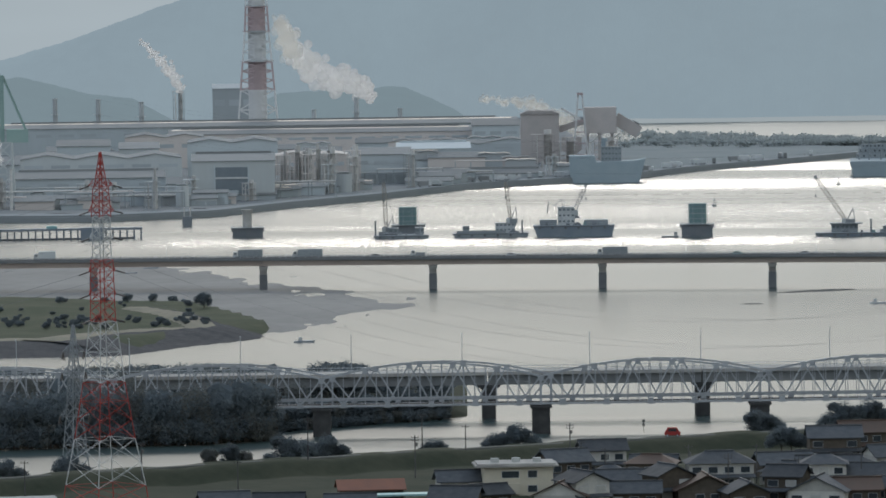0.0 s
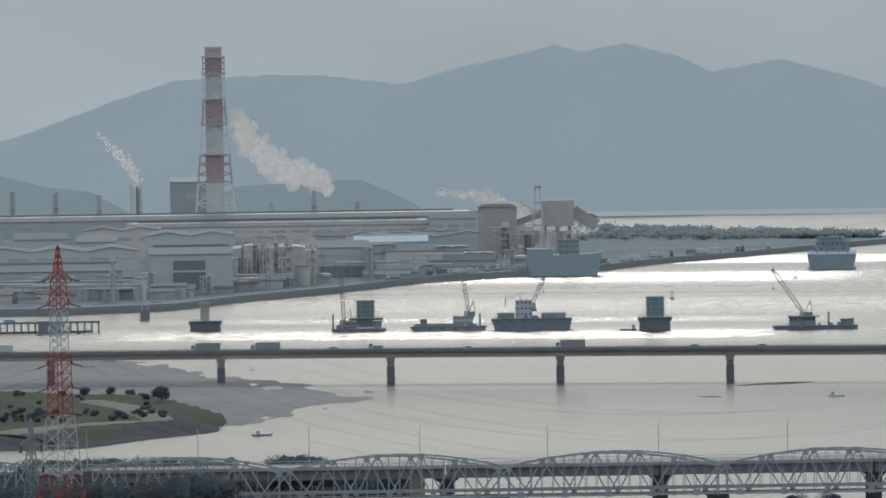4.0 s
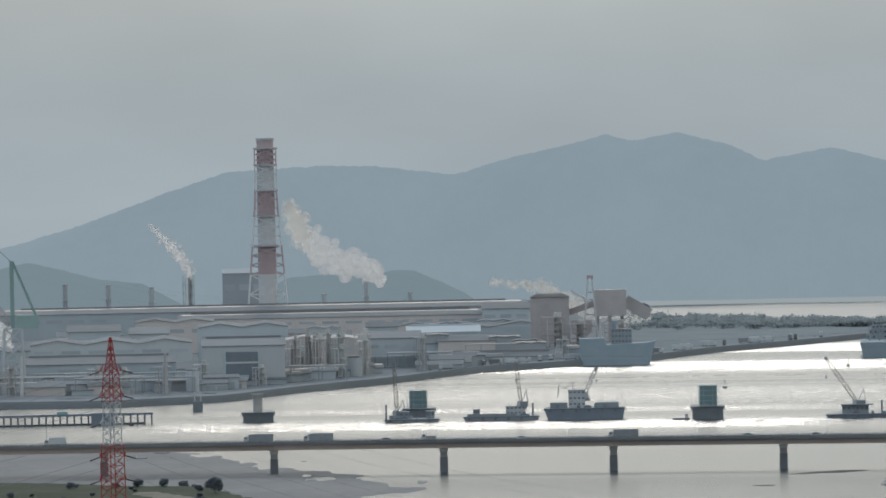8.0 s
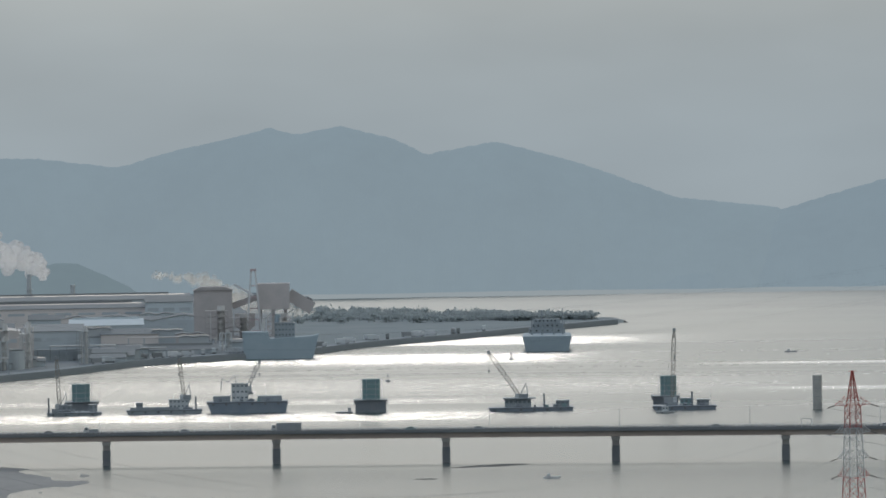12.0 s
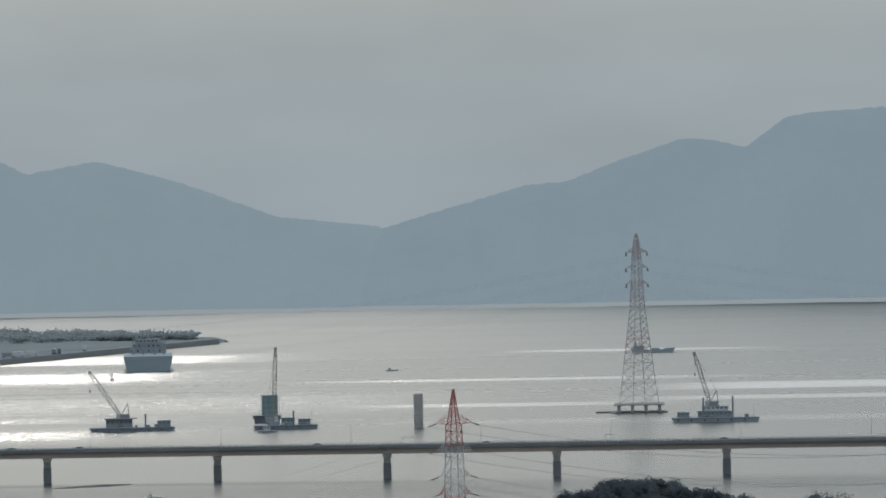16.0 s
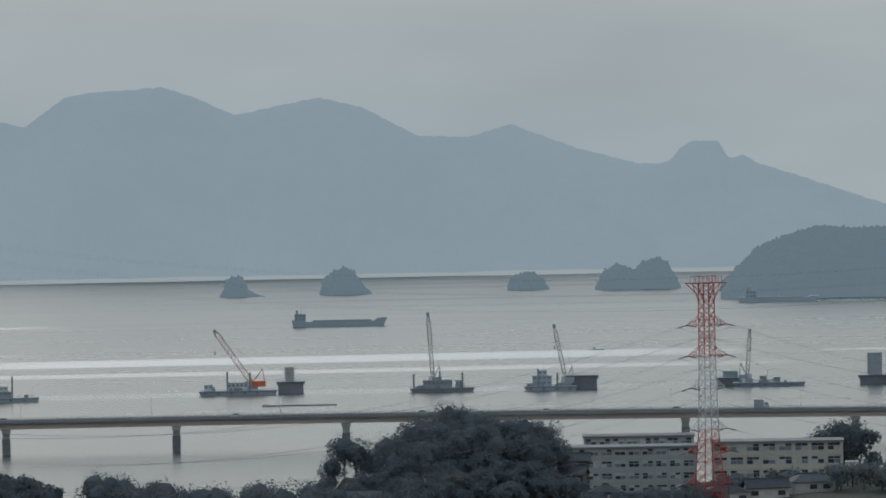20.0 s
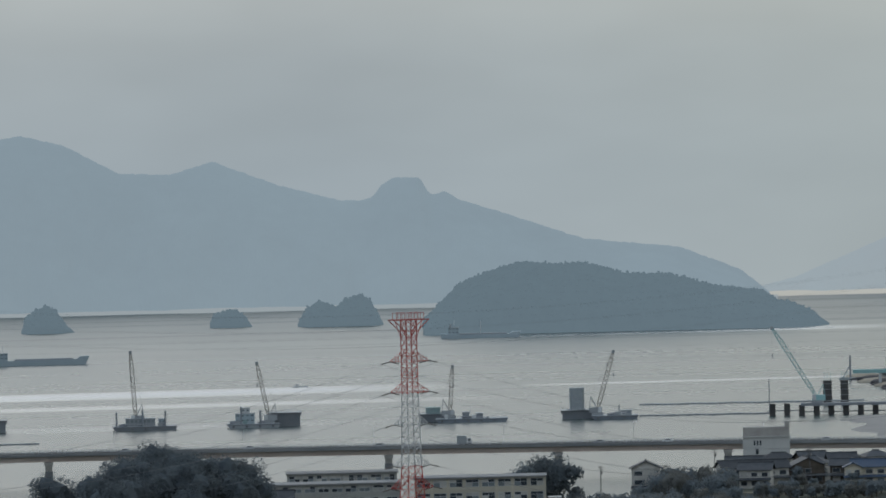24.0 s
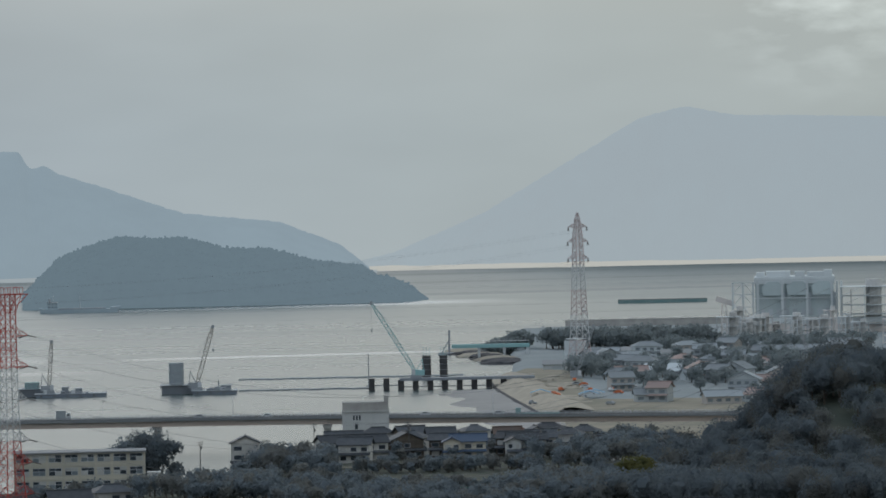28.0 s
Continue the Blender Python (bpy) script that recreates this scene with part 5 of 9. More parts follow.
def crane(parent, foot, tip, body=None, w=1.5, boom="boom", cab="machine", length=6.0, band=None, frame_h=5.0):
    """A lattice-boom crane standing on the deck at foot (x, z), its boom reaching to tip."""
    (x, z), (tx, tz) = foot, tip
    s = 1 if tx < x else -1
    base = part("crane_body", box(x - length * 0.35, x + length * 0.65, -1.6, 1.6, z + 1.2, z + 3.6) if s > 0 else box(x - length * 0.65, x + length * 0.35, -1.6, 1.6, z + 1.2, z + 3.6), M[cab], parent, "crane machine house")
    part("crawler", box(x - 2.6, x + 2.6, -2.2, -1.2, z, z + 1.2), M["machine"], base)
    part("crawler", box(x - 2.6, x + 2.6, 1.2, 2.2, z, z + 1.2), M["machine"], base)
    part("turntable", rod((x, 0, z + 0.3), (x, 0, z + 1.22), 1.3, None, 12), M["machine"], base)
    part("cab", box(x - s * 1.2 - 0.8, x - s * 1.2 + 0.8, -2.3, -1.62, z + 1.4, z + 3.9), M["cabin"], base)
    p, q = Vector((x, 0, z + 2.6)), Vector((tx, 0, tz))
    n = max(6, int((q - p).length / 2.0))
    if band:
        for k in range(4):
            part("boom", boom_mesh(p.lerp(q, k / 4), p.lerp(q, (k + 1) / 4), w, max(3, n // 4), 0.26, None, (k == 0, k == 3)), M[band[k % 2]], base)
    else:
        part("boom", boom_mesh(p, q, w, n, 0.30), M[boom], base)
    part("boom_head", box(tx - 0.7, tx + 0.7, -0.6, 0.6, tz - 0.8, tz + 0.7), M["machine"], base)
    mast = Vector((x + s * length * 0.5, 0, z + 3.6 + frame_h))
    part("a_frame", bar((x + s * 0.5, 0, z + 3.6), mast, 0.35, bar((x + s * length * 0.6, 0, z + 3.6), mast, 0.3)), M[cab], base)
    part("pendant", tube([mast, mast.lerp(q, 0.5), q], 0.05, 4), M["wire"], base)
    hook = q - Vector((0, 0, (tz - z) * 0.35))
    part("hoist_rope", tube([q, hook], 0.045, 4), M["wire"], base)
    part("hook_block", box(tx - 0.35, tx + 0.35, -0.3, 0.3, hook.z - 1.3, hook.z), M["machine"], base)
    return base


def hull(parent, x0, x1, h, material="hull_dark", width=7.0, rake=2.0):
    part("hull", slab([(x0 + rake, -1.2), (x1 - rake * 0.6, -1.2), (x1, h), (x0, h)], "y", -width, width), M[material], parent, "steel hull")
    part("deck", box(x0 + 0.3, x1 - 0.3, -width + 0.3, width - 0.3, h, h + 0.12), M["hull_grey"], parent)
    part("rub_rail", box(x0 - 0.1, x1 + 0.1, -width - 0.25, -width, h - 0.5, h - 0.2), M["wet"], parent)
    n = int((x1 - x0) / 3)
    for k in range(1, n, 2):
        part("tyre_fender", rod((x0 + k * 3, -width - 0.05, h - 1.0), (x0 + k * 3, -width - 0.55, h - 1.0), 0.55, None, 10), M["wet"], parent)


def deckhouse(parent, x0, x1, z, h, material="cabin", y0=-3.0, y1=3.0, rows=1):
    base = part("deckhouse", box(x0, x1, y0, y1, z, z + h), M[material], parent)
    part("roof_edge", box(x0 - 0.3, x1 + 0.3, y0 - 0.3, y1 + 0.3, z + h, z + h + 0.2), M["hull_grey"], base)
    n = max(2, int((x1 - x0) / 1.8))
    for r in range(rows):
        for k in range(n):
            a = x0 + (x1 - x0) * (k + 0.22) / n
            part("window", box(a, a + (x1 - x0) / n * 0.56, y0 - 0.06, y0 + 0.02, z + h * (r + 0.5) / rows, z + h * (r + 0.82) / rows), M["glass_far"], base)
    return base


def spud(parent, x, z, top, y=-5.5):
    part("spud_post", rod((x, y, z), (x, y, top), 0.42, None, 8), M["rust"], parent, "tall steel spud post")


def cofferdam(u0, u1, d, top, label, n=26):
    """A ring of sheet piles round a pier foot, standing in the water, with a walkway."""
    w = (u1 - u0) * 1e-4 * d / 2
    t = thing("cofferdam", facing((u0 + u1) / 2, d + 6), label, "cofferdam", "pier sites of the new bridge")
    bm = bmesh.new()
    for k in range(n):
        x = -w + 2 * w * k / n
        off = 0.22 if k % 2 else 0.0
        for y in (-6 + off, 6 - off):
            box(x, x + 2 * w / n, y - 0.12, y + 0.12, -3, top, bm)
    for k in range(14):
        y = -6 + 12 * k / 14
        for x in (-w, w):
            box(x - 0.12, x + 0.12, y, y + 12 / 14, -3, top, bm)
    tagged(part("sheet_piles", bm, M["rust"], t, "dark rusty sheet piles"), kind="stuff")
    part("walkway", box(-w - 0.9, w + 0.9, -7.0, 7.0, top, top + 0.18), M["machine"], t)
    for y in (-7.0, 6.95):
        part("handrail", box(-w - 0.9, w + 0.9, y, y + 0.06, top + 1.0, top + 1.07), M["rail"], t)
    for k in range(7):
        x = -w - 0.85 + k * (2 * w + 1.7) / 6
        part("rail_post", box(x - 0.05, x + 0.05, -7.0, -6.92, top + 0.18, top + 1.07), M["rail"], t)
    for x in (-w - 0.5, w + 0.5):
        part("bracket", box(x - 0.3, x + 0.3, -6.6, -5.8, top - 1.4, top), M["rust"], t)
    return t


def new_pier(u, d, half, top, material, label, base=1.0, scaffold=True, flare=False, y=6.0):
    t = thing("new_pier", facing(u, d + y), label, "pier", "pier sites of the new bridge")
    if flare:
        part("shaft", rod((0, 0, base - 4), (0, 0, top - 2.2), half, half, 20), M[material], t, smooth=False)
        part("head", rod((0, 0, top - 2.2), (0, 0, top), half, half * 1.35, 20), M[material], t)
    else:
        part("shaft", slab([(-half, -2.4), (-half * 0.7, -3.4), (half * 0.7, -3.4), (half, -2.4), (half, 2.4), (half * 0.7, 3.4), (-half * 0.7, 3.4), (-half, 2.4)], "z", base - 4, top), M[material], t)
        for k in range(4):
            z = base + (top - base) * (k + 0.5) / 4
            part("form_joint", box(-half - 0.06, half + 0.06, -3.48, -3.38, z - 0.09, z + 0.09), M["machine"], t)
    if scaffold:
        for x in (-half - 0.8, -half / 2, half / 2, half + 0.8):
            part("scaffold_pole", rod((x, -4.2, base), (x, -4.2, top + 0.9), 0.09, None, 5), M["rail"], t)
        for k in range(5):
            z = base + (top - base) * (k + 1) / 5
            part("scaffold_ledger", box(-half - 0.9, half + 0.9, -4.35, -4.15, z - 0.06, z + 0.06), M["rail"], t)
    return t


def craft(name, u0, u1, d, label, category="barge"):
    """A vessel lying across the view between two bearings; returns it with its half length."""
    return thing(name, facing((u0 + u1) / 2, d), label, category, "working craft on the estuary"), (u1 - u0) * 1e-4 * d / 2


def sx(u, u0, u1, d):
    return (u - (u0 + u1) / 2) * 1e-4 * d


# pier with a round shaft
cofferdam(-2252, -2199, 2650, 4.6, "dark sheet-pile cofferdam round a round pier")
new_pier(-2226, 2650, 2.2, 13.2, "concrete", "new round concrete pier with a flared top", 2, False, True)
# pier with its crane barge
t, L = craft("crane_barge", -2003, -1905, 2620, "grey crane barge moored at a new pier")
hull(t, -L, L, 1.6, "hull_grey")
deckhouse(t, L - 6, L - 2.5, 1.72, 3.2, "machine")
deckhouse(t, -L + 7, -L + 11.5, 1.72, 3.0, "machine")
crane(t, (sx(-1980, -2003, -1905, 2620), 1.72), (sx(-1984, -2003, -1905, 2620), height_of(-340, 2620)), w=1.6)
spud(t, -L + 1, 1.7, 8.5)
cofferdam(-1968, -1914, 2640, 5.2, "dark sheet-pile cofferdam beside a barge")
new_pier(-1942, 2640, 4.2, 13.6, "teal", "new pier wrapped in teal formwork", 3)
# flat barge with a small crane
t, L = craft("flat_barge", -1863, -1728, 2620, "low grey flat barge with a crane and cabin")
hull(t, -L, L, 2.1, "hull_grey")
deckhouse(t, sx(-1787, -1863, -1728, 2620), sx(-1752, -1863, -1728, 2620), 2.2, 4.2, "cabin", rows=2)
deckhouse(t, sx(-1845, -1863, -1728, 2620), sx(-1833, -1863, -1728, 2620), 2.2, 3.0, "tarp")
part("bulwark", box(-L + 2, L * 0.4, -6.9, -6.6, 2.22, 3.4), M["hull_grey"], t)
crane(t, (sx(-1760, -1863, -1728, 2620), 5.0), (sx(-1768, -1863, -1728, 2620), height_of(-342, 2620)), w=1.4, length=5)
spud(t, L - 3, 2, 8.0)
# large work ship
t, L = craft("work_ship", -1720, -1576, 2615, "dark blue work ship with a white wheelhouse and cranes", "ship")
hull(t, -L, L, 5.4, "hull_dark", 7.5, 2.6)
part("deck_cargo", box(-L + 3, -L + 11, -4, 4, 5.5, 8.0), M["hull_grey"], t)
part("long_load", box(L * 0.25, L - 3, -5, 5, 5.5, 7.8), M["hull_grey"], t, "long covered deck load")
house = deckhouse(t, sx(-1676, -1720, -1576, 2615), sx(-1646, -1720, -1576, 2615), 5.5, 8.0, "cabin", rows=3)
part("mast", rod((sx(-1664, -1720, -1576, 2615), 0, 13.5), (sx(-1664, -1720, -1576, 2615), 0, 18.0), 0.12, None, 6), M["rail"], house)
crane(t, (sx(-1648, -1720, -1576, 2615), 8.5), (sx(-1626, -1720, -1576, 2615), height_of(-354, 2615)), w=1.5, boom="rust", length=4, frame_h=2)
bm = tube([(sx(-1667, -1720, -1576, 2615), -2, 12.5), (sx(-1669, -1720, -1576, 2615), -2, 17.5), (sx(-1682, -1720, -1576, 2615), -2, 14.3), (sx(-1692, -1720, -1576, 2615), -2, 16.5), (sx(-1695, -1720, -1576, 2615), -2, 11)], 0.28, 6)
part("folding_arm", bm, M["machine"], t, "folding hydraulic arm")
for x in (3.0, 8.5, 14.0):
    part("rail_mast", rod((x, 3, 7.8), (x, 3, 11.2), 0.08, None, 5), M["rail"], t)
# open pier with scaffold
cofferdam(-1457, -1403, 2590, 5.8, "dark sheet-pile cofferdam with brackets")
new_pier(-1429, 2590, 4.1, 15.4, "teal", "new pier shaft inside green scaffolding", 4)
t, L = craft("work_boat", -1493, -1462, 2590, "small low open work boat", "boat")
hull(t, -L, L, 0.7, "hull_dark", 1.2, 0.8)
deckhouse(t, L - 2.2, L - 0.8, 0.8, 1.6, "cabin", -0.8, 0.8)
# crane barge
t, L = craft("crane_barge", -1222, -1071, 2585, "dark crane barge with a long leaning boom")
hull(t, -L, L, 1.8, "hull_dark")
deckhouse(t, sx(-1193, -1222, -1071, 2585), sx(-1146, -1222, -1071, 2585), 1.9, 3.6, "hull_grey")
part("upper_platform", box(sx(-1196, -1222, -1071, 2585), sx(-1138, -1222, -1071, 2585), -5, 5, 5.7, 6.1), M["machine"], t)
crane(t, (sx(-1166, -1222, -1071, 2585), 4.2), (sx(-1220, -1222, -1071, 2585), height_of(-344, 2585)), w=1.7)
deckhouse(t, L - 8, L - 2, 1.9, 2.6, "machine")
spud(t, sx(-1123, -1222, -1071, 2585), 1.8, 8.0)
# pier with a tall upright boom
t, L = craft("crane_barge", -932, -818, 2575, "dark crane barge with an upright boom")
hull(t, -L, L, 1.9, "hull_dark")
crane(t, (sx(-896, -932, -818, 2575), 2.0), (sx(-891, -932, -818, 2575), height_of(-309, 2575)), w=1.7)
deckhouse(t, -2, 4, 2.0, 3.0, "teal")
deckhouse(t, L - 9, L - 3.5, 2.0, 2.4, "tarp")
spud(t, 3.5, 2, 8.5)
cofferdam(-930, -886, 2600, 5.0, "dark sheet-pile cofferdam behind a barge")
new_pier(-903, 2600, 3.7, 14.3, "teal", "new pier half wrapped in blue-grey formwork", 3)
t, L = craft("work_boat", -926, -892, 2540, "small white cabin work boat", "boat")
hull(t, -L, L, 0.9, "cabin", 1.4, 0.9)
deckhouse(t, -1.5, 1.5, 1.0, 1.8, "cabin", -1, 1)
# lone column
new_pier(-640, 2560, 2.1, 15.3, "concrete", "lone pale concrete column standing in the water", 0, False, False, 0)
# barge with wide deckhouse
t, L = craft("crane_barge", -192, -37, 2568, "grey crane barge with stacked cabins and spuds")
hull(t, -L, L, 2.0, "hull_grey")
deckhouse(t, sx(-146, -192, -37, 2568), sx(-86, -192, -37, 2568), 2.1, 2.6, "hull_grey")
deckhouse(t, sx(-138, -192, -37, 2568), sx(-92, -192, -37, 2568), 4.9, 2.0, "cabin")
deckhouse(t, -L + 2.5, -L + 8, 2.1, 2.2, "tarp")
crane(t, (sx(-124, -192, -37, 2568), 5.6), (sx(-150, -192, -37, 2568), height_of(-331, 2568)), w=1.7)
spud(t, sx(-136, -192, -37, 2568), 2, 11.0)
spud(t, sx(-84, -192, -37, 2568), 2, 11.6)
# red crane barge and its cofferdam
t, L = craft("crane_barge", 245, 384, 2588, "pale grey barge carrying a big orange crane")
hull(t, -L, L, 2.2, "hull_grey")
deckhouse(t, sx(296, 245, 384, 2588), sx(332, 245, 384, 2588), 2.3, 3.4, "cabin")
deckhouse(t, -L + 2.5, -L + 6.5, 2.3, 2.4, "cabin")
crane(t, (sx(340, 245, 384, 2588), 2.6), (sx(275, 245, 384, 2588), height_of(-334, 2588)), w=2.2, cab="orange", length=9.5, band=("boom_red", "boom_red"), frame_h=5.5)
spud(t, sx(296, 245, 384, 2588), 2, 11.0)
spud(t, sx(336, 245, 384, 2588), 2, 10.5)
cofferdam(386, 430, 2592, 5.4, "dark sheet-pile cofferdam with corner posts")
new_pier(406, 2592, 2.2, 12.0, "concrete", "new pale pier inside scaffold poles", 4)
# low barge with upright boom
t, L = craft("crane_barge", 619, 733, 2582, "dark crane barge with spuds and an upright boom")
hull(t, -L, L, 1.9, "rust")
deckhouse(t, sx(642, 619, 733, 2582), sx(694, 619, 733, 2582), 2.0, 3.3, "machine")
deckhouse(t, sx(700, 619, 733, 2582), sx(712, 619, 733, 2582), 2.0, 3.0, "hull_pale")
crane(t, (sx(660, 619, 733, 2582), 3.2), (sx(653, 619, 733, 2582), height_of(-311, 2582)), w=1.7)
for u, h in ((626, 8.5), (672, 9.5), (712, 9.0)):
    spud(t, sx(u, 619, 733, 2582), 2, h)
# barge with cluttered gear beside a cofferdam
t, L = craft("crane_barge", 821, 915, 2580, "pale crane barge crowded with gear")
hull(t, -L, L, 1.9, "hull_grey")
deckhouse(t, sx(836, 821, 915, 2580), sx(870, 821, 915, 2580), 2.0, 4.4, "hull_pale", rows=2)
deckhouse(t, sx(846, 821, 915, 2580), sx(862, 821, 915, 2580), 6.5, 2.4, "cabin")
crane(t, (sx(895, 821, 915, 2580), 2.0), (sx(876, 821, 915, 2580), height_of(-336, 2580)), w=1.6)
spud(t, sx(846, 821, 915, 2580), 2, 10.0)
spud(t, sx(880, 821, 915, 2580), 2, 8.0)
cofferdam(897, 950, 2582, 6.2, "large dark sheet-pile cofferdam")
# barge and low pier behind the pylon
t, L = craft("crane_barge", 1190, 1318, 2585, "low dark barge with a slim upright boom")
hull(t, -L, L, 1.7, "hull_dark")
deckhouse(t, sx(1238, 1190, 1318, 2585), sx(1250, 1190, 1318, 2585), 1.8, 2.6, "machine")
deckhouse(t, sx(1262, 1190, 1318, 2585), sx(1274, 1190, 1318, 2585), 1.8, 2.0, "rust")
crane(t, (sx(1216, 1190, 1318, 2585), 1.8), (sx(1222, 1190, 1318, 2585), height_of(-350, 2585)), w=1.6)
cofferdam(1164, 1208, 2590, 3.6, "dark sheet-pile cofferdam behind a pylon")
new_pier(1186, 2590, 3.4, 6.6, "teal", "low unfinished pier stump", 3, False)
# last crane barge before the jetty
t, L = craft("crane_barge", 1466, 1549, 2580, "dark crane barge beside a square pier")
hull(t, -L, L, 1.8, "hull_dark")
crane(t, (sx(1477, 1466, 1549, 2580), 1.9), (sx(1507, 1466, 1549, 2580), height_of(-330, 2580)), w=1.8)
deckhouse(t, L - 8, L - 3, 1.9, 2.0, "machine")
part("mast", rod((2, 0, 1.9), (2, 0, 6.5), 0.25, None, 6), M["rust"], t)
cofferdam(1415, 1470, 2585, 4.0, "dark sheet-pile cofferdam under a square pier")
new_pier(1441, 2585, 3.4, 14.2, "tarp", "square pier wrapped in grey sheeting", 3, False)


# ---- ships under way and at anchor ----
def cargo_ship(name, u0, u1, d, label, h=4.5, house_at=0.08, house_h=6.0, material="hull_pale", masts=()):
    t, L = craft(name, u0, u1, d, label, "ship")
    part("hull", slab([(-L + 1, -1.2), (L - 3, -1.2), (L, h * 1.15), (L - 6, h * 1.1), (L - 8, h * 0.75), (-L + 10, h * 0.7), (-L, h)], "y", -4.5, 4.5), M[material], t, "long low hull")
    x = -L + 2 * L * house_at
    hs = deckhouse(t, x, x + 7, h * 0.8, house_h, "hull_pale", rows=2)
    part("funnel", rod((x + 1.5, 0, h * 0.8 + house_h), (x + 1.5, 0, h * 0.8 + house_h + 2.6), 0.8, 0.7, 10), M["machine"], hs)
    part("mast", rod((x + 4, 0, h * 0.8 + house_h), (x + 4, 0, h * 0.8 + house_h + 5), 0.16, None, 6), M["rail"], hs)
    part("hatch_coaming", box(-L + 13, L - 10, -3.4, 3.4, h * 0.7, h * 0.7 + 1.0), M["hull_grey"], t)
    for k in masts:
        part("derrick", rod((-L + 2 * L * k, 0, h * 0.7), (-L + 2 * L * k, 0, h + 8), 0.25, 0.12, 6), M["rail"], t)
    return t


cargo_ship("cargo_ship", 412, 581, 3515, "long dark low coastal cargo ship under way", 4.6, 0.03, 4.2)
cargo_ship("cargo_ship", 1202, 1345, 3856, "pale grey coastal tanker off the wooded island", 3.6, 0.1, 4.5, "hull_pale", (0.5,))
cargo_ship("cargo_ship", -262, -183, 3540, "small dark cargo ship beyond the sea pylon", 2.6, 0.05, 2.0)
# freighter seen bow-on
t = thing("freighter", facing(-1116, 3369), "blue-hulled freighter at anchor seen from the bow", "ship")
part("hull", slab([(-12.5, -1), (12.5, -1), (14.6, 8.6), (13.8, 9.2), (-13.8, 9.2), (-14.6, 8.6)], "y", 0, 70), M["hull_pale"], t)
for z, w, h in ((9.2, 11, 3), (12.2, 9.5, 3), (15.2, 8, 2.6)):
    b = part("superstructure", box(-w, w, 55, 63, z, z + h), M["tarp"], t)
    for k in range(6):
        part("window", box(-w + 1 + k * (2 * w - 2) / 6, -w + 1.9 + k * (2 * w - 2) / 6, 54.9, 55.05, z + 1.1, z + 2.1), M["glass"], b)
for x, h in ((-9, 20), (-3, 24), (4, 19), (9.5, 25)):
    m_ = part("derrick_mast", rod((x, 30, 9), (x, 30, h), 0.5, 0.3, 8), M["tarp"], t)
    part("derrick_boom", rod((x, 30, 11), (x + 2.5, 30, h - 2), 0.2, 0.15, 6), M["tarp"], m_)
part("bow_rail", box(-13.5, 13.5, 0.1, 0.2, 9.9, 10.05), M["rail"], t)


def small_boat(u, d, length, label, hull_mat="hull_dark", cabin=True):
    t = thing("fishing_boat", facing(u, d), label, "boat", "small boats")
    L = length / 2
    part("hull", slab([(-L, 0.5), (-L + 0.3, -0.3), (L - 0.9, -0.3), (L, 0.9), (L - 0.9, 0.6)], "y", -0.9, 0.9), M[hull_mat], t)
    if cabin:
        part("cabin", box(-L * 0.55, -L * 0.2, -0.6, 0.6, 0.5, 1.7), M["cabin"], t)
    part("pole", rod((-L * 0.6, 0, 0.4), (-L * 0.75, 0, 1.5), 0.05, None, 5), M["rail"], t)


small_boat(-2128, 1858, 7.2, "small dark fishing boat on still water")
small_boat(-2433, 2330, 5.5, "small boat lying off the mudflat", cabin=False)
small_boat(-2397, 2370, 6.5, "long low boat lying off the mudflat", cabin=False)
small_boat(-1111, 2040, 6.5, "small pale motor boat on the estuary", "cabin")
small_boat(952, 3050, 9.0, "small pale motor boat in the bay", "cabin")
small_boat(-685, 3300, 8.0, "small boat far out in the bay")


def buoy(u, d):
    t = thing("buoy", facing(u, d), "dark channel buoy with a top mark", "buoy", "channel buoys")
    part("float", rod((0, 0, -0.5), (0, 0, 0.8), 1.3, 1.3, 12), M["machine"], t)
    part("cage", lattice(0.8, 3.2, 0.7, 0.35, 1, 0.12, 0.08), M["machine"], t)
    part("top_mark", rod((0, 0, 3.2), (0, 0, 4.4), 0.6, 0.05, 8), M["machine"], t)


buoy(-1399, 2950)
buoy(-1180, 3240)
buoy(1085 + 1080, 3650)
t = thing("floating_pipe", facing(428, 2470), "dark floating dredging pipe on the water", "pipe")
part("pipe", tube([(-15, 0, 0.3), (-6, 1, 0.35), (4, 0, 0.3), (15, 1.5, 0.3)], 0.35, 8), M["machine"], t)
part("raft", box(-17.5, -14.5, -1.5, 1.5, -0.2, 0.9), M["machine"], t)


# ---- the works across the estuary ----
# works colours are paled and drawn together to paint in the haze
M["siding"] = mat("blue_grey_sheet_siding", (0.48, 0.53, 0.555), (0.445, 0.49, 0.515), 12, 0.8, vary=0.08, stretch=(1, 1, 0.25))
M["siding_pale"] = mat("pale_sheet_siding", (0.535, 0.57, 0.58), (0.5, 0.53, 0.54), 12, 0.8, vary=0.1, stretch=(1, 1, 0.25))
M["siding_warm"] = mat("pinkish_weathered_siding", (0.6, 0.555, 0.53), (0.565, 0.525, 0.505), 10, 0.7, vary=0.1, stretch=(1, 1, 0.25))
# kept darker than the walls to even out the sky light on roofs
M["roof_sheet"] = mat("corrugated_roof_sheet", (0.23, 0.243, 0.248), (0.26, 0.268, 0.272), 15, 0.85, 0.0, vary=0.12)
# warm pale colour of the strips that imitate sun glint on roofs
M["bright_roof"] = mat("bare_galvanised_roof", (0.60, 0.54, 0.48), (0.48, 0.45, 0.42), 20, 0.5, 0.2, vary=0.1)
# flat colour painted on panels for the shade inside openings
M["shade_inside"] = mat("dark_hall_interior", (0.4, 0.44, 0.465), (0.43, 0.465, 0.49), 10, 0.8)
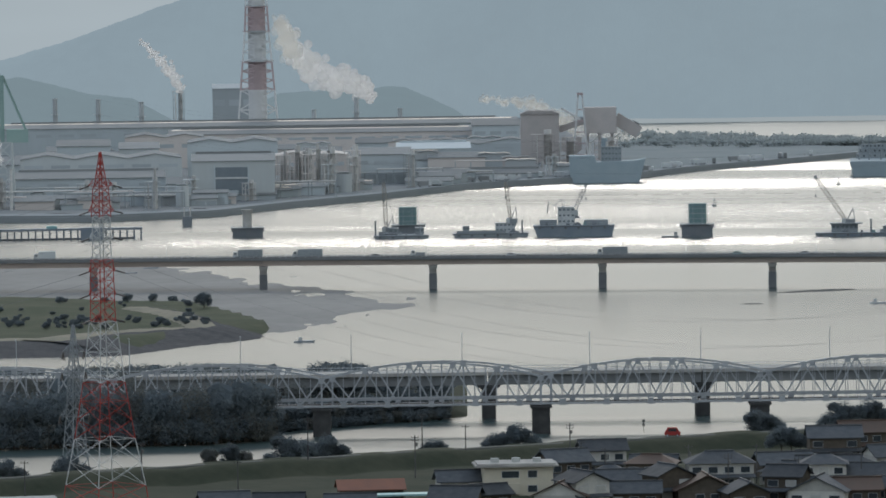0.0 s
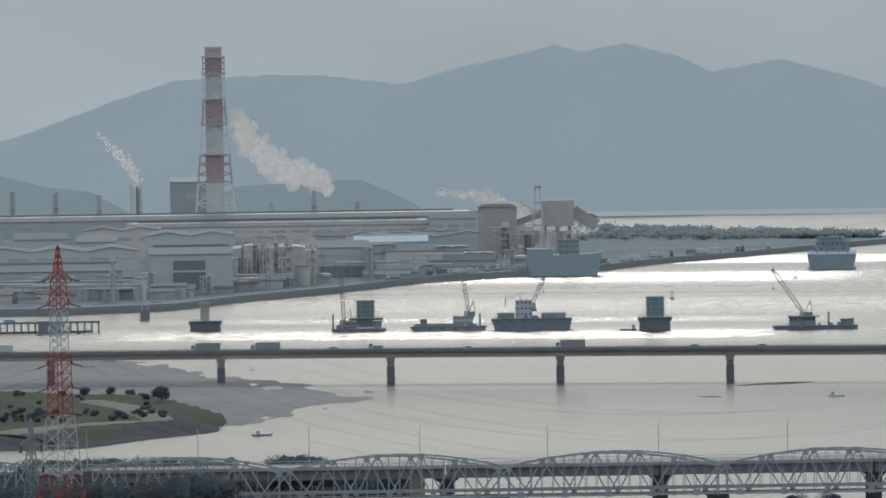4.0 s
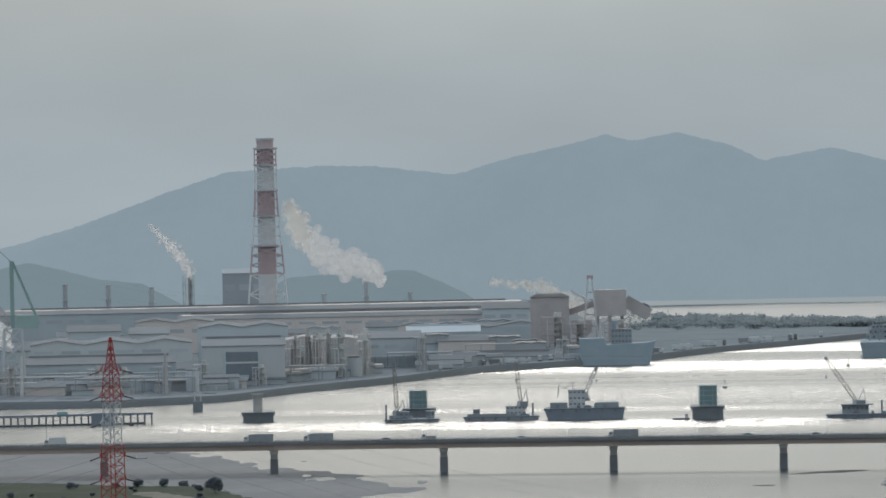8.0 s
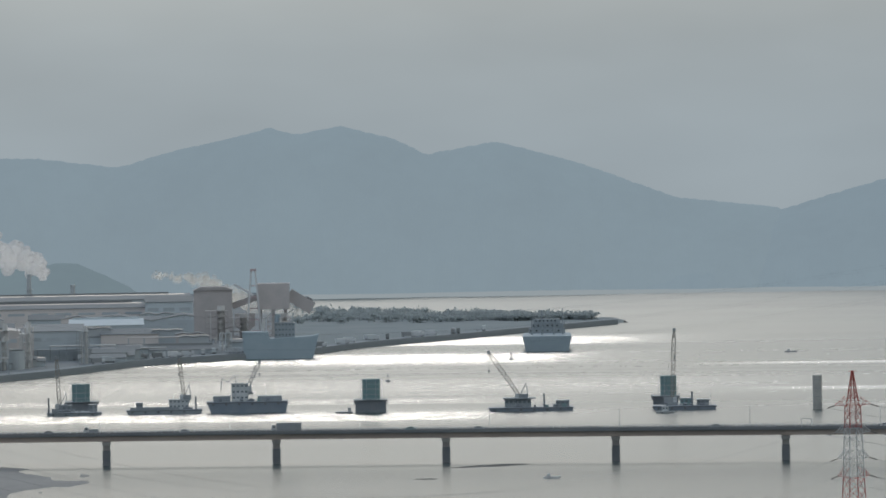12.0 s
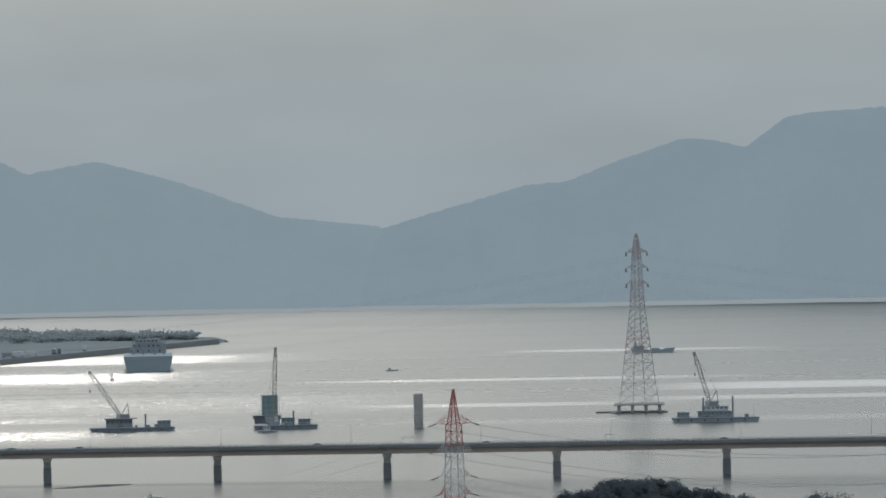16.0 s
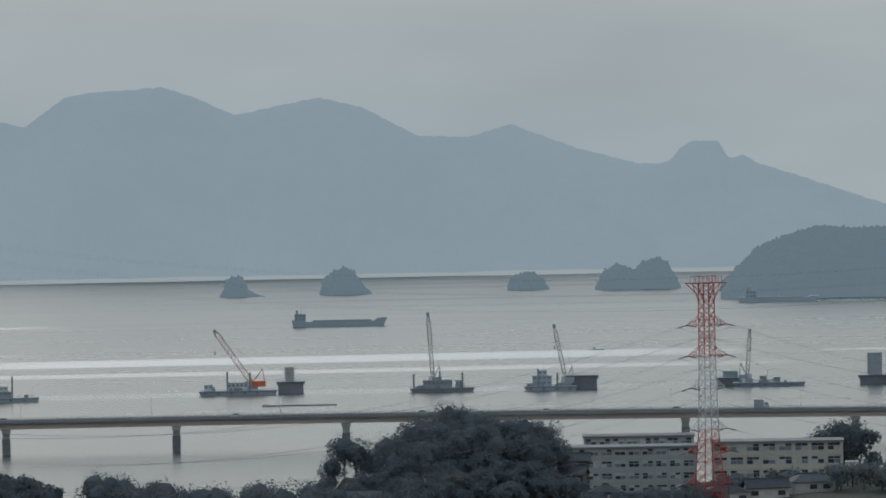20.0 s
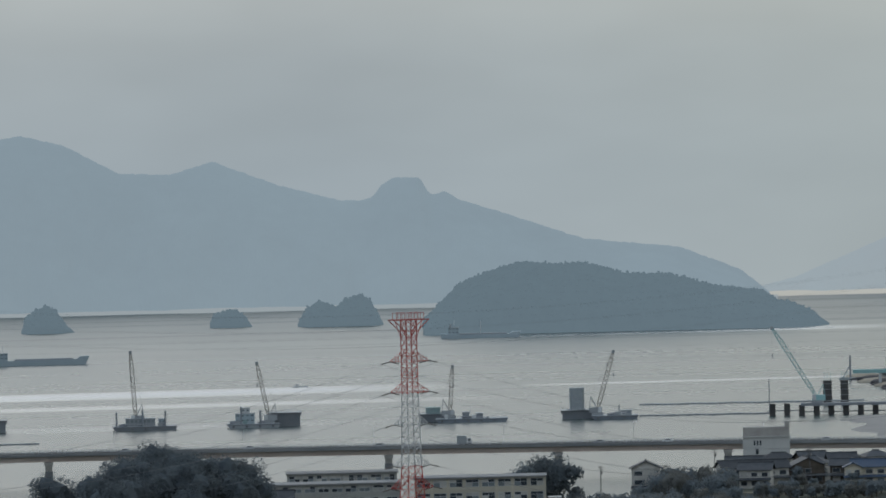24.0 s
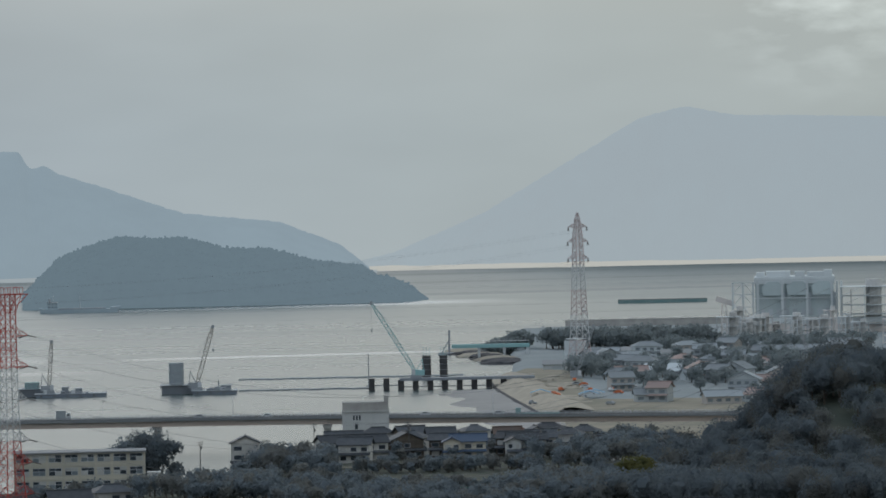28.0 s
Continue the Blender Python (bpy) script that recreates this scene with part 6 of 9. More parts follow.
M["pipes"] = mat("pale_pipework_paint", (0.52, 0.52, 0.51), (0.46, 0.45, 0.44), 5, 0.5, vary=0.2)
M["steel_far"] = mat("weathered_structural_steel", (0.44, 0.465, 0.48), (0.41, 0.435, 0.45), 5, 0.7, vary=0.15)
M["flue"] = mat("grey_red_flue_paint", (0.5, 0.395, 0.405), (0.465, 0.385, 0.395), 10, 0.7, vary=0.05)
M["flue_white"] = mat("chalky_white_flue_paint", (0.66, 0.665, 0.67), (0.6, 0.61, 0.62), 10, 0.7, vary=0.05)
M["crane_green"] = mat("faded_green_crane_paint", (0.28, 0.40, 0.38), (0.31, 0.42, 0.40), 6, 0.6)
M["block"] = mat("dark_blue_sheeting", (0.33, 0.365, 0.385), (0.36, 0.39, 0.41), 12, 0.8)
M["ore"] = mat("rusty_hazed_plant_steel", (0.46, 0.425, 0.42), (0.4, 0.38, 0.375), 8, 0.85, vary=0.15)
# painted shade of the big doorway
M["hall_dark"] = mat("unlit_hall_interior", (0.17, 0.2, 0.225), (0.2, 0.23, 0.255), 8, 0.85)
M["gravel"] = mat("grey_gravel", (0.30, 0.285, 0.27), (0.36, 0.34, 0.32), 2.5, 0.95, bump=0.2)
YARD = 3.6


def quay_wall():
    us = np.arange(-2900, -980, 10.0)
    ds = np.interp(us, COAST_U, COAST_D)
    k = np.hanning(9)
    ds = np.convolve(np.pad(ds, 4, "edge"), k / k.sum(), "valid")
    prof = ((0, -3), (0.2, 2.6), (0.8, 2.7), (0.8, 3.6), (1.3, 3.6), (1.3, 3.3), (34, 3.5))
    n = len(prof)
    verts = [at(u, d + y, z) for u, d in zip(us, ds) for y, z in prof]
    faces = [(a * n + b, (a + 1) * n + b, (a + 1) * n + b + 1, a * n + b + 1) for a in range(len(us) - 1) for b in range(n - 1)]
    tagged(new("quay_wall", mesh_of("quay_wall", verts, faces, [M["quay"]])), "long dark concrete quay wall along the works", "quay", kind="structure")


# quay concrete, its haze likewise put into the colour
M["quay"] = mat("weathered_quay_concrete", (0.25, 0.275, 0.29), (0.29, 0.31, 0.325), 14, 0.9, stretch=(0.3, 0.3, 1))
quay_wall()


def shed(u0, u1, v_top, d, depth, wall="siding", roof="roof_sheet", bays=1, label="", doors=0, strip=True, z0=YARD, rise=0.16):
    """A sheet-clad hall: walls, one or more pitched roofs with overhang, a window strip and roller doors."""
    w = (u1 - u0) * 1e-4 * d
    top = height_of(v_top, d) - z0
    t = thing("works_hall", facing((u0 + u1) / 2, d, z0), label, "building", "halls of the works")
    bw = w / bays
    r = bw / 2 * rise if bays > 1 else min(3.0, depth * 0.12)
    eave = max(2.5, top - r)
    body = part("wall", box(-w / 2, w / 2, 0, depth, -0.5, eave), M[wall], t)
    gleam = roof == "bright_roof"
    roof = "roof_sheet" if gleam else roof
    # thin slab added near the ridge in place of a sun glint
    if gleam:
        part("skylight_strip", slab([(depth * 0.36, eave + r * 0.72 + 0.30), (depth * 0.36, eave + r * 0.72 + 0.5), (depth * 0.44, eave + r * 0.88 + 0.5), (depth * 0.44, eave + r * 0.88 + 0.30)], "x", -w * 0.49, w * 0.49), M["bright_roof"], t, "bright roof sheeting strip")
    if bays > 1:
        for k in range(bays):
            x = -w / 2 + k * bw
            part("gable", slab([(x, eave), (x + bw, eave), (x + bw / 2, eave + r)], "y", 0.02, depth - 0.02), M[wall], t)
            part("roof", slab([(x - 0.05, eave - 0.1), (x + bw / 2, eave + r), (x + bw + 0.05, eave - 0.1), (x + bw + 0.05, eave + 0.15), (x + bw / 2, eave + r + 0.3), (x - 0.05, eave + 0.15)], "y", -0.6, depth + 0.6), M[roof], t)
    else:
        part("gable", slab([(0, eave), (depth, eave), (depth / 2, eave + r)], "x", -w / 2 + 0.02, w / 2 - 0.02), M[wall], t)
        part("roof", slab([(-0.7, eave - 0.15), (depth / 2, eave + r), (depth + 0.7, eave - 0.15), (depth + 0.7, eave + 0.15), (depth / 2, eave + r + 0.35), (-0.7, eave + 0.15)], "x", -w / 2 - 0.5, w / 2 + 0.5), M[roof], t)
        if w > 40:
            part("ridge_vent", box(-w * 0.46, w * 0.46, depth / 2 - 1.2, depth / 2 + 1.2, eave + r - 0.2, eave + r + 1.3), M[roof], t)
    if strip:
        n = max(3, int(w / 15))
        for k in range(n):
            a = -w / 2 + w * (k + 0.15) / n
            part("window_strip", box(a, a + w / n * 0.7, -0.10, 0.02, eave * 0.66, eave * 0.78), M["shade_inside"], body)
    for k in range(doors):
        a = -w / 2 + w * (k + 0.5) / doors
        part("roller_door", box(a - 2.6, a + 2.6, -0.12, 0.02, -0.3, min(5.2, eave * 0.6)), M["shade_inside"], body)
    return t


def tank(u, d, r, h, material="siding_pale", label="round pale storage tank", z0=YARD):
    t = thing("storage_tank", facing(u, d, z0), label, "tank", "tanks of the works")
    part("shell", rod((0, 0, -0.4), (0, 0, h), r, None, 24), M[material], t)
    part("dome", rod((0, 0, h), (0, 0, h + r * 0.25), r * 1.01, r * 0.15, 24), M[material], t)
    part("top_rail", rod((0, 0, h + 0.9), (0, 0, h + 1.0), r * 1.02, None, 24), M["steel_far"], t)
    part("ladder", box(-0.3, 0.3, -r - 0.25, -r - 0.05, 0, h), M["steel_far"], t)


def frame_tower(u, d, w, h, label, material="pipes", z0=YARD, floors=5, vessel=True, group="process towers of the works"):
    """An open steel frame with platforms, pipes and a vessel inside."""
    t = thing("process_tower", facing(u, d, z0), label, "tower", group)
    for x in (-w / 2, 0, w / 2):
        for y in (0, w * 0.7):
            part("column", box(x - 0.25, x + 0.25, y - 0.25, y + 0.25, -0.4, h), M[material], t)
    for k in range(1, floors + 1):
        z = h * k / floors
        part("platform", box(-w / 2 - 0.4, w / 2 + 0.4, -0.4, w * 0.7 + 0.4, z - 0.3, z), M[material], t)
        part("brace", bar((-w / 2, 0, z - h / floors), (0, 0, z), 0.22, bar((0, 0, z - h / floors), (w / 2, 0, z), 0.22)), M[material], t)
    if vessel:
        part("vessel", rod((w * 0.2, w * 0.35, 0), (w * 0.2, w * 0.35, h * 1.15), w * 0.17, None, 12), M["pipes"], t)
        part("pipe_run", rod((-w * 0.28, -0.7, 0), (-w * 0.28, -0.7, h * 0.95), 0.35, None, 8), M["pipes"], t)
    return t


def stack(u, d, r, v_top, material, label, z0=YARD):
    h = height_of(v_top, d) - z0
    t = thing("chimney_stack", facing(u, d, z0), label, "chimney", "stacks of the works")
    part("flue", rod((0, 0, -0.5), (0, 0, h), r * 1.25, r, 16), M[material], t)
    part("rim", rod((0, 0, h - 0.6), (0, 0, h + 0.1), r * 1.2, None, 16), M[material], t)
    for k in (0.4, 0.7):
        part("platform", rod((0, 0, h * k), (0, 0, h * k + 0.4), r * 1.9, None, 16), M["steel_far"], t)


# front row on the quay
hall = shed(-2322, -2176, -291, 3030, 60, "siding_pale", "roof_sheet", 1, "tall pale hall with a huge dark open doorway", 0, False)
dw = 1e-4 * 3030
x0, x1 = (-2281 + 2249) * dw, (-2224 + 2249) * dw
# a flat dark sheet on the wall stands for the shaded interior
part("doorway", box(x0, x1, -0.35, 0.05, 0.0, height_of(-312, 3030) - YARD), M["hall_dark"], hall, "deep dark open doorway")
part("door_beam", box(x0, x1, -0.6, -0.36, 11.6, 12.6), M["white"], hall)
for x in (x0 - 0.8, x1):
    part("door_jamb", box(x, x + 0.8, -0.8, 0.04, -0.2, height_of(-308, 3030) - YARD), M["siding"], hall)
part("inner_machine", box(x0 + 4, x1 - 5, -1.6, -0.7, 0, 5.5), M["siding"], hall)
shed(-2366, -2324, -330, 3020, 30, "siding", "roof_sheet", 1, "small dark-fronted hall on the quay", 2)
shed(-2640, -2370, -318, 3050, 50, "siding", "roof_sheet", 1, "long low blue-grey hall on the quay", 5)
shed(-2625, -2340, -286, 3300, 70, "siding_pale", "roof_sheet", 3, "wide pale three-bay hall", 0)
shed(-2560, -2466, -262, 3420, 60, "siding", "roof_sheet", 1, "blue-grey hall with a bright roof edge", 0)
shed(-2450, -2380, -268, 3450, 60, "siding_pale", "roof_sheet", 1, "pale hall with a low roof", 0)
shed(-2440, -2300, -252, 3600, 60, "siding_warm", "roof_sheet", 2, "pinkish twin-bay hall behind others", 0)
shed(-2800, -2650, -300, 3150, 60, "siding", "roof_sheet", 2, "blue-grey twin-bay hall by the crane", 2)
shed(-2900, -2700, -260, 3450, 60, "siding_pale", "roof_sheet", 2, "large pale hall behind the crane", 0)
shed(-2830, -2700, -238, 3700, 60, "siding", "roof_sheet", 1, "blue-grey hall with strip windows", 0)
shed(-2330, -2170, -262, 3350, 70, "siding", "roof_sheet", 2, "blue-grey hall behind the doorway hall", 0)
shed(-2175, -2045, -288, 3230, 45, "siding_warm", "siding_warm", 2, "pinkish hall among pipe towers", 0)
shed(-2040, -1935, -284, 3260, 60, "siding", "roof_sheet", 1, "grey hall with a broad pale roof", 0)
shed(-1960, -1830, -276, 3500, 60, "siding", "siding", 1, "dark blue-grey hall behind the quay", 0)
shed(-1930, -1700, -268, 3700, 50, "siding", "roof_sheet", 2, "blue-grey hall in the second row", 0)
shed(-1900, -1700, -324, 3330, 20, "siding", "roof_sheet", 1, "low quayside transit shed with a pale roof", 4)
# the very long hall, its roof glints added as pale strips
shed(-2680, -1744, -232, 3950, 50, "siding", "bright_roof", 1, "very long hall with bright roof strips", 0)
shed(-2363, -1826, -246, 3900, 40, "siding_warm", "bright_roof", 1, "long lower aisle with a bright roof edge", 0)
shed(-1826, -1742, -237, 3850, 60, "siding", "roof_sheet", 1, "tall blue-grey end hall of the works", 0)
for u, v in ((-2562, -186), (-2486, -188), (-2410, -194), (-2105, -212), (-2030, -192), (-1953, -212)):
    stack(u, 3990, 1.6, v, "steel_far", "slim grey vent stack rising from the long hall")
# big box on the hill side
shed(-2284, -2208, -166, 4300, 60, "block", "block", 1, "dark square upper-works block", 0)
frame_tower(-2344, 4150, 8, height_of(-176, 4150) - YARD, "dark narrow cooling tower frame with steam", "block", YARD, 6)
# red and white chimney with its lattice
dC = 4000
t = thing("great_chimney", facing(-2204, dC, YARD), "tall red and white chimney braced by lattice legs", "chimney")
top = height_of(61, dC) - YARD
bands = ("flue_white", "flue", "flue_white", "flue", "flue_white", "flue")
zz = [0, 42, 62, 83, 101, 119, top]
for k, b in enumerate(bands):
    part("flue_band", rod((0, 0, zz[k] - (0.5 if k == 0 else 0)), (0, 0, zz[k + 1]), 6.6 - 0.12 * k, 6.5 - 0.12 * k, 24), M[b], t)
part("crown", rod((0, 0, top), (0, 0, top + 1.6), 6.3, 6.3, 24), M["steel_far"], t)
lw = lambda z: 15.5 - 8.0 * min(1, z / 95)
for k, b in enumerate(bands):
    part("lattice_brace", lattice(zz[k], min(zz[k + 1], top - 6), lw(zz[k]), lw(zz[k + 1]), 3, 0.9, 0.5), M[b if k != 5 else "flue"], t)
for z in (zz[2], zz[3], zz[4], zz[5], top - 6):
    part("gallery", rod((0, 0, z), (0, 0, z + 1.0), lw(z) * 1.15, None, 16), M["steel_far"], t)
# three slim stacks in one frame
t = thing("triple_stack", facing(-2884, 3600, YARD), "three slim grey stacks in a steel frame", "chimney")
hs = height_of(43, 3600) - YARD
for x in (-7.5, -0.5):
    part("flue", rod((x, 0, -0.5), (x, 0, hs), 1.7, 1.5, 14), M["steel_far"], t)
part("frame", lattice(0, hs - 8, 7.5, 7.2, 9, 0.7, 0.35), M["steel_far"], t)
# quay crane: green portal with a red and white jib
dQ = 3000
t = thing("quay_crane", facing(-2655, dQ, YARD), "green quay crane with a long red and white jib", "crane")
zc = height_of(-262, dQ) - YARD
part("portal", lattice(0, zc, 6, 4.5, 4, 1.2, 0.6), M["siding_pale"], t)
part("machine_house", box(2.0, 13.5, -4, 5, zc, zc + 7.0), M["crane_green"], t, "green machine house")
part("mast", box(-1.2, 1.0, -1.5, 1.5, zc, height_of(-143, dQ) - YARD), M["crane_green"], t)
part("back_stay", bar((0.5, 0, height_of(-145, dQ) - YARD), (12.5, 0, zc + 6), 1.3), M["crane_green"], t)
p, q = Vector((-2, 0, zc + 1)), Vector(((-2799 + 2655) * 1e-4 * dQ, 0, height_of(-9, dQ) - YARD))
for k in range(6):
    part("jib", boom_mesh(p.lerp(q, k / 6), p.lerp(q, (k + 1) / 6), 2.6, 4, 0.32, None, (k == 0, k == 5)), M[("pale_red", "flue_white")[k % 2]], t)
part("luffing_rope", tube([(0, 0, height_of(-145, dQ) - YARD), q], 0.14, 4), M["wire"], t)
part("hoist_rope", tube([q, q - Vector((0, 0, 15))], 0.1, 4), M["wire"], t)
part("hook", box(q.x - 0.7, q.x + 0.7, -0.5, 0.5, q.z - 18, q.z - 15), M["machine"], t)
# pier head and long trestle before the works
t = thing("trestle_pier", facing(-2537, 2655), "dark trestle pier with close-set posts", "pier")
w = 251 * 1e-4 * 2655
part("deck", box(-w / 2 - 30, w / 2, 0, 8, 4.6, 5.6), M["hull_dark"], t)
for k in range(30):
    x = w / 2 - 0.6 - k * 3.3
    part("post", rod((x, 1, -2), (x, 1, 4.6), 0.4, None, 8), M["hull_dark"], t)
part("lower_beam", box(-w / 2 - 30, w / 2 - 4, 6, 7.5, -0.5, 0.9), M["hull_dark"], t)
part("fender_block", box(w / 2 - 29, w / 2 - 18, -1, 8.5, -1, 5.9), M["hull_dark"], t)
part("blue_cover", box(w / 2 - 45, w / 2 - 40, 1, 5, 5.6, 6.8), M["teal_light"], t, "blue tarpaulin cover")
# unloading plant at the quay's end: conveyors, towers and a blue ship
t = thing("ore_plant", facing(-1634, 3600, YARD), "rusty ore-handling plant with sloping conveyor galleries", "plant")
k_ = 1e-4 * 3600
ox = lambda u: (u + 1634) * k_
oz = lambda v: height_of(v, 3600) - YARD
part("screen_house", box(ox(-1740), ox(-1672), 0, 25, -0.4, oz(-226)), M["ore"], t)
part("screen_roof", slab([(ox(-1742), oz(-226)), (ox(-1670), oz(-226)), (ox(-1684), oz(-220)), (ox(-1728), oz(-220))], "y", -1, 26), M["ore"], t)
part("transfer_house", box(ox(-1628), ox(-1570), 6, 28, oz(-262), oz(-216)), M["ore"], t)
for u in (-1622, -1600, -1578):
    part("support_leg", box(ox(u) - 1, ox(u) + 1, 10, 12, -0.4, oz(-262)), M["ore"], t)
part("conveyor_gallery", bar((ox(-1572), 14, oz(-236)), (ox(-1530), 14, oz(-262)), 5, h=8), M["ore"], t, "sloping covered conveyor")
part("conveyor_gallery", bar((ox(-1672), 12, oz(-255)), (ox(-1628), 12, oz(-240)), 4, h=4), M["ore"], t, "sloping covered conveyor")
for s in (-1, 1):
    part("gantry_leg", bar((s * 5.0, 0, -0.3), (s * 1.2, 0, oz(-192)), 1.1), M["flue_white"], t)
for k in range(5):
    z = oz(-300) + (oz(-200) - oz(-300)) * k / 5
    x = 5.0 - 3.6 * (z / oz(-192))
    part("gantry_tie", box(-x, x, -0.4, 0.4, z, z + 0.7), M["flue"], t)
part("gantry_cap", box(-2.0, 2.0, -1.5, 1.5, oz(-193), oz(-189)), M["flue"], t)
part("gantry_boom", bar((0, 0, oz(-236)), (ox(-1668), 0, oz(-216)), 1.4), M["flue_white"], t)
part("hopper", slab([(ox(-1668), oz(-290)), (ox(-1655), oz(-300)), (ox(-1645), oz(-300)), (ox(-1632), oz(-290)), (ox(-1632), oz(-268)), (ox(-1668), oz(-268))], "y", 2, 12), M["ore"], t)
for u, v in ((-1700, -262), (-1660, -275), (-1590, -275)):
    frame_tower(u, 3560, 14, height_of(v, 3560) - YARD, "pinkish steel frame of the ore plant", "ore", group="frames of the ore plant")
t, L = craft("bulk_ship", -1655, -1520, 3330, "blue bulk ship berthed at the works quay", "ship")
part("hull", slab([(-L + 1, -1), (L - 4, -1), (L, 14), (L - 5, 13), (-L + 16, 12), (-L + 15, 16), (-L, 16)], "y", -9, 9), M["hull_pale"], t, "blue hull")
h_ = deckhouse(t, L - 26, L - 14, 12, 9, "tarp", rows=3)
part("funnel", rod((L - 24, 2, 20), (L - 24, 2, 26), 2, 1.8, 12), M["hull_pale"], h_)
for x in (-10, 0):
    part("deck_crane", rod((x, 0, 12), (x, 0, 24), 0.9, 0.7, 10), M["pipes"], t)
    part("deck_jib", bar((x, 0, 23), (x + 8, 0, 29), 0.6), M["pipes"], t)
# pipe towers and clutter between the halls
rng = random.Random(5)
for k in range(20):
    u = rng.uniform(-2170, -2030)
    d = rng.uniform(3130, 3200)
    frame_tower(u, d, rng.uniform(5, 9), height_of(rng.uniform(-318, -282), d) - YARD, "slim pale pipe tower with platforms", rng.choice(("pipes", "siding_warm", "siding_pale")), floors=4)
for k in range(26):
    u = rng.uniform(-2880, -1680)
    c = float(np.interp(u, COAST_U, COAST_D))
    d = c + rng.uniform(36, 120)
    a = rng.random()
    if a < 0.35:
        tank(u, d, rng.uniform(3, 6), rng.uniform(6, 11))
    elif a < 0.7:
        frame_tower(u, d, rng.uniform(5, 8), rng.uniform(9, 20), "small steel frame with pipes", rng.choice(("pipes", "steel_far", "siding_pale")), floors=3)
    else:
        stack(u, d, 0.7, -300 - rng.uniform(0, 30), "pipes", "thin pale vent pipe")
for k in range(36):
    u = rng.uniform(-2640, -1560)
    c = float(np.interp(u, COAST_U, COAST_D))
    w = rng.uniform(18, 46)
    d = c + rng.uniform(34, 60) + (40 if u < -1950 else 0)
    shed(u - w, u + w, -1e4 * (116 - YARD - rng.uniform(4, 7.5)) / d, d, rng.uniform(10, 18), rng.choice(("siding", "siding_pale", "siding_warm", "siding")), rng.choice(("roof_sheet", "roof_sheet", "roof_sheet", "bright_roof")), 1, "low sheet-clad shed near the quay", rng.choice((0, 1, 2)), False)
for k in range(22):
    u = rng.uniform(-2660, -1750)
    d = rng.uniform(3450, 3850)
    w = rng.uniform(20, 60)
    shed(u - w, u + w, -1e4 * (116 - YARD - rng.uniform(8, 15)) / d, d, 24, rng.choice(("siding", "siding_pale", "siding_warm")), "roof_sheet", rng.choice((1, 2)), "sheet-clad works building among others", 0, False)
# parked vans and stacked boxes on the quay apron
for k in range(40):
    u = rng.uniform(-1930, -1200)
    d = float(np.interp(u, COAST_U, COAST_D)) + rng.uniform(14, 34)
    t = thing("parked_truck", facing(u, d, YARD - 0.1, rng.choice((0, 90, 10))), "pale box truck parked on the quay", "truck", "vehicles on the quay")
    part("box_body", box(-3, 3, -1.1, 1.1, 0.8, 3.3), M[rng.choice(("cabin", "roof_sheet", "siding_pale"))], t)
    part("cab", box(3.05, 4.7, -1.05, 1.05, 0.6, 2.6), M["cabin"], t)
    for x in (-1.8, 3.6):
        part("wheel", rod((x, -1.15, 0.45), (x, 1.15, 0.45), 0.45, None, 10), M["wet"], t)
# mooring dolphin off the quay
t = thing("dolphin", facing(-2332, 2790), "small concrete mooring dolphin in the water", "dolphin")
part("block", box(-2.4, 2.4, -2.4, 2.4, -2, 5.0), M["rust"], t)
part("post", box(-1.8, -1.2, -1, 1, 5.0, 9.5), M["pipes"], t)
part("post", box(1.2, 1.8, -1, 1, 5.0, 9.5), M["pipes"], t)


# ---- steam ----
def steam_material(name, colour, clear):
    m = bpy.data.materials.new(name)
    m.use_nodes = True
    n, l = m.node_tree.nodes, m.node_tree.links
    n.remove(n["Principled BSDF"])
    out = n["Material Output"]
    dif, tra, clr, mix, mix2 = (n.new(k) for k in ("ShaderNodeBsdfDiffuse", "ShaderNodeBsdfTranslucent", "ShaderNodeBsdfTransparent", "ShaderNodeMixShader", "ShaderNodeMixShader"))
    dif.inputs[0].default_value = tra.inputs[0].default_value = (*colour, 1)
    co, no, rg = n.new("ShaderNodeTexCoord"), n.new("ShaderNodeTexNoise"), n.new("ShaderNodeMapRange")
    no.inputs["Scale"].default_value, no.inputs["Detail"].default_value = 0.06, 3
    for key, v in (("From Min", 0.3), ("From Max", 0.7), ("To Min", clear - 0.10), ("To Max", clear + 0.10)):
        rg.inputs[key].default_value = v
    l.new(co.outputs["Object"], no.inputs["Vector"])
    l.new(no.outputs["Fac"], rg.inputs[0])
    l.new(dif.outputs[0], mix.inputs[1])
    l.new(tra.outputs[0], mix.inputs[2])
    mix.inputs[0].default_value = 0.62
    l.new(mix.outputs[0], mix2.inputs[1])
    l.new(clr.outputs[0], mix2.inputs[2])
    l.new(rg.outputs[0], mix2.inputs[0])
    l.new(mix2.outputs[0], out.inputs[0])
    return m


M["steam"] = steam_material("white_steam", (0.72, 0.71, 0.70), 0.50)
M["steam_thin"] = steam_material("thin_steam", (0.72, 0.70, 0.66), 0.76)


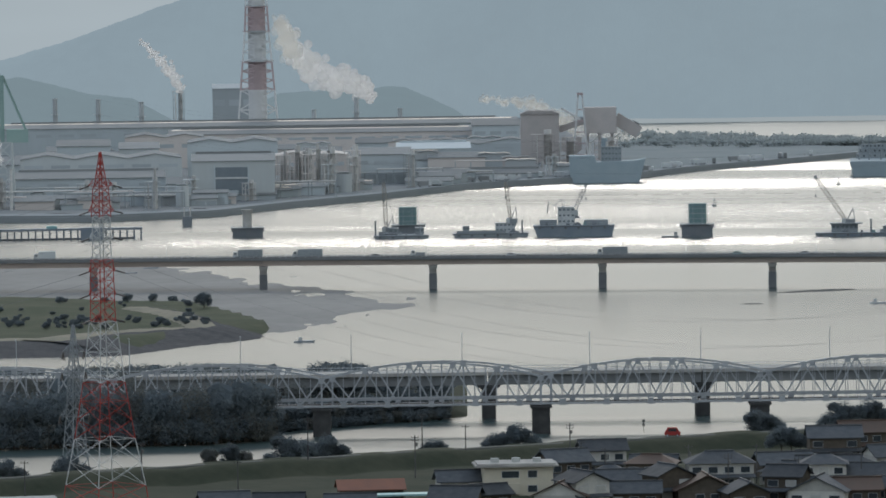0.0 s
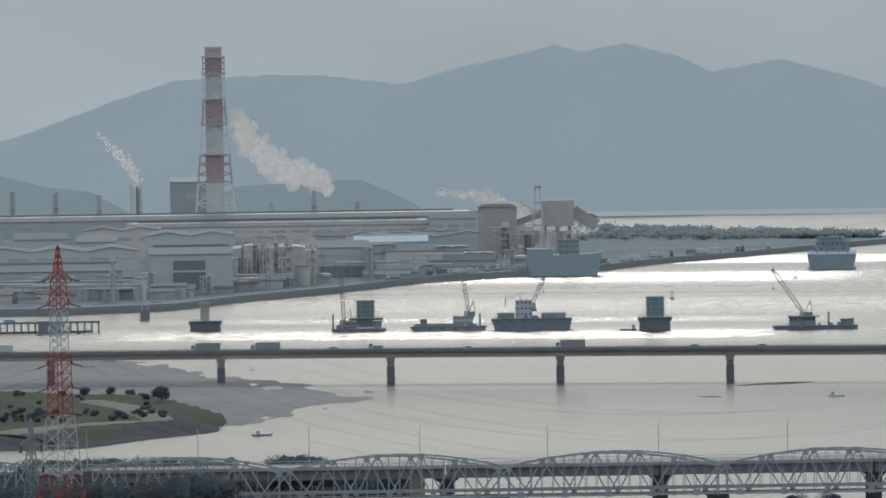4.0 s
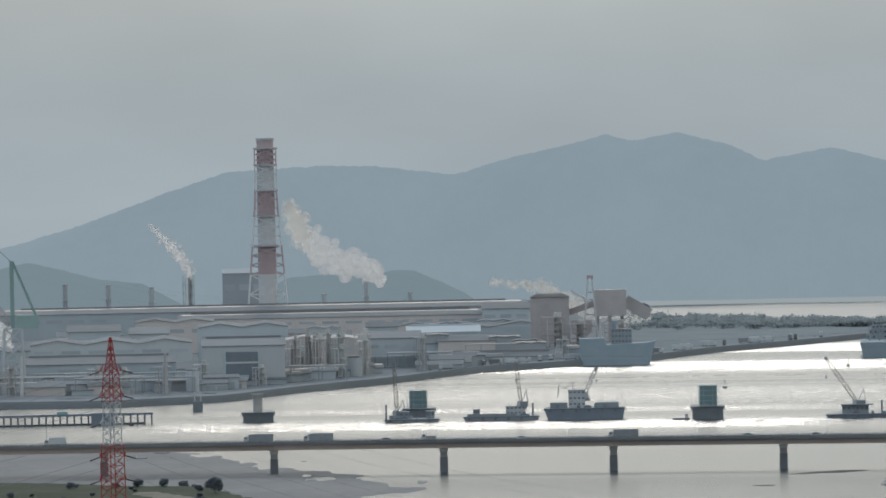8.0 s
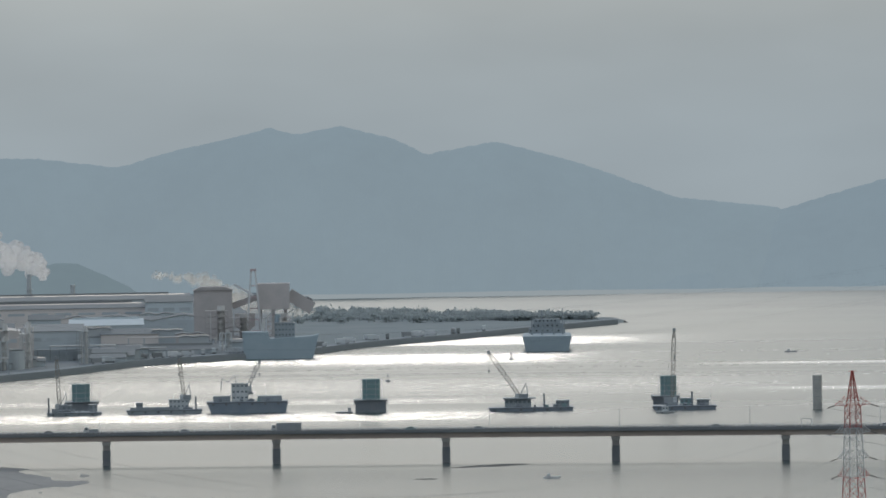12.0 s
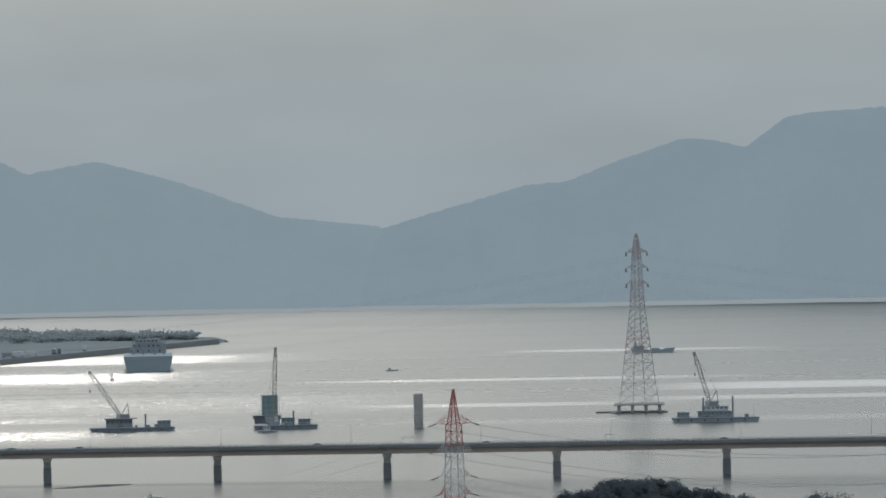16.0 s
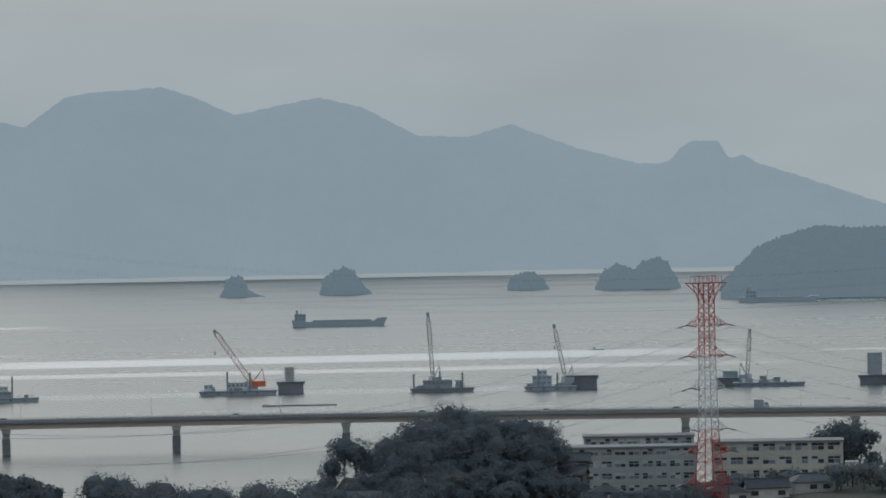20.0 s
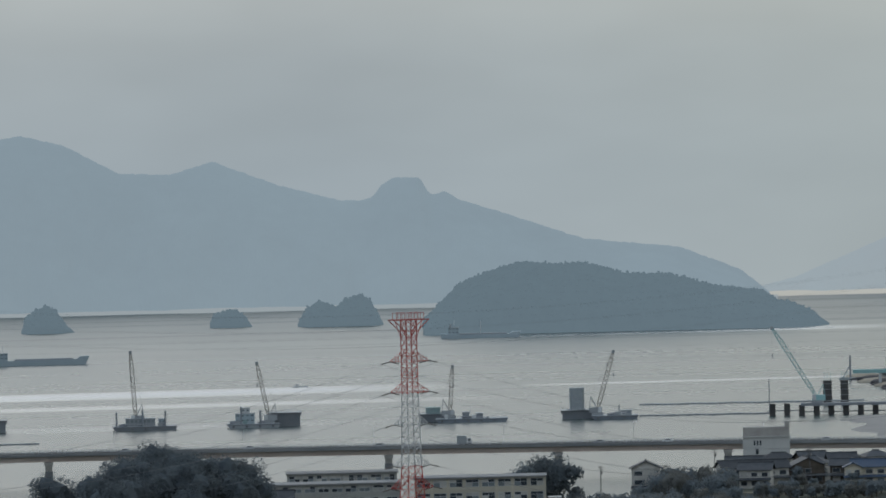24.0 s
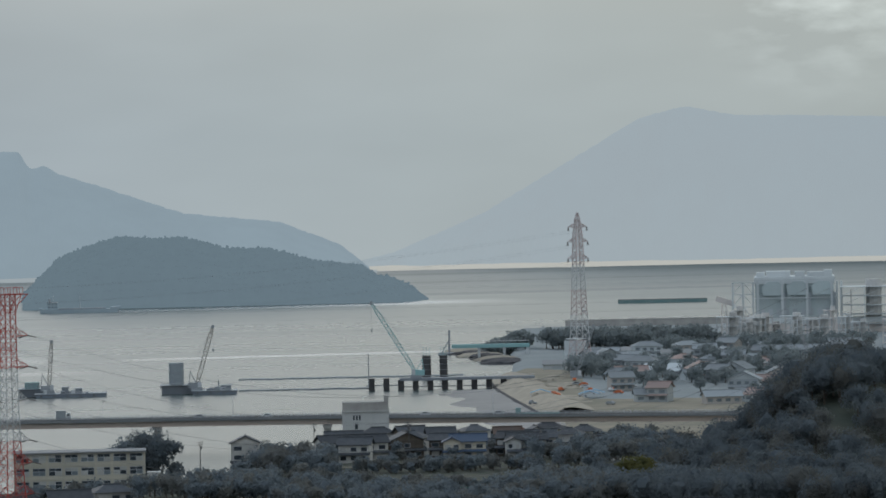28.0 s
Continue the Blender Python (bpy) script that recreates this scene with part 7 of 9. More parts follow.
def plume(label, d, path, n, seed, material="steam"):
    """Billows strung along a path of (bearing, sight height, radius), many soft overlapping puffs in one body."""
    rng = random.Random(seed)
    bm = bmesh.new()
    c = path[0]
    org = at(c[0], d, height_of(c[1], d))
    for k in range(n):
        f = (k + rng.random()) / n * (len(path) - 1)
        i = min(int(f), len(path) - 2)
        a, b, g = path[i], path[i + 1], f - i
        u, v, r = (a[j] + (b[j] - a[j]) * g for j in range(3))
        pos = at(u, d, height_of(v, d)) - org + Vector((rng.gauss(0, 0.45), rng.gauss(0, 0.45), rng.gauss(0, 0.45))) * r
        rr = r * rng.uniform(0.30, 0.62)
        g2 = bmesh.ops.create_icosphere(bm, subdivisions=3 if rr > 4 else 2, radius=rr, matrix=Matrix.Translation(pos))
        for vtx in g2["verts"]:
            q = vtx.co
            vtx.co = pos + (q - pos) * (1 + 0.30 * noise.noise(q * (1.3 / r) + Vector((seed, 0, 0))) + 0.06 * noise.noise(q * (3.0 / r)))
    ob = solo("steam_plume", bm, M[material], Matrix.Translation(org), label, "steam", kind="stuff", smooth=True)
    ob.visible_shadow = False


plume("thick white steam cloud drifting from the works past the chimney", 4200, ((-2004, -200, 2.0), (-2006, -186, 5.0), (-2018, -172, 7.0), (-2046, -164, 8.0), (-2078, -156, 9.0), (-2108, -142, 9.0), (-2130, -120, 9.0), (-2146, -92, 7.5)), 300, 3)
plume("thinning head of the white steam cloud", 4190, ((-2136, -118, 7.0), (-2148, -92, 8.5), (-2156, -68, 6.5), (-2166, -50, 4.0)), 90, 13, "steam_thin")
plume("slanting white steam from a cooling frame", 4140, ((-2340, -178, 2.2), (-2344, -162, 3.6), (-2358, -140, 4.4), (-2376, -120, 3.8), (-2396, -100, 2.6), (-2412, -84, 1.4)), 130, 4)
plume("drifting yellowish steam over the ore plant", 3640, ((-1642, -258, 4.0), (-1660, -240, 5.0), (-1690, -222, 5.5), (-1720, -208, 5.0), (-1760, -204, 4.0), (-1810, -196, 3.0)), 120, 6, "steam_thin")
plume("low steam drifting under the conveyors", 3660, ((-1530, -268, 2.5), (-1560, -266, 4.0), (-1600, -258, 5.0), (-1640, -255, 5.0)), 60, 7, "steam_thin")
plume("low white steam between works halls", 3400, ((-2846, -296, 5.0), (-2862, -276, 6.0), (-2872, -258, 4.0)), 90, 8)
plume("low white steam beside the quay crane", 3400, ((-2662, -304, 2.0), (-2672, -284, 5.0), (-2684, -264, 6.0), (-2698, -248, 4.5)), 120, 9)


# ---- houses, school and near shore ----
M["tile"] = mat("grey_glazed_roof_tiles", (0.052, 0.059, 0.069), (0.08, 0.087, 0.096), 2.0, 0.7, vary=0.3)
M["tile_brown"] = mat("brown_roof_tiles", (0.095, 0.066, 0.055), (0.08, 0.062, 0.054), 2.0, 0.6, vary=0.2)
M["tile_blue"] = mat("blue_roof_tiles", (0.055, 0.085, 0.135), (0.07, 0.095, 0.14), 2.0, 0.6, vary=0.1)
M["tile_orange"] = mat("orange_roof_sheet", (0.22, 0.10, 0.07), (0.18, 0.09, 0.07), 3.0, 0.7, vary=0.1)
# roofs and walls of the far shore, haze painted into their colours
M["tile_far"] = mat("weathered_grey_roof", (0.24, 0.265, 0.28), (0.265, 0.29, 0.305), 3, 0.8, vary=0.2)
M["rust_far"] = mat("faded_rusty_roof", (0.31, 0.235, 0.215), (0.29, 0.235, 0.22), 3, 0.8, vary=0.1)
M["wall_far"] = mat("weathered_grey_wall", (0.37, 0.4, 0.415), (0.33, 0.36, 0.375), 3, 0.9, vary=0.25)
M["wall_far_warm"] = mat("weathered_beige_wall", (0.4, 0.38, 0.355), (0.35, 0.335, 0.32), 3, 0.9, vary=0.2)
M["plaster"] = mat("white_plaster", (0.52, 0.51, 0.48), (0.38, 0.38, 0.37), 2.5, 0.9, vary=0.2)
M["cream"] = mat("cream_render", (0.56, 0.52, 0.43), (0.48, 0.45, 0.38), 3, 0.9, vary=0.1)
M["timber"] = mat("dark_timber_boarding", (0.075, 0.065, 0.055), (0.11, 0.095, 0.08), 1.5, 0.85, vary=0.2)
M["beige_wall"] = mat("beige_school_wall", (0.50, 0.47, 0.39), (0.44, 0.42, 0.36), 6, 0.9, vary=0.05)
M["grey_wall"] = mat("grey_school_wall", (0.38, 0.39, 0.37), (0.32, 0.33, 0.32), 6, 0.9, vary=0.05)
M["white_wall"] = mat("whitewashed_wall", (0.48, 0.49, 0.48), (0.40, 0.41, 0.41), 4, 0.9, vary=0.05)
M["curtain"] = mat("pale_curtain", (0.45, 0.45, 0.43), (0.38, 0.38, 0.37), 1, 0.9)
M["pole"] = mat("concrete_pole", (0.22, 0.22, 0.21), (0.17, 0.17, 0.165), 2, 0.9)
M["dark_pole"] = mat("dark_weathered_pole", (0.08, 0.08, 0.085), (0.12, 0.12, 0.12), 2, 0.9)
M["blue_tarp"] = mat("blue_tarpaulin", (0.12, 0.28, 0.42), (0.16, 0.32, 0.45), 2, 0.6)
M["lane"] = mat("worn_lane_asphalt", (0.085, 0.09, 0.085), (0.115, 0.118, 0.11), 5, 0.9)
M["net"] = mat("green_safety_net", (0.06, 0.24, 0.18), (0.08, 0.27, 0.21), 2, 0.9)
M["red_car"] = mat("red_car_paint", (0.34, 0.03, 0.025), (0.28, 0.03, 0.03), 3, 0.35)


def window(parent, x0, x1, z0, z1, y=-0.05, curtain=False, axis="y"):
    f = part("window", box(x0 - 0.08, x1 + 0.08, y - 0.05, y + 0.08, z0 - 0.08, z1 + 0.08), M["rail"], parent)
    part("pane", box(x0, x1, y - 0.075, y - 0.052, z0, z1), M["curtain" if curtain else "glass"], f)


def house(u, d, w, dp, storeys=2, kind="gable", wall="plaster", roof="tile", turn=0.0, z0=None, label="", rng=random, along="x", far=False):
    """A tiled Japanese house: walls, deep-eaved roof with a ridge, windows and a lower porch roof."""
    if z0 is None:
        z0 = float(ground_height(np.array(float(u)), np.array(float(d))))
    # far roofs take the fallback word; their pale tone is painted haze
    names = {"tile": "grey tiled", "tile_brown": "brown tiled", "tile_blue": "blue tiled", "tile_orange": "orange metal"}
    walls = {"plaster": "white plastered", "cream": "cream rendered", "timber": "dark boarded", "beige_wall": "beige"}
    t = thing("house", facing(u, d, z0, turn), label or f"{walls.get(wall, 'pale')} house with a {names.get(roof, 'weathered')} {kind} roof", "house", "houses of the town")
    h = 2.8 * storeys + 0.3
    body = part("wall", box(-w / 2, w / 2, 0, dp, -0.8, h), M[wall], t)
    o, rise = 0.75, dp * 0.24
    if kind == "hip":
        i = min(dp * 0.42, w * 0.42)
        bm = bmesh.new()
        e = [bm.verts.new(c) for c in ((-w / 2 - o, -o, h - 0.1), (w / 2 + o, -o, h - 0.1), (w / 2 + o, dp + o, h - 0.1), (-w / 2 - o, dp + o, h - 0.1))]
        r = [bm.verts.new(c) for c in ((-w / 2 + i, dp / 2, h + rise), (w / 2 - i, dp / 2, h + rise))]
        for f in ((e[0], e[1], r[1], r[0]), (e[2], e[3], r[0], r[1]), (e[1], e[2], r[1]), (e[3], e[0], r[0]), (e[3], e[2], e[1], e[0])):
            bm.faces.new(f)
        part("roof", bm, M[roof], t)
        part("ridge", box(-w / 2 + i, w / 2 - i, dp / 2 - 0.2, dp / 2 + 0.2, h + rise - 0.1, h + rise + 0.3), M[roof], t)
    elif along == "x":
        part("roof", slab([(-o, h - 0.25), (dp / 2, h + rise), (dp + o, h - 0.25), (dp + o, h - 0.02), (dp / 2, h + rise + 0.26), (-o, h - 0.02)], "x", -w / 2 - o, w / 2 + o), M[roof], t)
        part("gable", slab([(0.02, h), (dp - 0.02, h), (dp / 2, h + rise - 0.1)], "x", -w / 2 + 0.02, w / 2 - 0.02), M[wall], t)
        part("ridge", box(-w / 2 - o - 0.05, w / 2 + o + 0.05, dp / 2 - 0.2, dp / 2 + 0.2, h + rise + 0.1, h + rise + 0.55), M[roof], t)
    else:
        rise = w * 0.24
        part("roof", slab([(-w / 2 - o, h - 0.25), (0, h + rise), (w / 2 + o, h - 0.25), (w / 2 + o, h - 0.02), (0, h + rise + 0.26), (-w / 2 - o, h - 0.02)], "y", -o, dp + o), M[roof], t)
        part("gable", slab([(-w / 2 + 0.02, h), (w / 2 - 0.02, h), (0, h + rise - 0.1)], "y", 0.02, dp - 0.02), M[wall], t)
        part("ridge", box(-0.2, 0.2, -o - 0.05, dp + o + 0.05, h + rise + 0.1, h + rise + 0.5), M[roof], t)
    n = max(2, int(w / 3.2))
    for s in range(storeys):
        for k in range(n):
            a = -w / 2 + w * (k + 0.2) / n
            if far:
                part("window", box(a, a + w / n * 0.55, -0.05, 0.03, 2.8 * s + 0.9, 2.8 * s + 2.2), M["glass_far"], body)
            elif rng.random() < 0.85:
                window(body, a, a + w / n * 0.55, 2.8 * s + 0.9, 2.8 * s + 2.2, curtain=rng.random() < 0.4)
    if storeys > 1:
        part("porch_roof", slab([(-1.5, 2.55), (0.0, 3.15), (0.0, 3.35), (-1.5, 2.75)], "x", -w / 2 - 0.3, w / 2 + 0.3), M[roof], t)
    return t


# the town under the levee
house(-1392, 1262, 14.5, 9.5, 2, "hip", "plaster", "tile", 6)
house(-1848, 1255, 11, 8, 1, "gable", "plaster", "tile", 8)
house(-1870, 1215, 10, 8, 1, "gable", "timber", "tile", -12)
house(-1795, 1222, 8, 7, 1, "gable", "timber", "tile", 25)
house(-1598, 1300, 10, 8, 2, "gable", "plaster", "tile", 10)
house(-1560, 1248, 13, 9, 1, "gable", "plaster", "tile", 4)
house(-1515, 1290, 10, 8, 1, "gable", "timber", "tile", -8)
house(-1190, 1330, 12, 9, 2, "gable", "timber", "tile", 5)
house(-1128, 1345, 13, 9, 2, "gable", "timber", "tile_brown", 10)
house(-1200, 1280, 14, 9, 1, "gable", "plaster", "tile", 3)
house(-1275, 1290, 12, 9, 1, "gable", "timber", "tile", 14)
hr = random.Random(21)
for row, (dd, step) in enumerate(((1222, 62), (1262, 70), (1302, 76))):
    u = -1680 + row * 22
    while u < -1040:
        if row == 0 or (u > -1330 and row == 1) or (u > -1280 and row == 2) or (row == 1 and u < -1440 and u > -1690):
            house(u, dd + hr.uniform(-9, 9), hr.uniform(8, 13), hr.uniform(7, 9.5), hr.choice((1, 1, 2) if row < 2 else (1, 1)), hr.choice(("gable", "gable", "hip")), hr.choice(("plaster", "timber", "timber", "plaster")), hr.choice(("tile", "tile", "tile", "tile", "tile_brown")), hr.uniform(-25, 30), None, "", hr, hr.choice(("x", "x", "y")))
        u += step + hr.uniform(-8, 14)
for u, dd in ((-2050, 1200), (-2270, 1210), (-2180, 1205)):
    house(u, dd, 10, 8, 1, "gable", "timber", "tile", hr.uniform(-15, 15), None, "", hr)
# two-storey block with roof vents
t = thing("apartment_block", facing(-1756, 1250, 3.0, 4), "beige two-storey block with three white roof vents", "building")
b = part("wall", box(-7.2, 8.2, 0, 10, -0.8, 6.6), M["cream"], t)
part("roof_slab", box(-9.2, 9.4, -1.2, 11, 6.6, 7.0), M["concrete"], t)
part("parapet", box(-8.6, 8.8, -0.6, 10.4, 7.0, 7.35), M["concrete"], t)
for x in (-4.5, 0.2, 4.9):
    part("roof_vent", box(x - 0.9, x + 0.9, 3, 4.6, 7.36, 8.3), M["white_wall"], t)
for x0, x1, z0, z1 in ((-3.2, 0.6, 4.2, 5.6), (2.6, 4.6, 4.2, 5.7), (2.6, 4.6, 1.0, 2.4), (-6.6, -4.9, 1.0, 2.4)):
    window(b, x0, x1, z0, z1)
part("balcony", box(-3.0, 0.8, -1.0, -0.02, 0.6, 3.0), M["cream"], b)
# orange and teal roofs by the levee
t = thing("workshop", facing(-2010, 1232, 3.0, 5), "low workshop with an orange roof and a teal canopy", "building")
part("wall", box(-7, 7, 4, 12, -0.8, 3.2), M["timber"], t)
part("roof", slab([(3, 3.1), (8, 5.0), (13, 3.1), (13, 3.3), (8, 5.25), (3, 3.3)], "x", -7.6, 7.6), M["tile_orange"], t)
part("canopy", box(-7.5, 13.5, -2.5, 2.6, 2.2, 2.6), M["teal_light"], t, "flat teal metal canopy")
for x in (-7, 0, 7, 13):
    part("canopy_post", rod((x, -2.2, -0.8), (x, -2.2, 2.2), 0.08, None, 6), M["rail"], t)
t = thing("greenhouse", facing(-2640, 1240, 3.0, 5), "low white tunnel greenhouse", "greenhouse")
for k in range(3):
    part("tunnel", rod((-9, k * 4, 0.2), (9, k * 4, 0.2), 1.9, None, 16), M["curtain"], t)


def utility_pole(u, d, h=9.0, arms=1, label="slender utility pole with a crossarm", transformer=False, mt="dark_pole"):
    z0 = float(ground_height(np.array(float(u)), np.array(float(d))))
    t = thing("utility_pole", facing(u, d, z0), label, "pole", "utility poles")
    part("pole", rod((0, 0, -0.5), (0, 0, h), 0.16, 0.11, 8), M[mt], t)
    for k in range(arms):
        part("crossarm", box(-0.9, 0.9, -0.06, 0.06, h - 0.6 - 0.7 * k, h - 0.48 - 0.7 * k), M[mt], t)
        for x in (-0.8, 0, 0.8):
            part("insulator", rod((x, 0, h - 0.48 - 0.7 * k), (x, 0, h - 0.22 - 0.7 * k), 0.06, None, 6), M["insulator"], t)
    if transformer:
        part("transformer", rod((0.35, 0, h - 2.6), (0.35, 0, h - 1.7), 0.26, None, 10), M["pole"], t)
    return t


for u, dd, h, tr in ((-2627, 1272, 8, False), (-2420, 1292, 9, True), (-2125, 1318, 10, False), (-1935, 1300, 10, True), (-1922, 1345, 9, False), (-1845, 1340, 6, False), (-1660, 1330, 10, True), (-1640, 1290, 9, False), (-1598, 1270, 9, True), (-1450, 1275, 9, True), (-1380, 1240, 10, True), (-1330, 1275, 9, False), (-1255, 1240, 9, True), (-1145, 1262, 9, False), (-2250, 1250, 9, False)):
    utility_pole(u, dd, h, 1 + (h > 9), "slender utility pole among houses", tr)
t = thing("road_sign", facing(-1529, 1398, 5.6), "small round road sign on the levee", "sign")
part("post", rod((0, 0, -0.5), (0, 0, 2.6), 0.05, None, 6), M["dark_pole"], t)
for z in (2.4, 1.5):
    part("disc", rod((0, -0.06, z), (0, -0.12, z), 0.4, None, 14), M["dark_pole"], t)
# red van on the levee
t = thing("red_van", facing(-1478, 1372, 6.15, 0), "small red van parked on the levee", "car")
part("body", slab([(-1.9, 0.35), (1.9, 0.35), (1.95, 1.1), (1.6, 1.25), (1.15, 2.1), (-1.2, 2.15), (-1.75, 1.3), (-1.95, 1.0)], "y", -0.85, 0.85), M["red_car"], t)
for x in (-1.2, 1.2):
    w_ = part("wheel", rod((x, -0.88, 0.32), (x, 0.88, 0.32), 0.32, None, 12), M["wet"], t)
    part("rim", rod((x, -0.9, 0.32), (x, 0.9, 0.32), 0.17, None, 10), M["rail"], w_)
part("side_window", box(-1.0, 0.95, -0.875, -0.855, 1.3, 1.95), M["glass"], t)
part("roof_rack", box(-1.3, 1.2, -0.7, 0.7, 2.2, 2.3), M["red_car"], t)
for x in (-1.93, 1.9):
    part("lamp", box(x, x + 0.06, -0.7, -0.4, 0.8, 1.05), M["curtain"], t)

# levee road edge
us = np.arange(-2900, -900, 12.0)
verts = [at(u, levee_line(u) + y, 6.2 + h) for u in us for y, h in ((-1.7, -0.25), (-1.5, 0.06), (1.4, 0.06), (1.6, -0.25))]
faces = [(a * 4 + b, (a + 1) * 4 + b, (a + 1) * 4 + b + 1, a * 4 + b + 1) for a in range(len(us) - 1) for b in range(3)]
tagged(new("levee_road", mesh_of("levee_road", verts, faces, [M["lane"]])), "narrow pale road along the levee crest", "road", kind="structure")


# ---- the school ----
def school_wing(u0, u1, d, z0, v_top, floors, bays, wall, label, depth=12.0):
    w = (u1 - u0) * 1e-4 * d
    h = height_of(v_top, d) - z0
    t = thing("school_building", facing((u0 + u1) / 2, d, z0), label, "building", "school buildings")
    body = part("wall", box(-w / 2, w / 2, 0, depth, -2, h - 0.4), M[wall], t)
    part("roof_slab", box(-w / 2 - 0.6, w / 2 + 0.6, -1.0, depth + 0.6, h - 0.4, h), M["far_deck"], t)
    fh = h / floors
    bw = w / bays
    for k in range(bays + 1):
        x = -w / 2 + k * bw
        part("column", box(x - 0.28, x + 0.28, -0.45, -0.01, -2, h - 0.42), M[wall], t)
    for s in range(floors):
        part("spandrel", box(-w / 2, w / 2, -0.2, -0.012, s * fh - 0.35, s * fh + 0.55), M[wall], t)
        for k in range(bays):
            x = -w / 2 + (k + 0.5) * bw
            f = part("window", box(x - bw * 0.40, x + bw * 0.40, -0.10, 0.05, s * fh + 0.9, s * fh + fh - 0.75), M["rail"], t)
            n = 2
            for j in range(n):
                a = x - bw * 0.385 + j * bw * 0.77 / n
                part("pane", box(a + 0.05, a + bw * 0.77 / n - 0.05, -0.13, -0.104, s * fh + 1.0, s * fh + fh * 0.55), M["curtain" if random.random() < 0.2 else "glass_far" if random.random() < 0.6 else "glass"], f)
                part("pane", box(a + 0.05, a + bw * 0.77 / n - 0.05, -0.13, -0.104, s * fh + fh * 0.58, s * fh + fh - 0.85), M["curtain" if random.random() < 0.35 else "glass"], f)
    return t


school_wing(1152, 1381, 1625, 12.0, -546, 4, 8, "beige_wall", "beige concrete school wing with rows of windows")
school_wing(880, 1122, 1632, 12.0, -552, 4, 10, "grey_wall", "grey concrete school wing with rows of windows")
school_wing(926, 1118, 1660, 12.0, -533, 4, 8, "grey_wall", "grey school wing standing behind another")
t = thing("school_porch", facing(1398, 1640, 12.0), "small pale stair porch beside the school", "building")
part("wall", box(-2, 2, 0, 6, -1, 8), M["white_wall"], t)
part("landing", box(-2.5, 3.5, -1.5, -0.02, 5.0, 5.3), M["concrete"], t)
for u, dd in ((890, 1560), (960, 1575), (1250, 1560), (1330, 1570), (1180, 1555), (1060, 1545)):
    house(u, dd, hr.uniform(8, 12), 8, 1, hr.choice(("gable", "hip")), hr.choice(("plaster", "timber")), "tile", hr.uniform(-20, 20), None, "", hr)
house(535, 1500, 8, 7, 2, "gable", "timber", "tile", 5, None, "", hr)
house(905, 1600, 9, 7, 3, "gable", "timber", "tile", 0, None, "", hr)

# ---- the hillside town ----
house(1752, 1800, 10, 8, 2, "gable", "plaster", "tile", -8, None, "", hr)
house(1955, 1806, 11, 8, 2, "gable", "cream", "tile_blue", 0, None, "cream house with a blue tiled roof and white gable", hr)
house(1926, 1803, 5.5, 6, 2, "gable", "cream", "tile_blue", 0, None, "cream gable wing with a blue tiled roof", hr, "y")
house(2060, 1808, 12, 8, 2, "gable", "plaster", "tile", 6, None, "", hr)
house(2036, 1800, 4.5, 6, 2, "gable", "white_wall", "tile", 6, None, "white gabled wing with a grey tiled roof", hr, "y")
for k, dd in enumerate((1820, 1842, 1862)):
    u = 1725 + 11 * k
    while u < 2120 + 20 * k:
        house(u, dd + hr.uniform(-10, 10), hr.uniform(8, 12), hr.uniform(7, 9), hr.choice((1, 2, 2)), hr.choice(("gable", "gable", "hip")), hr.choice(("plaster", "plaster", "timber", "cream")), hr.choice(("tile", "tile", "tile", "tile", "tile", "tile_blue") if k > 2 else ("tile", "tile", "tile", "tile", "tile", "tile", "tile", "tile_brown")), hr.uniform(-22, 22), None, "", hr, hr.choice(("x", "x", "y")))
        u += hr.uniform(48, 66)
for k in range(12):
    u, dd = hr.uniform(2120, 2330), hr.uniform(1760, 1860)
    house(u, dd, hr.uniform(8, 11), 8, 1, hr.choice(("gable", "hip")), hr.choice(("plaster", "timber")), "tile", hr.uniform(-30, 30), None, "", hr)
house(1560, 1770, 9, 8, 3, "gable", "plaster", "tile", 0, None, "tall cream house with a grey gable roof", hr, "y")
t = thing("long_shed", facing(1655, 1760, 12.2), "low dark shed with an open front", "building")
part("wall", box(-9, 9, 1, 6, -0.5, 2.6), M["timber"], t)
part("roof", box(-9.6, 9.6, 0, 6.6, 2.6, 3.0), M["tile"], t)
for k in range(7):
    part("post", box(-9 + k * 3 - 0.1, -9 + k * 3 + 0.1, 0.2, 0.4, -0.5, 2.6), M["cream"], t)
# white block by the bridge
dW = 1890
t = thing("white_block", facing(1774, dW, 14.0), "whitewashed windowless block with a stair turret", "building")
wz = height_of(-470, dW) - 14.0
b = part("wall", box(-7.8, 7.8, 0, 10, -3, wz - 3.2), M["white_wall"], t)
part("upper_wall", box(-7.7, 7.7, 0.4, 9.8, wz - 3.2, wz), M["concrete"], t)
part("ledge", box(-8.1, 8.1, -0.4, 10.2, wz - 3.35, wz - 3.05), M["white_wall"], t)
part("turret", box(6.2, 7.8, 0.5, 3, wz, wz + 1.9), M["concrete"], t)
for x in (-4.2, -3.2, -2.2):
    part("slit_window", box(x, x + 0.55, -0.06, 0.04, wz - 6.0, wz - 4.4), M["glass"], b)
part("door", box(-3.6, -2.6, -0.06, 0.04, wz - 9.0, wz - 7.2), M["glass"], b)
for u, dd, h in ((1682, 1800, 13), (1850, 1810, 12), (1848, 1860, 10), (1480, 1690, 14), (2082, 1800, 11), (1600, 1650, 9), (640, 1480, 14), (560, 1480, 10), (410, 1485, 7), (425, 1490, 8), (1180, 1540, 9), (2395, 1560, 12), (2010, 1660, 9)):
    utility_pole(u, dd, h, 2, "utility pole standing above roofs", h > 10)


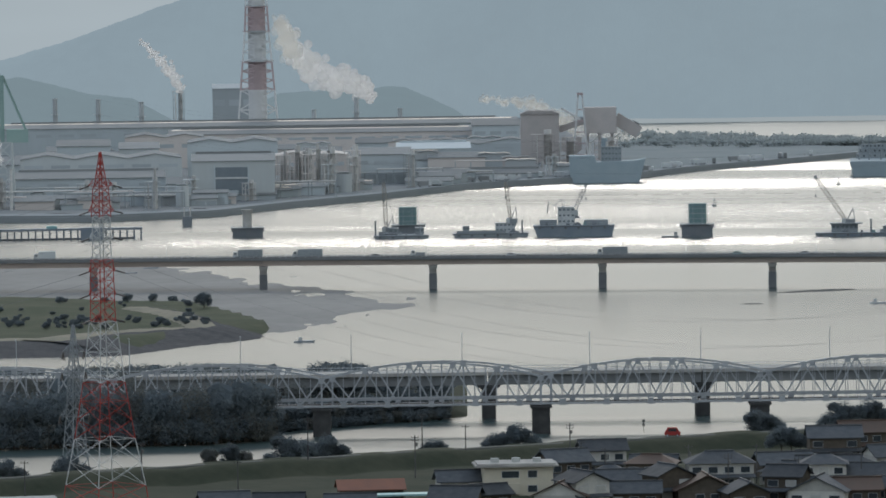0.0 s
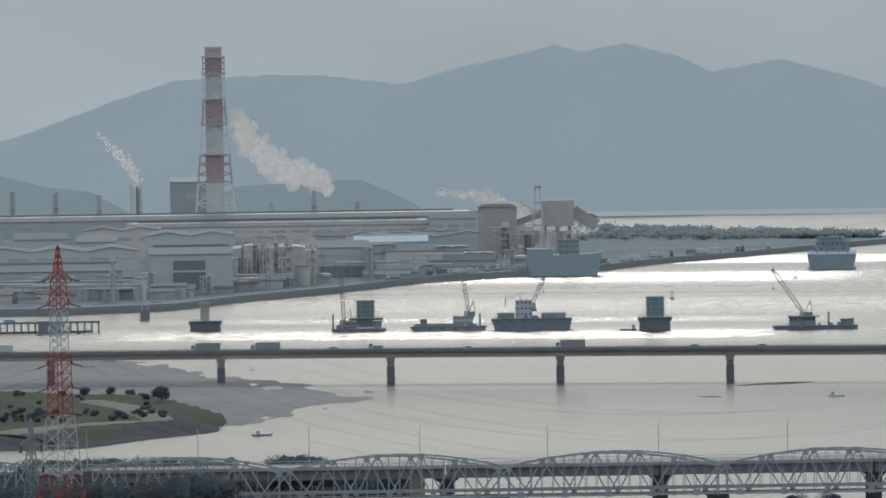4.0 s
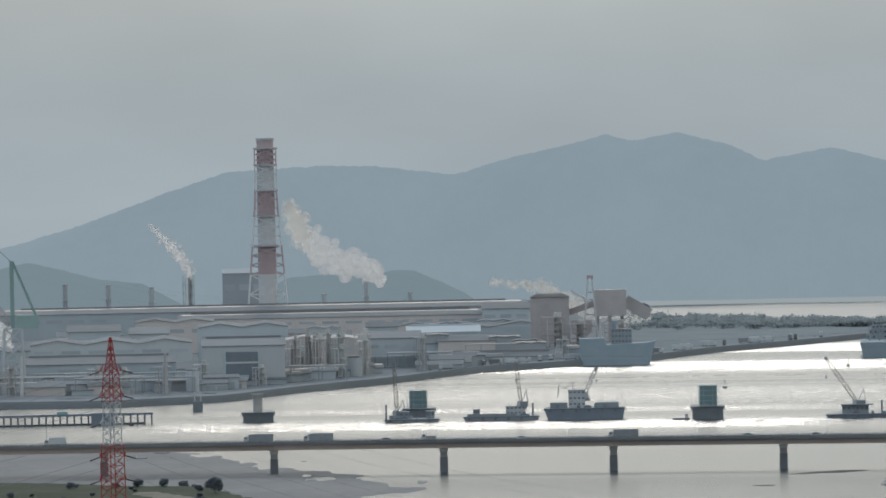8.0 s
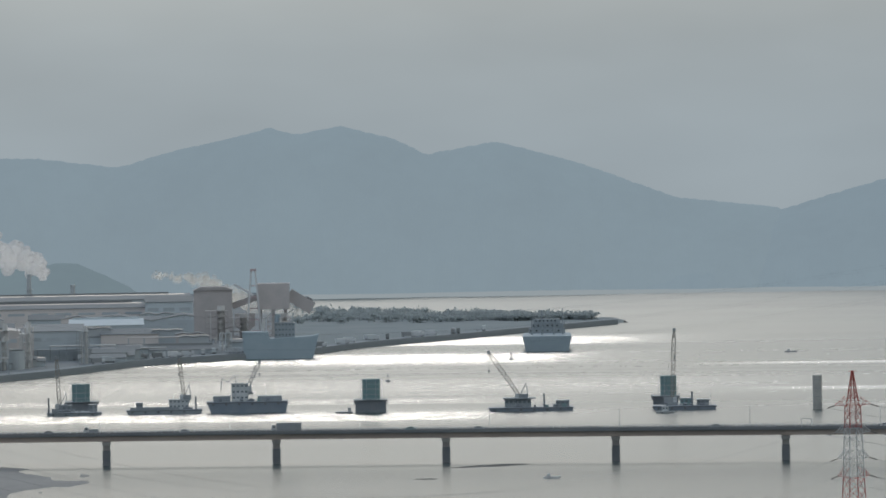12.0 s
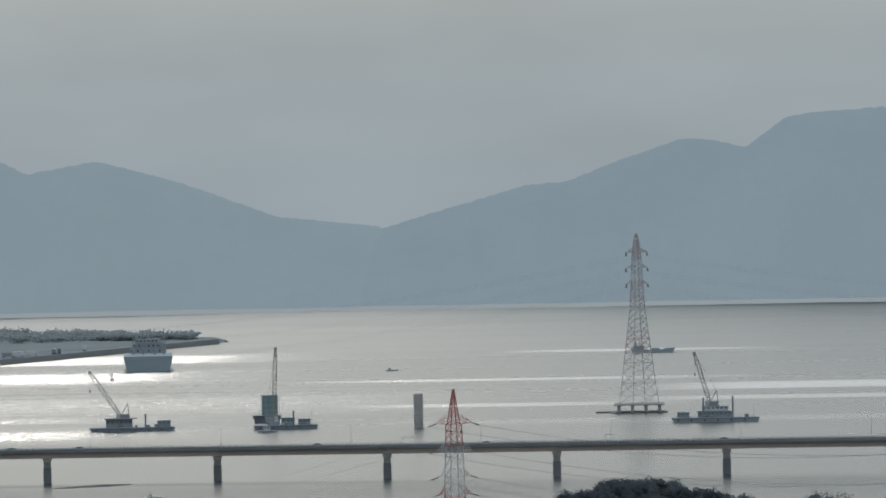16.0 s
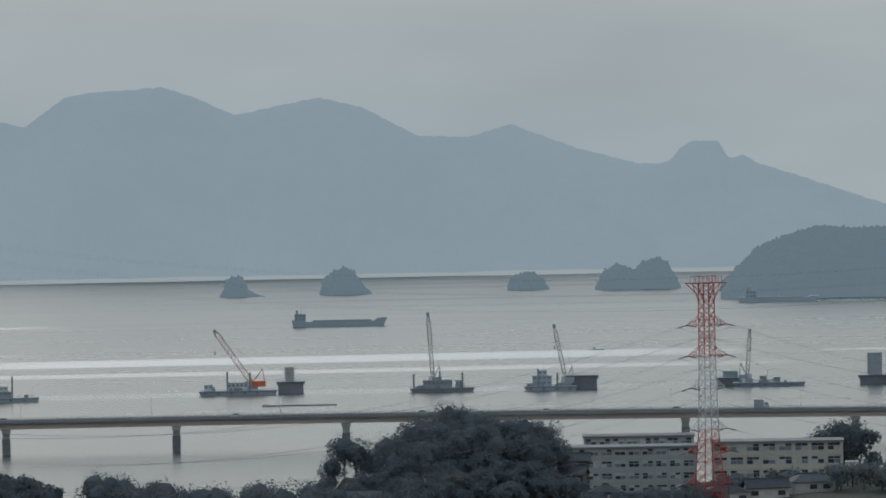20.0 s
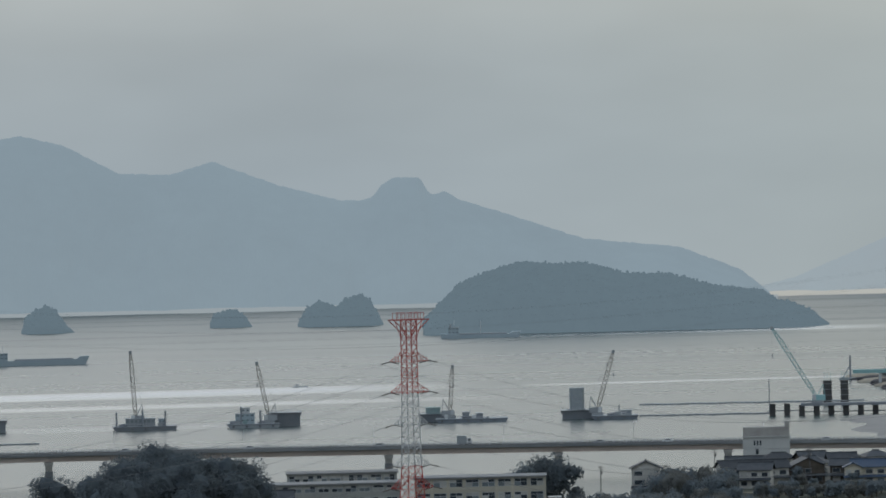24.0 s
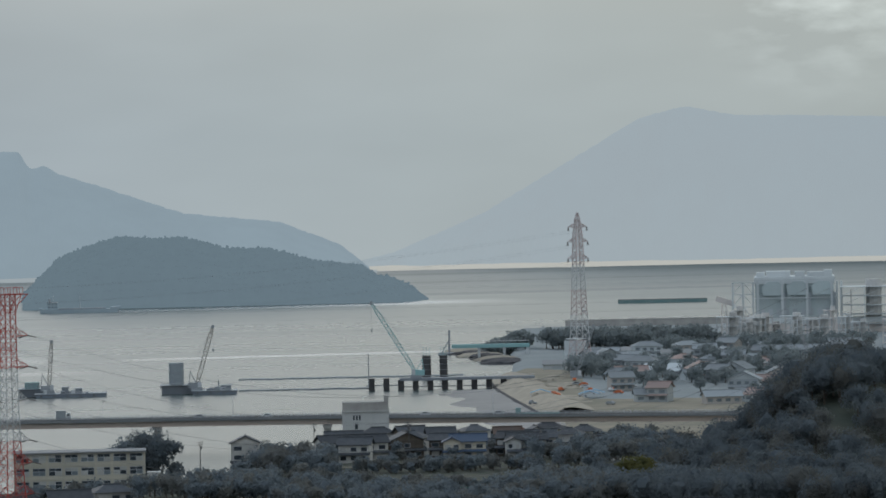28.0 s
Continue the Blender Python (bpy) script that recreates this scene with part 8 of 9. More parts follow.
def car(u, d, label, paint="cabin", pickup=False, turn=0.0, z=None):
    z = float(ground_height(np.array(float(u)), np.array(float(d)))) + 0.3 if z is None else z
    t = thing("pickup_truck" if pickup else "car", facing(u, d, z, turn), label, "car", "parked and passing vehicles")
    if pickup:
        part("cab", slab([(-1.6, 0.4), (-0.1, 0.4), (-0.1, 1.75), (-1.1, 1.75), (-1.6, 1.1)], "y", -0.7, 0.7), M[paint], t)
        part("load_bed", box(-0.08, 1.7, -0.7, 0.7, 0.55, 0.95), M[paint], t)
    else:
        part("body", slab([(-2.0, 0.3), (2.0, 0.3), (2.05, 0.8), (1.5, 0.95), (0.9, 1.45), (-0.9, 1.5), (-1.6, 0.95), (-2.05, 0.85)], "y", -0.8, 0.8), M[paint], t)
        part("side_window", box(-1.1, 0.85, -0.83, -0.805, 0.95, 1.35), M["glass"], t)
    for x in (-1.2, 1.2):
        part("wheel", rod((x, -0.82, 0.3), (x, 0.82, 0.3), 0.3, None, 10), M["wet"], t)


car(1743, 1868, "white hatchback parked below houses")
car(1990, 1780, "white car parked under the blue-roofed house")
car(2060, 1748, "small white pickup truck on a field lane", "cabin", True)
# field lane and green netting
for nm, pts, wd, lb in (("field_lane", [(2050, 1752), (2085, 1742), (2110, 1710), (2130, 1670), (2160, 1640)], 3.0, "pale earth lane through dark fields"), ("town_lane", [(1560, 1800), (1620, 1785), (1690, 1775), (1760, 1768)], 3.5, "pale lane below the houses")):
    verts, faces = [], []
    for k in range(len(pts) * 6 - 5):
        i, f = divmod(k, 6)
        a, b2 = pts[i], pts[min(i + 1, len(pts) - 1)]
        u, dd = a[0] + (b2[0] - a[0]) * f / 6, a[1] + (b2[1] - a[1]) * f / 6
        for s in (-wd / 2, wd / 2):
            z = float(ground_height(np.array(u), np.array(dd + s))) + 0.55
            verts.append(at(u, dd + s, z))
        if k:
            faces.append((2 * k - 2, 2 * k, 2 * k + 1, 2 * k - 1))
    tagged(new(nm, mesh_of(nm, verts, faces, [M["sand"]])), lb, "road", kind="structure")


def net_fence(u0, u1, d, n, label):
    t = thing("net_fence", Matrix(), label, "fence", "green net fences")
    for k in range(n):
        a, b2 = u0 + (u1 - u0) * k / n, u0 + (u1 - u0) * (k + 1) / n
        z = float(ground_height(np.array(a), np.array(float(d)))) + 0.2
        h = 3.0 + 0.3 * math.sin(k)
        bm = box(0, (b2 - a) * 1e-4 * d, -0.02, 0.02, 0, h - 0.3 + 0.25 * math.sin(2.1 * k))
        bm.transform(facing(a, d, z))
        part("net_panel", bm, M["net"], t)
        part("post", rod(at(a, d, z - 0.8), at(a, d, z + h), 0.06, None, 6), M["rail"], t)


net_fence(1907, 2105, 1610, 14, "sagging green net fence round a field")
net_fence(2135, 2290, 1600, 11, "green net fence at a field edge")
for u, dd in ((1975, 1560), (2060, 1562), (2200, 1560), (2370, 1510), (2450, 1500)):
    house(u, dd, 11, 8, 1, "gable", "plaster", "tile", hr.uniform(-10, 10), None, "", hr)
plant(4, 1760, 1640, 0.6)

# ---- works and jetty on the far shore ----
dJ = 2575
t = thing("work_jetty", facing(1915, dJ), "temporary work jetty on square dark columns", "jetty")
jx = lambda u: (u - 1915) * 1e-4 * dJ
part("deck", box(jx(1836), jx(2075), 0, 7, 4.6, 5.4), M["rust"], t)
part("side_beam", box(jx(1836), jx(2075), -0.3, -0.01, 4.2, 5.2), M["rust"], t)
part("walkway", box(jx(1776), jx(1836), 2, 4, 2.0, 2.4), M["rust"], t)
part("handrail", box(jx(1836), jx(2075), -0.25, -0.15, 6.3, 6.4), M["rail"], t)
for k in range(11):
    u = 1786 + 26 * k
    part("column", box(jx(u) - 1.35, jx(u) + 1.35, 1, 6, -3, 4.59 if k > 1 else 5.4), M["pier"], t)
for k in range(8):
    part("tie_beam", box(jx(1840 + 26 * k), jx(1861 + 26 * k), 3, 3.5, 1.2, 1.6), M["rust"], t)
part("mast", rod((jx(1781), 0, 2), (jx(1781), 0, 17), 0.22, None, 6), M["rust"], t)
t = thing("crawler_crane", facing(1865, dJ + 3.5, 5.45), "turquoise crawler crane on the work jetty", "crane")
crane(t, (0, 0), ((1788 - 1865) * 1e-4 * dJ, height_of(-295, dJ) - 5.45), w=1.7, boom="teal_light", cab="teal_light", length=6)
for u, hw in ((1884, 2.1), (1914, 1.9)):
    t = new_pier(u, 2700, hw, height_of(-390, 2700), "pier", "dark new pier stump with reinforcing bars", 0, False, False, 0)
    for x in (-hw * 0.7, 0, hw * 0.7):
        part("reinforcing_bar", rod((x, 0, height_of(-390, 2700)), (x, 0, height_of(-374, 2700)), 0.12, None, 5), M["teal_light"], t)
t = thing("launching_girder", facing(1998, 2900, 0), "turquoise steel bridge girder on a shore trestle", "girder")
part("girder", box(-20, 20, 0, 4, 6.3, 8.2), M["teal_light"], t)
part("top_rail", box(-4, 20, 0, 0.2, 9.6, 9.9), M["white"], t)
for x in (-6, 7, 19):
    part("trestle_leg", box(x - 0.7, x + 0.7, 0.5, 3.5, -1, 6.3), M["steel_far"], t)
t = thing("pile_driver", facing(1925, 2980, 0), "distant dark pile driver on a pontoon", "machine")
part("pontoon", box(-6, 4, -2, 2, -0.5, 1.2), M["machine"], t)
part("leader", box(-0.5, 0.5, -0.5, 0.5, 1.2, 13), M["rust"], t)
part("stay", bar((-4, 0, 1.2), (-0.5, 0, 7), 0.5), M["machine"], t)
for dd, lb in ((2600, "long dark floating oil boom on the water"), (2720, "second dark floating oil boom on the water")):
    t = solo("oil_boom", tube([at(1552 + 12 * k, dd + 2 * math.sin(k), 0.25) for k in range(20 if dd < 2650 else 34)], 0.45, 8), M["machine"], Matrix(), lb, "boom", "floating booms")
M["fill"] = mat("pale_fill_sand", (0.36, 0.325, 0.265), (0.27, 0.25, 0.21), 6, 0.95, bump=0.2)
# dike with a stone face
t = thing("dike", Matrix(), "sloping stone-faced dike with a pale crest", "dike", kind="structure")
prof = ((-9, -1.2), (-5.5, 0.9), (2.0, 4.4), (6.0, 4.5), (16, 2.4))
line = [(2120, 2290), (2106, 2330), (2080, 2400), (2052, 2480), (2030, 2555), (2018, 2640)]
verts, faces = [], []
for k, (u, dd) in enumerate(line):
    for s, z in prof:
        verts.append(at(u, dd, z) + Vector((s, 0, 0)))
n = len(prof)
for a in range(len(line) - 1):
    for b2 in range(n - 1):
        faces.append((a * n + b2, (a + 1) * n + b2, (a + 1) * n + b2 + 1, a * n + b2 + 1))
ob = new("stone_face", mesh_of("stone_face", verts, faces, [M["stone"], M["fill"]], [0 if k % (n - 1) == 0 else 1 for k in range(len(faces))]))
ob.parent = t


def mound(u, d, r, h, label, material="fill", z=2.4):
    bm = bmesh.new()
    bmesh.ops.create_icosphere(bm, subdivisions=3, radius=1.0)
    for v in bm.verts:
        k = 1 + 0.25 * noise.noise(v.co * 2 + Vector((u, d, 0)))
        v.co = Vector((v.co.x * r * k, v.co.y * r * k, max(-0.2, v.co.z) * h * k))
    solo("earth_mound", bm, M[material], facing(u, d, z), label, "mound", "mounds of the building site")


for k in range(14):
    u, dd = hr.uniform(2070, 2170), hr.uniform(2330, 2640)
    mound(u, dd, hr.uniform(4, 9), hr.uniform(0.6, 1.7), "low mound of pale fill sand")
for u, dd in ((2085, 2420), (2170, 2400), (2180, 2410)):
    t = thing("site_shelter", facing(u, dd, 3.0), "site shelter under a blue tarpaulin", "shelter", "site shelters")
    part("tarpaulin", slab([(-4.5, 1.6), (0, 3.0), (4.5, 1.6), (4.5, 1.75), (0, 3.2), (-4.5, 1.75)], "y", 0, 6), M["blue_tarp"], t)
    for x in (-4.2, 4.2):
        for y in (0.2, 5.8):
            part("post", rod((x, y, -0.6), (x, y, 1.7), 0.08, None, 5), M["rail"], t)
for k in range(18):
    car(hr.uniform(2070, 2280), hr.uniform(2340, 2620), "small vehicle parked on the building site", hr.choice(("cabin", "orange", "machine", "cabin")), hr.random() < 0.4, hr.uniform(0, 180), 2.9)
for u, dd, tip in ((2150, 2600, (8, 24)), (2590, 2250, (-9, 30))):
    t = thing("crawler_crane", facing(u, dd, 2.6), "dark crawler crane on the far shore", "crane")
    crane(t, (0, 0), tip, w=1.2, boom="machine", cab="machine", length=5)
# sheds, houses and small plant of the far shore
for u0, u1, v, dd, dep, wl_, rf, bays, lb in ((2270, 2345, -418, 2600, 25, "steel_far", "siding", 1, "dark wide-gabled warehouse on the shore"), (2350, 2400, -424, 2620, 20, "siding_pale", "roof_sheet", 1, "pale shed with a bright roof"), (2400, 2560, -420, 2640, 24, "siding_warm", "roof_sheet", 3, "long beige three-bay shed"), (2165, 2215, -398, 2780, 16, "siding_warm", "roof_sheet", 1, "beige apartment-sized works block"), (2090, 2140, -412, 2700, 14, "siding_pale", "roof_sheet", 1, "pale low shore building"), (2560, 2760, -412, 2700, 24, "siding", "roof_sheet", 3, "long blue-grey shed on the shore"), (2230, 2265, -385, 2850, 14, "siding_pale", "roof_sheet", 1, "pale four-storey block near trees"), (2300, 2350, -400, 2800, 16, "siding_warm", "roof_sheet", 1, "beige block near the tree belt")):
    shed(u0, u1, v, dd, dep, wl_, rf, bays, lb, 1, True, 2.6)
for k in range(56):
    u, dd = hr.uniform(2190, 2760), hr.uniform(2330, 2880)
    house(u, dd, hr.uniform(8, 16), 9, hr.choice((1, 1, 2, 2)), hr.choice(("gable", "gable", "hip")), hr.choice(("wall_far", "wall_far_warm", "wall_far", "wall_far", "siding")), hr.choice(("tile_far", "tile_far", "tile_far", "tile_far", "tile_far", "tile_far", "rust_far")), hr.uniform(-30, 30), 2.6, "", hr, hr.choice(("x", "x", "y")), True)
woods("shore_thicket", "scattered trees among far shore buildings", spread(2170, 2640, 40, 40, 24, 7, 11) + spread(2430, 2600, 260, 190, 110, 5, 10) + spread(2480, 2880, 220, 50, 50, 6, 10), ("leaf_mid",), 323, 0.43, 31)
# power plant
dP = 3120
t = thing("power_plant", facing(2540, dP, 2.6), "pale teal power plant block with an open steel frame", "building")
px = lambda u: (u - 2540) * 1e-4 * dP
pz = lambda v: height_of(v, dP) - 2.6
M["plant_wall"] = mat("blue_green_plant_sheeting", (0.42, 0.49, 0.5), (0.46, 0.52, 0.53), 7, 0.85, stretch=(1, 1, 0.4))
b = part("main_block", box(px(2468), px(2606), 2, 40, -0.5, pz(-276)), M["plant_wall"], t)
# openings and bays here are flat panels in the painted shade colour
for k in range(9):
    x = px(2476 + 14.5 * k)
    part("dark_opening", box(x, x + 2.4, 1.86, 2.0, pz(-332), pz(-320)), M["shade_inside"], b)
for k in range(4):
    x = px(2472 + 43.5 * k)
    part("frame_column", box(x - 0.6, x + 0.6, -1.6, -0.6, -0.5, pz(-268)), M["siding_pale"], t)
for v in (-268, -300):
    part("gallery_rail", box(px(2466), px(2610), -1.5, -1.1, pz(v) - 0.4, pz(v)), M["siding_pale"], t)
part("upper_band", box(px(2466), px(2608), 1.4, 41, pz(-276), pz(-264)), M["siding_pale"], t)
for k in range(3):
    u = 2482 + 44 * k
    part("bunker", slab([(px(u), pz(-296)), (px(u) + 10.5, pz(-296)), (px(u) + 11.5, pz(-280)), (px(u) + 8, pz(-272)), (px(u) + 3, pz(-272)), (px(u) - 1, pz(-280))], "y", -1.0, 1.9), M["plant_wall"], t)
    part("dark_bay", box(px(u + 34), px(u + 40), 1.2, 2.02, pz(-330), pz(-292)), M["shade_inside"], t)
for u0, u1, v in ((2470, 2485, -256), (2488, 2530, -254), (2538, 2556, -255), (2560, 2590, -256), (2590, 2604, -253)):
    part("roof_plant", box(px(u0), px(u1), 6, 20, pz(-264), pz(v)), M["siding_pale"], t)
part("lower_block", box(px(2452), px(2760), -6, 1.9, -0.5, pz(-336)), M["siding_warm"], t)
part("lower_band", box(px(2452), px(2760), -6.4, -6.02, pz(-346), pz(-336)), M["siding_pale"], t)
for u in (2428, 2446, 2464, 2612, 2620):
    part("frame_column", box(px(u) - 0.5, px(u) + 0.5, 1, 2, -0.5, pz(-272)), M["siding_pale"], t)
for v in (-272, -293, -315, -338):
    part("frame_beam", box(px(2428), px(2466), 1.1, 1.9, pz(v) - 0.5, pz(v)), M["siding_pale"], t)
for v0, v1 in ((-293, -272), (-315, -293), (-338, -315)):
    part("frame_brace", bar((px(2428), 1.5, pz(v0)), (px(2446), 1.5, pz(v1)), 0.4, bar((px(2464), 1.5, pz(v0)), (px(2446), 1.5, pz(v1)), 0.4)), M["siding_pale"], t)
part("conveyor", bar((px(2398), 4, pz(-300)), (px(2430), 4, pz(-310)), 2.5, h=3), M["siding_warm"], t, "sloping covered conveyor")
part("conveyor_leg", lattice(0, pz(-303), 2.0, 1.0, 4, 0.4, 0.25), M["siding_warm"], t).matrix_basis = pose(px(2412), 4, 0)
t2 = frame_tower(2660, 3110, 26, height_of(-283, 3110) - 2.6, "pale boiler frame beside the power plant", "siding_pale", 2.6, 5, True, "frames of the power plant")
for k in range(16):
    u, dd = hr.uniform(2395, 2740), hr.uniform(2930, 3080)
    frame_tower(u, dd, hr.uniform(6, 14), hr.uniform(6, 16), "small pale process frame near the power plant", hr.choice(("siding_pale", "steel_far", "pipes", "siding_warm")), 2.6, 3, True, "frames of the power plant")
tank(2148, 2830, 5.5, 9, "siding_pale", "round pale dome-topped tank", 2.6)
# breakwater far out and sea wall
t = thing("breakwater", facing(2304, 3805), "long low dark green breakwater out in the bay", "breakwater")
part("caisson", box(-30, 30, 0, 6, -2, 2.3), M["teal"], t)
part("cap", box(-30.2, 30.2, -0.2, 6.2, 2.3, 2.7), M["concrete"], t)
t = thing("sea_wall", facing(2330, 3315), "long grey sea wall behind the tree belt", "wall")
part("wall", box(-66, 66, 0, 3, -2, 5.5), M["concrete"], t)
part("cap", box(-66.2, 66.2, -0.3, 3.3, 5.5, 5.9), M["concrete"], t)


# ---- traffic on the road bridge ----
def lorry(u, label, box_mat="cabin", length=9.0, lane=-2.6, cab_left=True, low=False):
    t = thing("lorry", facing(u, road_d(u) + lane, road_z(u)), label, "truck", "traffic on the road bridge")
    s = -1 if cab_left else 1
    L = length / 2
    part("chassis", box(-L, L, -1.1, 1.1, 0.55, 0.85), M["wet"], t)
    part("cargo_box", box(-L + (1.9 if s < 0 else 0), L - (0 if s < 0 else 1.9), -1.2, 1.2, 0.9, 1.9 if low else 3.5), M[box_mat], t)
    c = part("cab", slab([(s * (L - 1.75), 0.6), (s * L, 0.6), (s * L, 1.6), (s * (L - 0.25), 2.7), (s * (L - 1.75), 2.7)], "y", -1.1, 1.1), M["cabin"], t)
    part("cab_window", box(*sorted((s * (L - 1.4), s * (L - 0.5))), -1.14, -1.105, 1.65, 2.35), M["glass"], c)
    for x in (-L + 1.2, -L + 2.4, L - 1.2):
        part("wheel", rod((x, -1.15, 0.48), (x, 1.15, 0.48), 0.48, None, 12), M["wet"], t)


lorry(-2226, "tall grey box lorry crossing the bridge", "tarp", 11.5)
lorry(-2120, "long grey box lorry crossing the bridge", "tarp", 11.5)
lorry(-2585, "pale box lorry crossing the bridge", "siding_pale", 8.5)
lorry(-1580, "long dark articulated lorry on the bridge", "machine", 11.5)
lorry(-1925, "small flatbed lorry on the bridge", "machine", 5.5, low=True)
lorry(1240, "pale covered van on the bridge", "tarp", 5.6, 2.0, False)
for u, p in ((-2000, "machine"), (-1760, "cabin"), (-1360, "teal"), (-1240, "machine"), (-820, "machine"), (-520, "cabin"), (-100, "machine"), (310, "cabin"), (640, "machine"), (860, "cabin"), (1090, "machine"), (1480, "machine"), (1600, "cabin"), (1880, "cabin"), (2010, "machine")):
    car(u, road_d(u) - 2.6, "small car crossing the road bridge", p, False, 0, road_z(u))
t = thing("tank_lorry", facing(2085, road_d(2085) - 4, road_z(2085) - 0.6), "dark flatbed lorry at the bridge end", "truck", "traffic on the road bridge")
part("cab", box(-9.5, -7.6, -1.1, 1.1, 0.6, 3.3), M["teal"], t)
part("load_bed", box(-7.4, 7, -1.2, 1.2, 0.8, 1.5), M["teal"], t)
for x in (-8.4, -5, 4, 5.5):
    part("wheel", rod((x, -1.15, 0.5), (x, 1.15, 0.5), 0.5, None, 10), M["wet"], t)


# ---- gravel barge, gantry and quay buildings before the works ----
t, L = craft("gravel_barge", -2835, -2750, 2400, "dark barge loaded with a grey gravel heap")
hull(t, -L, L, 1.6, "hull_grey", 6.0)
bm = bmesh.new()
bmesh.ops.create_cone(bm, segments=24, radius1=7.6, radius2=0.8, depth=8.6)
bmesh.ops.subdivide_edges(bm, edges=bm.edges[:], cuts=2, use_grid_fill=True)
for v in bm.verts:
    v.co = Vector((v.co.x, v.co.y * 0.75, v.co.z + 5.9)) + Vector((1, 1, 0.4)) * 0.5 * noise.noise(v.co * 0.6)
part("gravel_heap", bm, M["gravel"], t, "grey gravel heap")
t = thing("gantry_crane", facing(-2737, 3000, YARD), "pale steel A-frame gantry crane on the quay", "crane")
for y in (0, 16):
    for s in (-1, 1):
        part("leg", bar((s * 6.0, y, -0.3), (s * 2.2, y, 11), 0.9), M["siding_pale"], t)
    part("portal_beam", box(-9, 9, y - 0.6, y + 0.6, 11, 12.4), M["siding_pale"], t)
part("trolley", box(-2, 2, 4, 11, 12.4, 14.0), M["siding_warm"], t)
for y in (3, 12):
    part("girder", box(-1.6, -0.6, -2, 18, 11.2, 12.2), M["siding_pale"], t).location.x = 0 if y == 3 else 2.2
shed(-2930, -2786, -376, 2905, 22, "block", "teal_light", 1, "low quay warehouse with a faded teal roof", 6, False)
shed(-2900, -2770, -330, 3090, 30, "block", "roof_sheet", 1, "dark long shed behind the gantry", 0, False)
shed(-2860, -2740, -276, 3330, 40, "block", "roof_sheet", 1, "dark flat hall near the quay crane", 0, True)
shed(-2890, -2790, -262, 3380, 40, "block", "block", 1, "dark upper hall near the quay crane", 0, False)
t = thing("quay_block", facing(-2850, 2650), "dark solid quay end beside the trestle pier", "quay")
part("wall", box(-40, 32, 0, 14, -2, 5.0), M["hull_dark"], t)
part("coping", box(-40.3, 32.3, -0.4, 14, 5.0, 5.7), M["quay"], t)
for k in range(6):
    part("fender", box(-36 + 12 * k, -35 + 12 * k, -0.6, -0.02, 0, 4.2), M["wet"], t)
for k in range(3):
    part("bollard", rod((-30 + 22 * k, 1, 5.7), (-30 + 22 * k, 1, 6.6), 0.35, None, 8), M["machine"], t)
# dark open bays and pipe racks between the halls
dr = random.Random(77)
for k in range(16):
    u = dr.uniform(-2640, -1760)
    d = float(np.interp(u, COAST_U, COAST_D)) + dr.uniform(70, 150)
    t = thing("pipe_rack", facing(u, d, YARD), "long pale pipe rack on steel trestles", "pipe rack", "pipe racks of the works")
    w, h = dr.uniform(14, 34), dr.uniform(5, 9)
    for y in (0, 1.2, 2.4):
        part("pipe", rod((-w, y, h + 0.5), (w, y, h + 0.5), 0.42, None, 8), M[dr.choice(("pipes", "steel_far", "siding_warm"))], t)
    for j in range(5):
        part("trestle", box(-w + j * w / 2 - 0.3, -w + j * w / 2 + 0.3, 0, 2.6, -0.3, h + 0.08), M["block"], t)
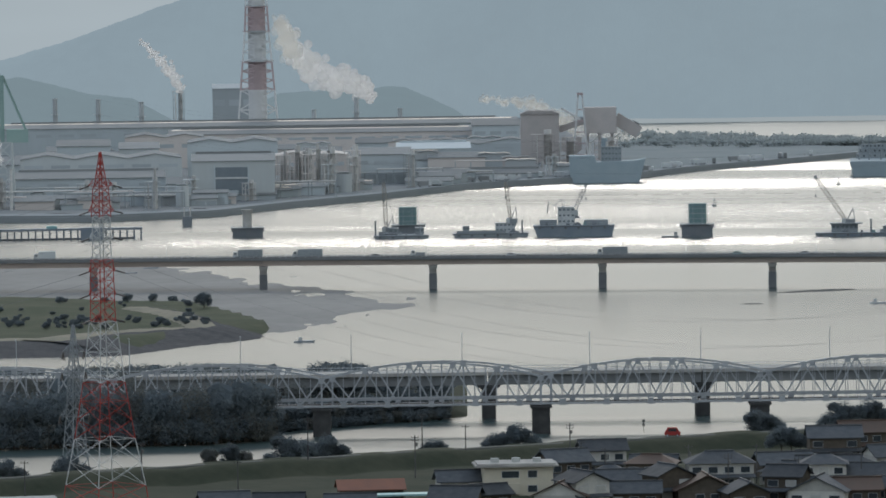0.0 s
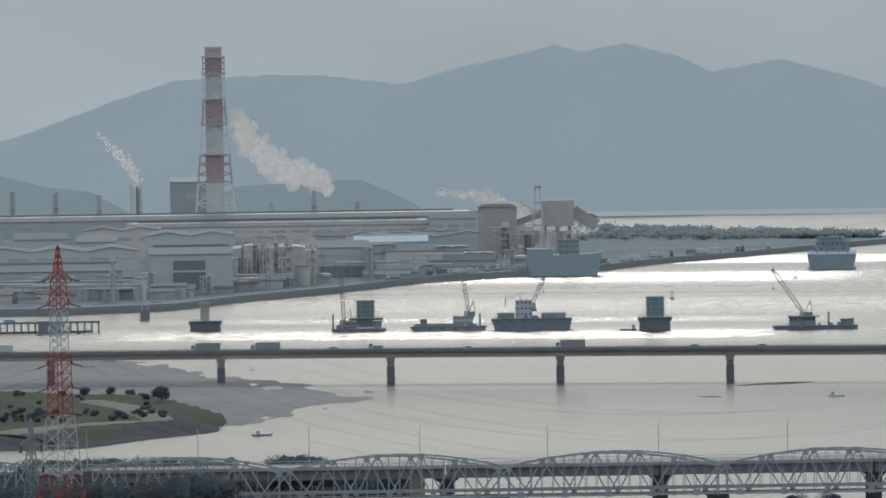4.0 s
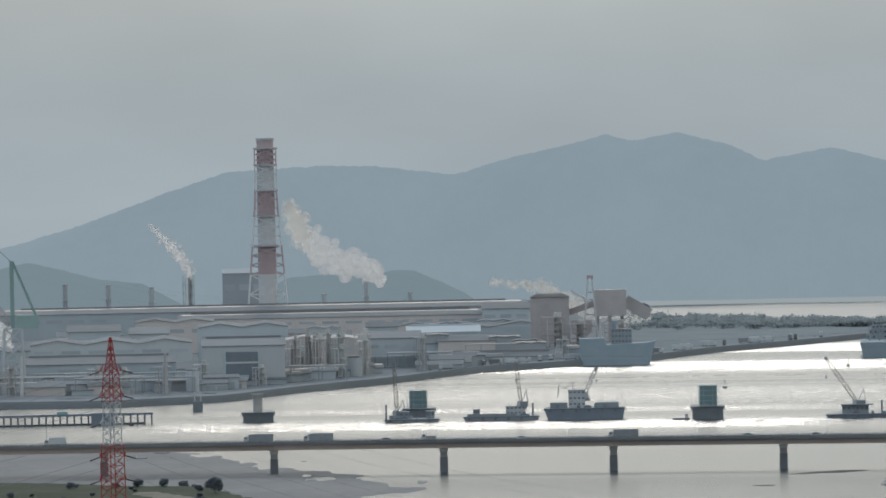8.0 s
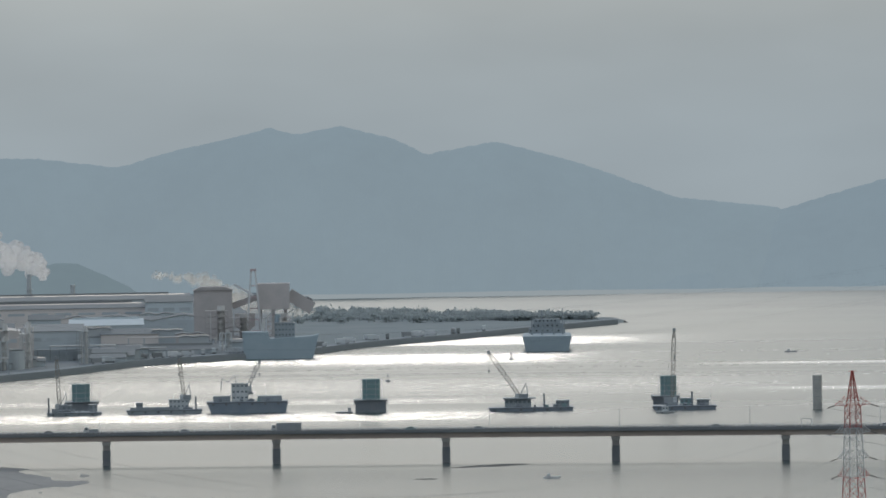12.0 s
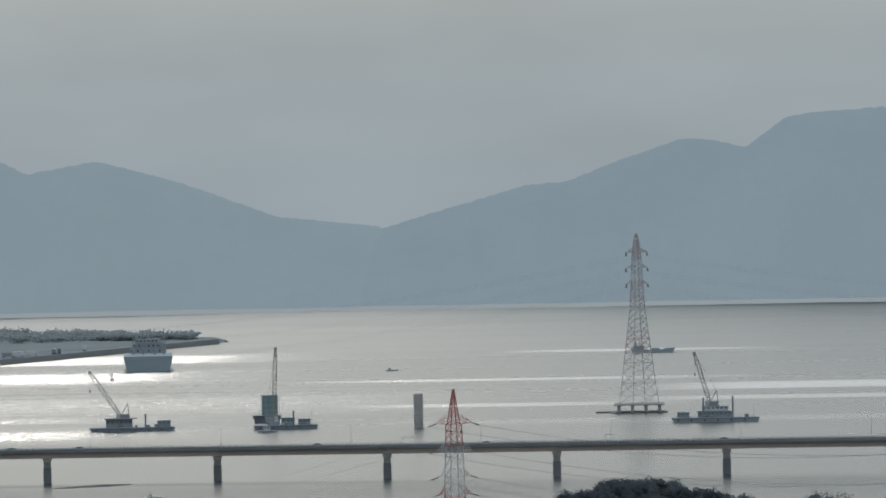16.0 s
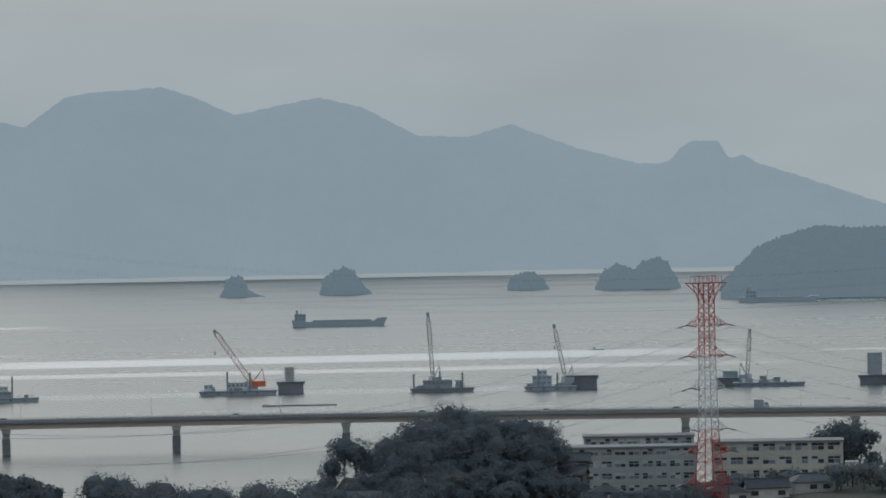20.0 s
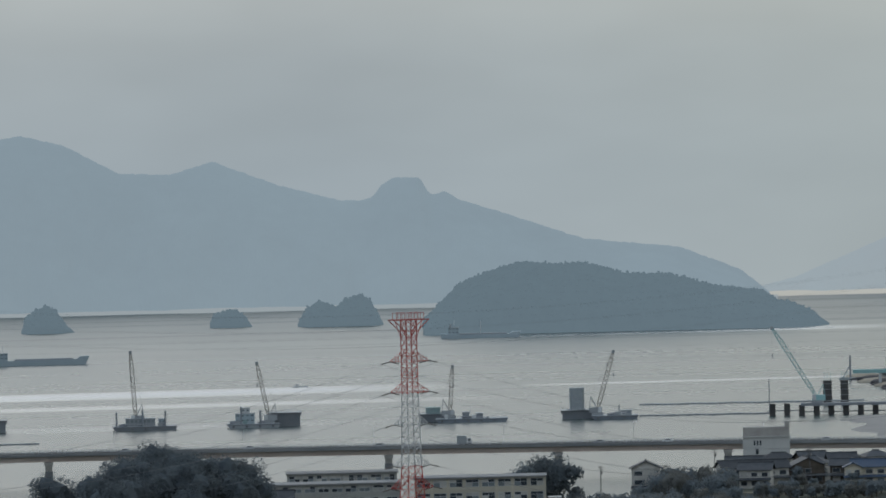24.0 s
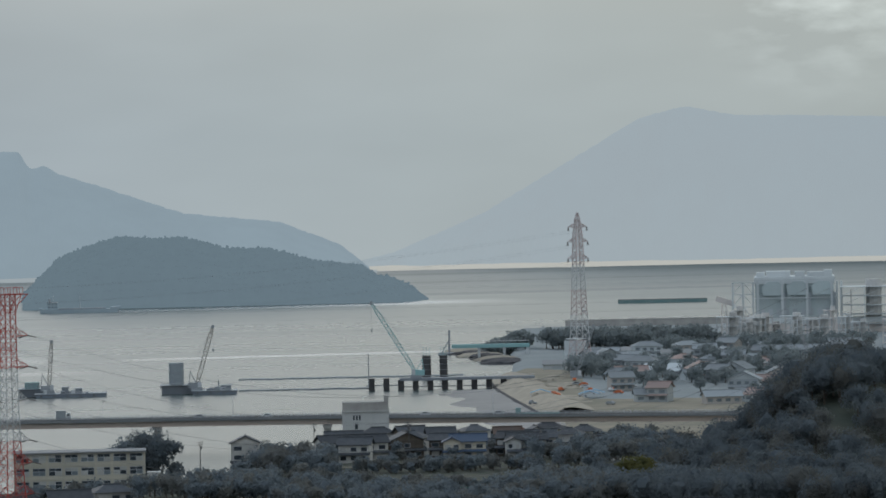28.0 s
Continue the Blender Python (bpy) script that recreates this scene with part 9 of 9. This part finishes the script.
for k in range(14):
    u = dr.uniform(-2680, -1700)
    d = float(np.interp(u, COAST_U, COAST_D)) + dr.uniform(60, 330)
    w = dr.uniform(14, 40)
    shed(u - w, u + w, -1e4 * (116 - YARD - dr.uniform(6, 12)) / d, d, dr.uniform(10, 20), dr.choice(("block", "ore", "steel_far")), dr.choice(("roof_sheet", "block", "bright_roof")), dr.choice((1, 1, 2)), "dark weathered works shed among others", 0, False)

# deck gear on the working craft: winches, drums, boxes, rails and masts
gr = random.Random(404)
for t in [o for o in bpy.data.objects if o.name.split(".")[0] in ("crane_barge", "flat_barge", "work_ship")]:
    hulls = [c for c in t.children if c.name.split(".")[0] == "hull"]
    if not hulls:
        continue
    co = [v.co for v in hulls[0].data.vertices]
    x0, x1, z = min(c.x for c in co) + 2, max(c.x for c in co) - 2, max(c.z for c in co)
    z = z + 0.12
    for k in range(4):
        x, w, h = gr.uniform(x0, x1 - 3), gr.uniform(0.8, 2.4), gr.uniform(0.7, 1.9)
        part("deck_box", box(x, x + w, -5.6, -4.2, z, z + h), M[gr.choice(("machine", "hull_grey", "cabin", "rust", "teal"))], t)
    x = gr.uniform(x0, x1)
    part("winch_drum", rod((x - 0.8, -5.0, z + 0.7), (x + 0.8, -5.0, z + 0.7), 0.7, None, 10), M["rust"], t)
    x = gr.uniform(x0, x1)
    part("light_mast", rod((x, -4.5, z), (x, -4.5, z + gr.uniform(3.5, 7)), 0.09, None, 5), M["rail"], t)
    part("bulwark_rail", box(x0, x1, -6.6, -6.52, z + 0.85, z + 0.93), M["rail"], t)
    heap = gr.uniform(x0, x1 - 4)
    part("rope_heap", slab([(heap, z), (heap + 4, z), (heap + 3.2, z + 0.9), (heap + 2.1, z + 1.3), (heap + 0.8, z + 0.8)], "y", -4.0, -2.0), M["rust"], t)
# rubble causeway and fill before the far shore wood
for k in range(9):
    f = k / 8
    mound(1950 + 80 * f, 3000 - 150 * f, gr.uniform(9, 14), gr.uniform(1.8, 3.0), "dark rubble heap of a shore causeway", "stone" if k % 3 else "fill", -0.1)
woods("islet_wood", "dark rounded tree clump on the shore point", spread(2020, 3000, 28, 12, 22, 8, 11), ("leaf_mid",), 180, 0.7, 41)
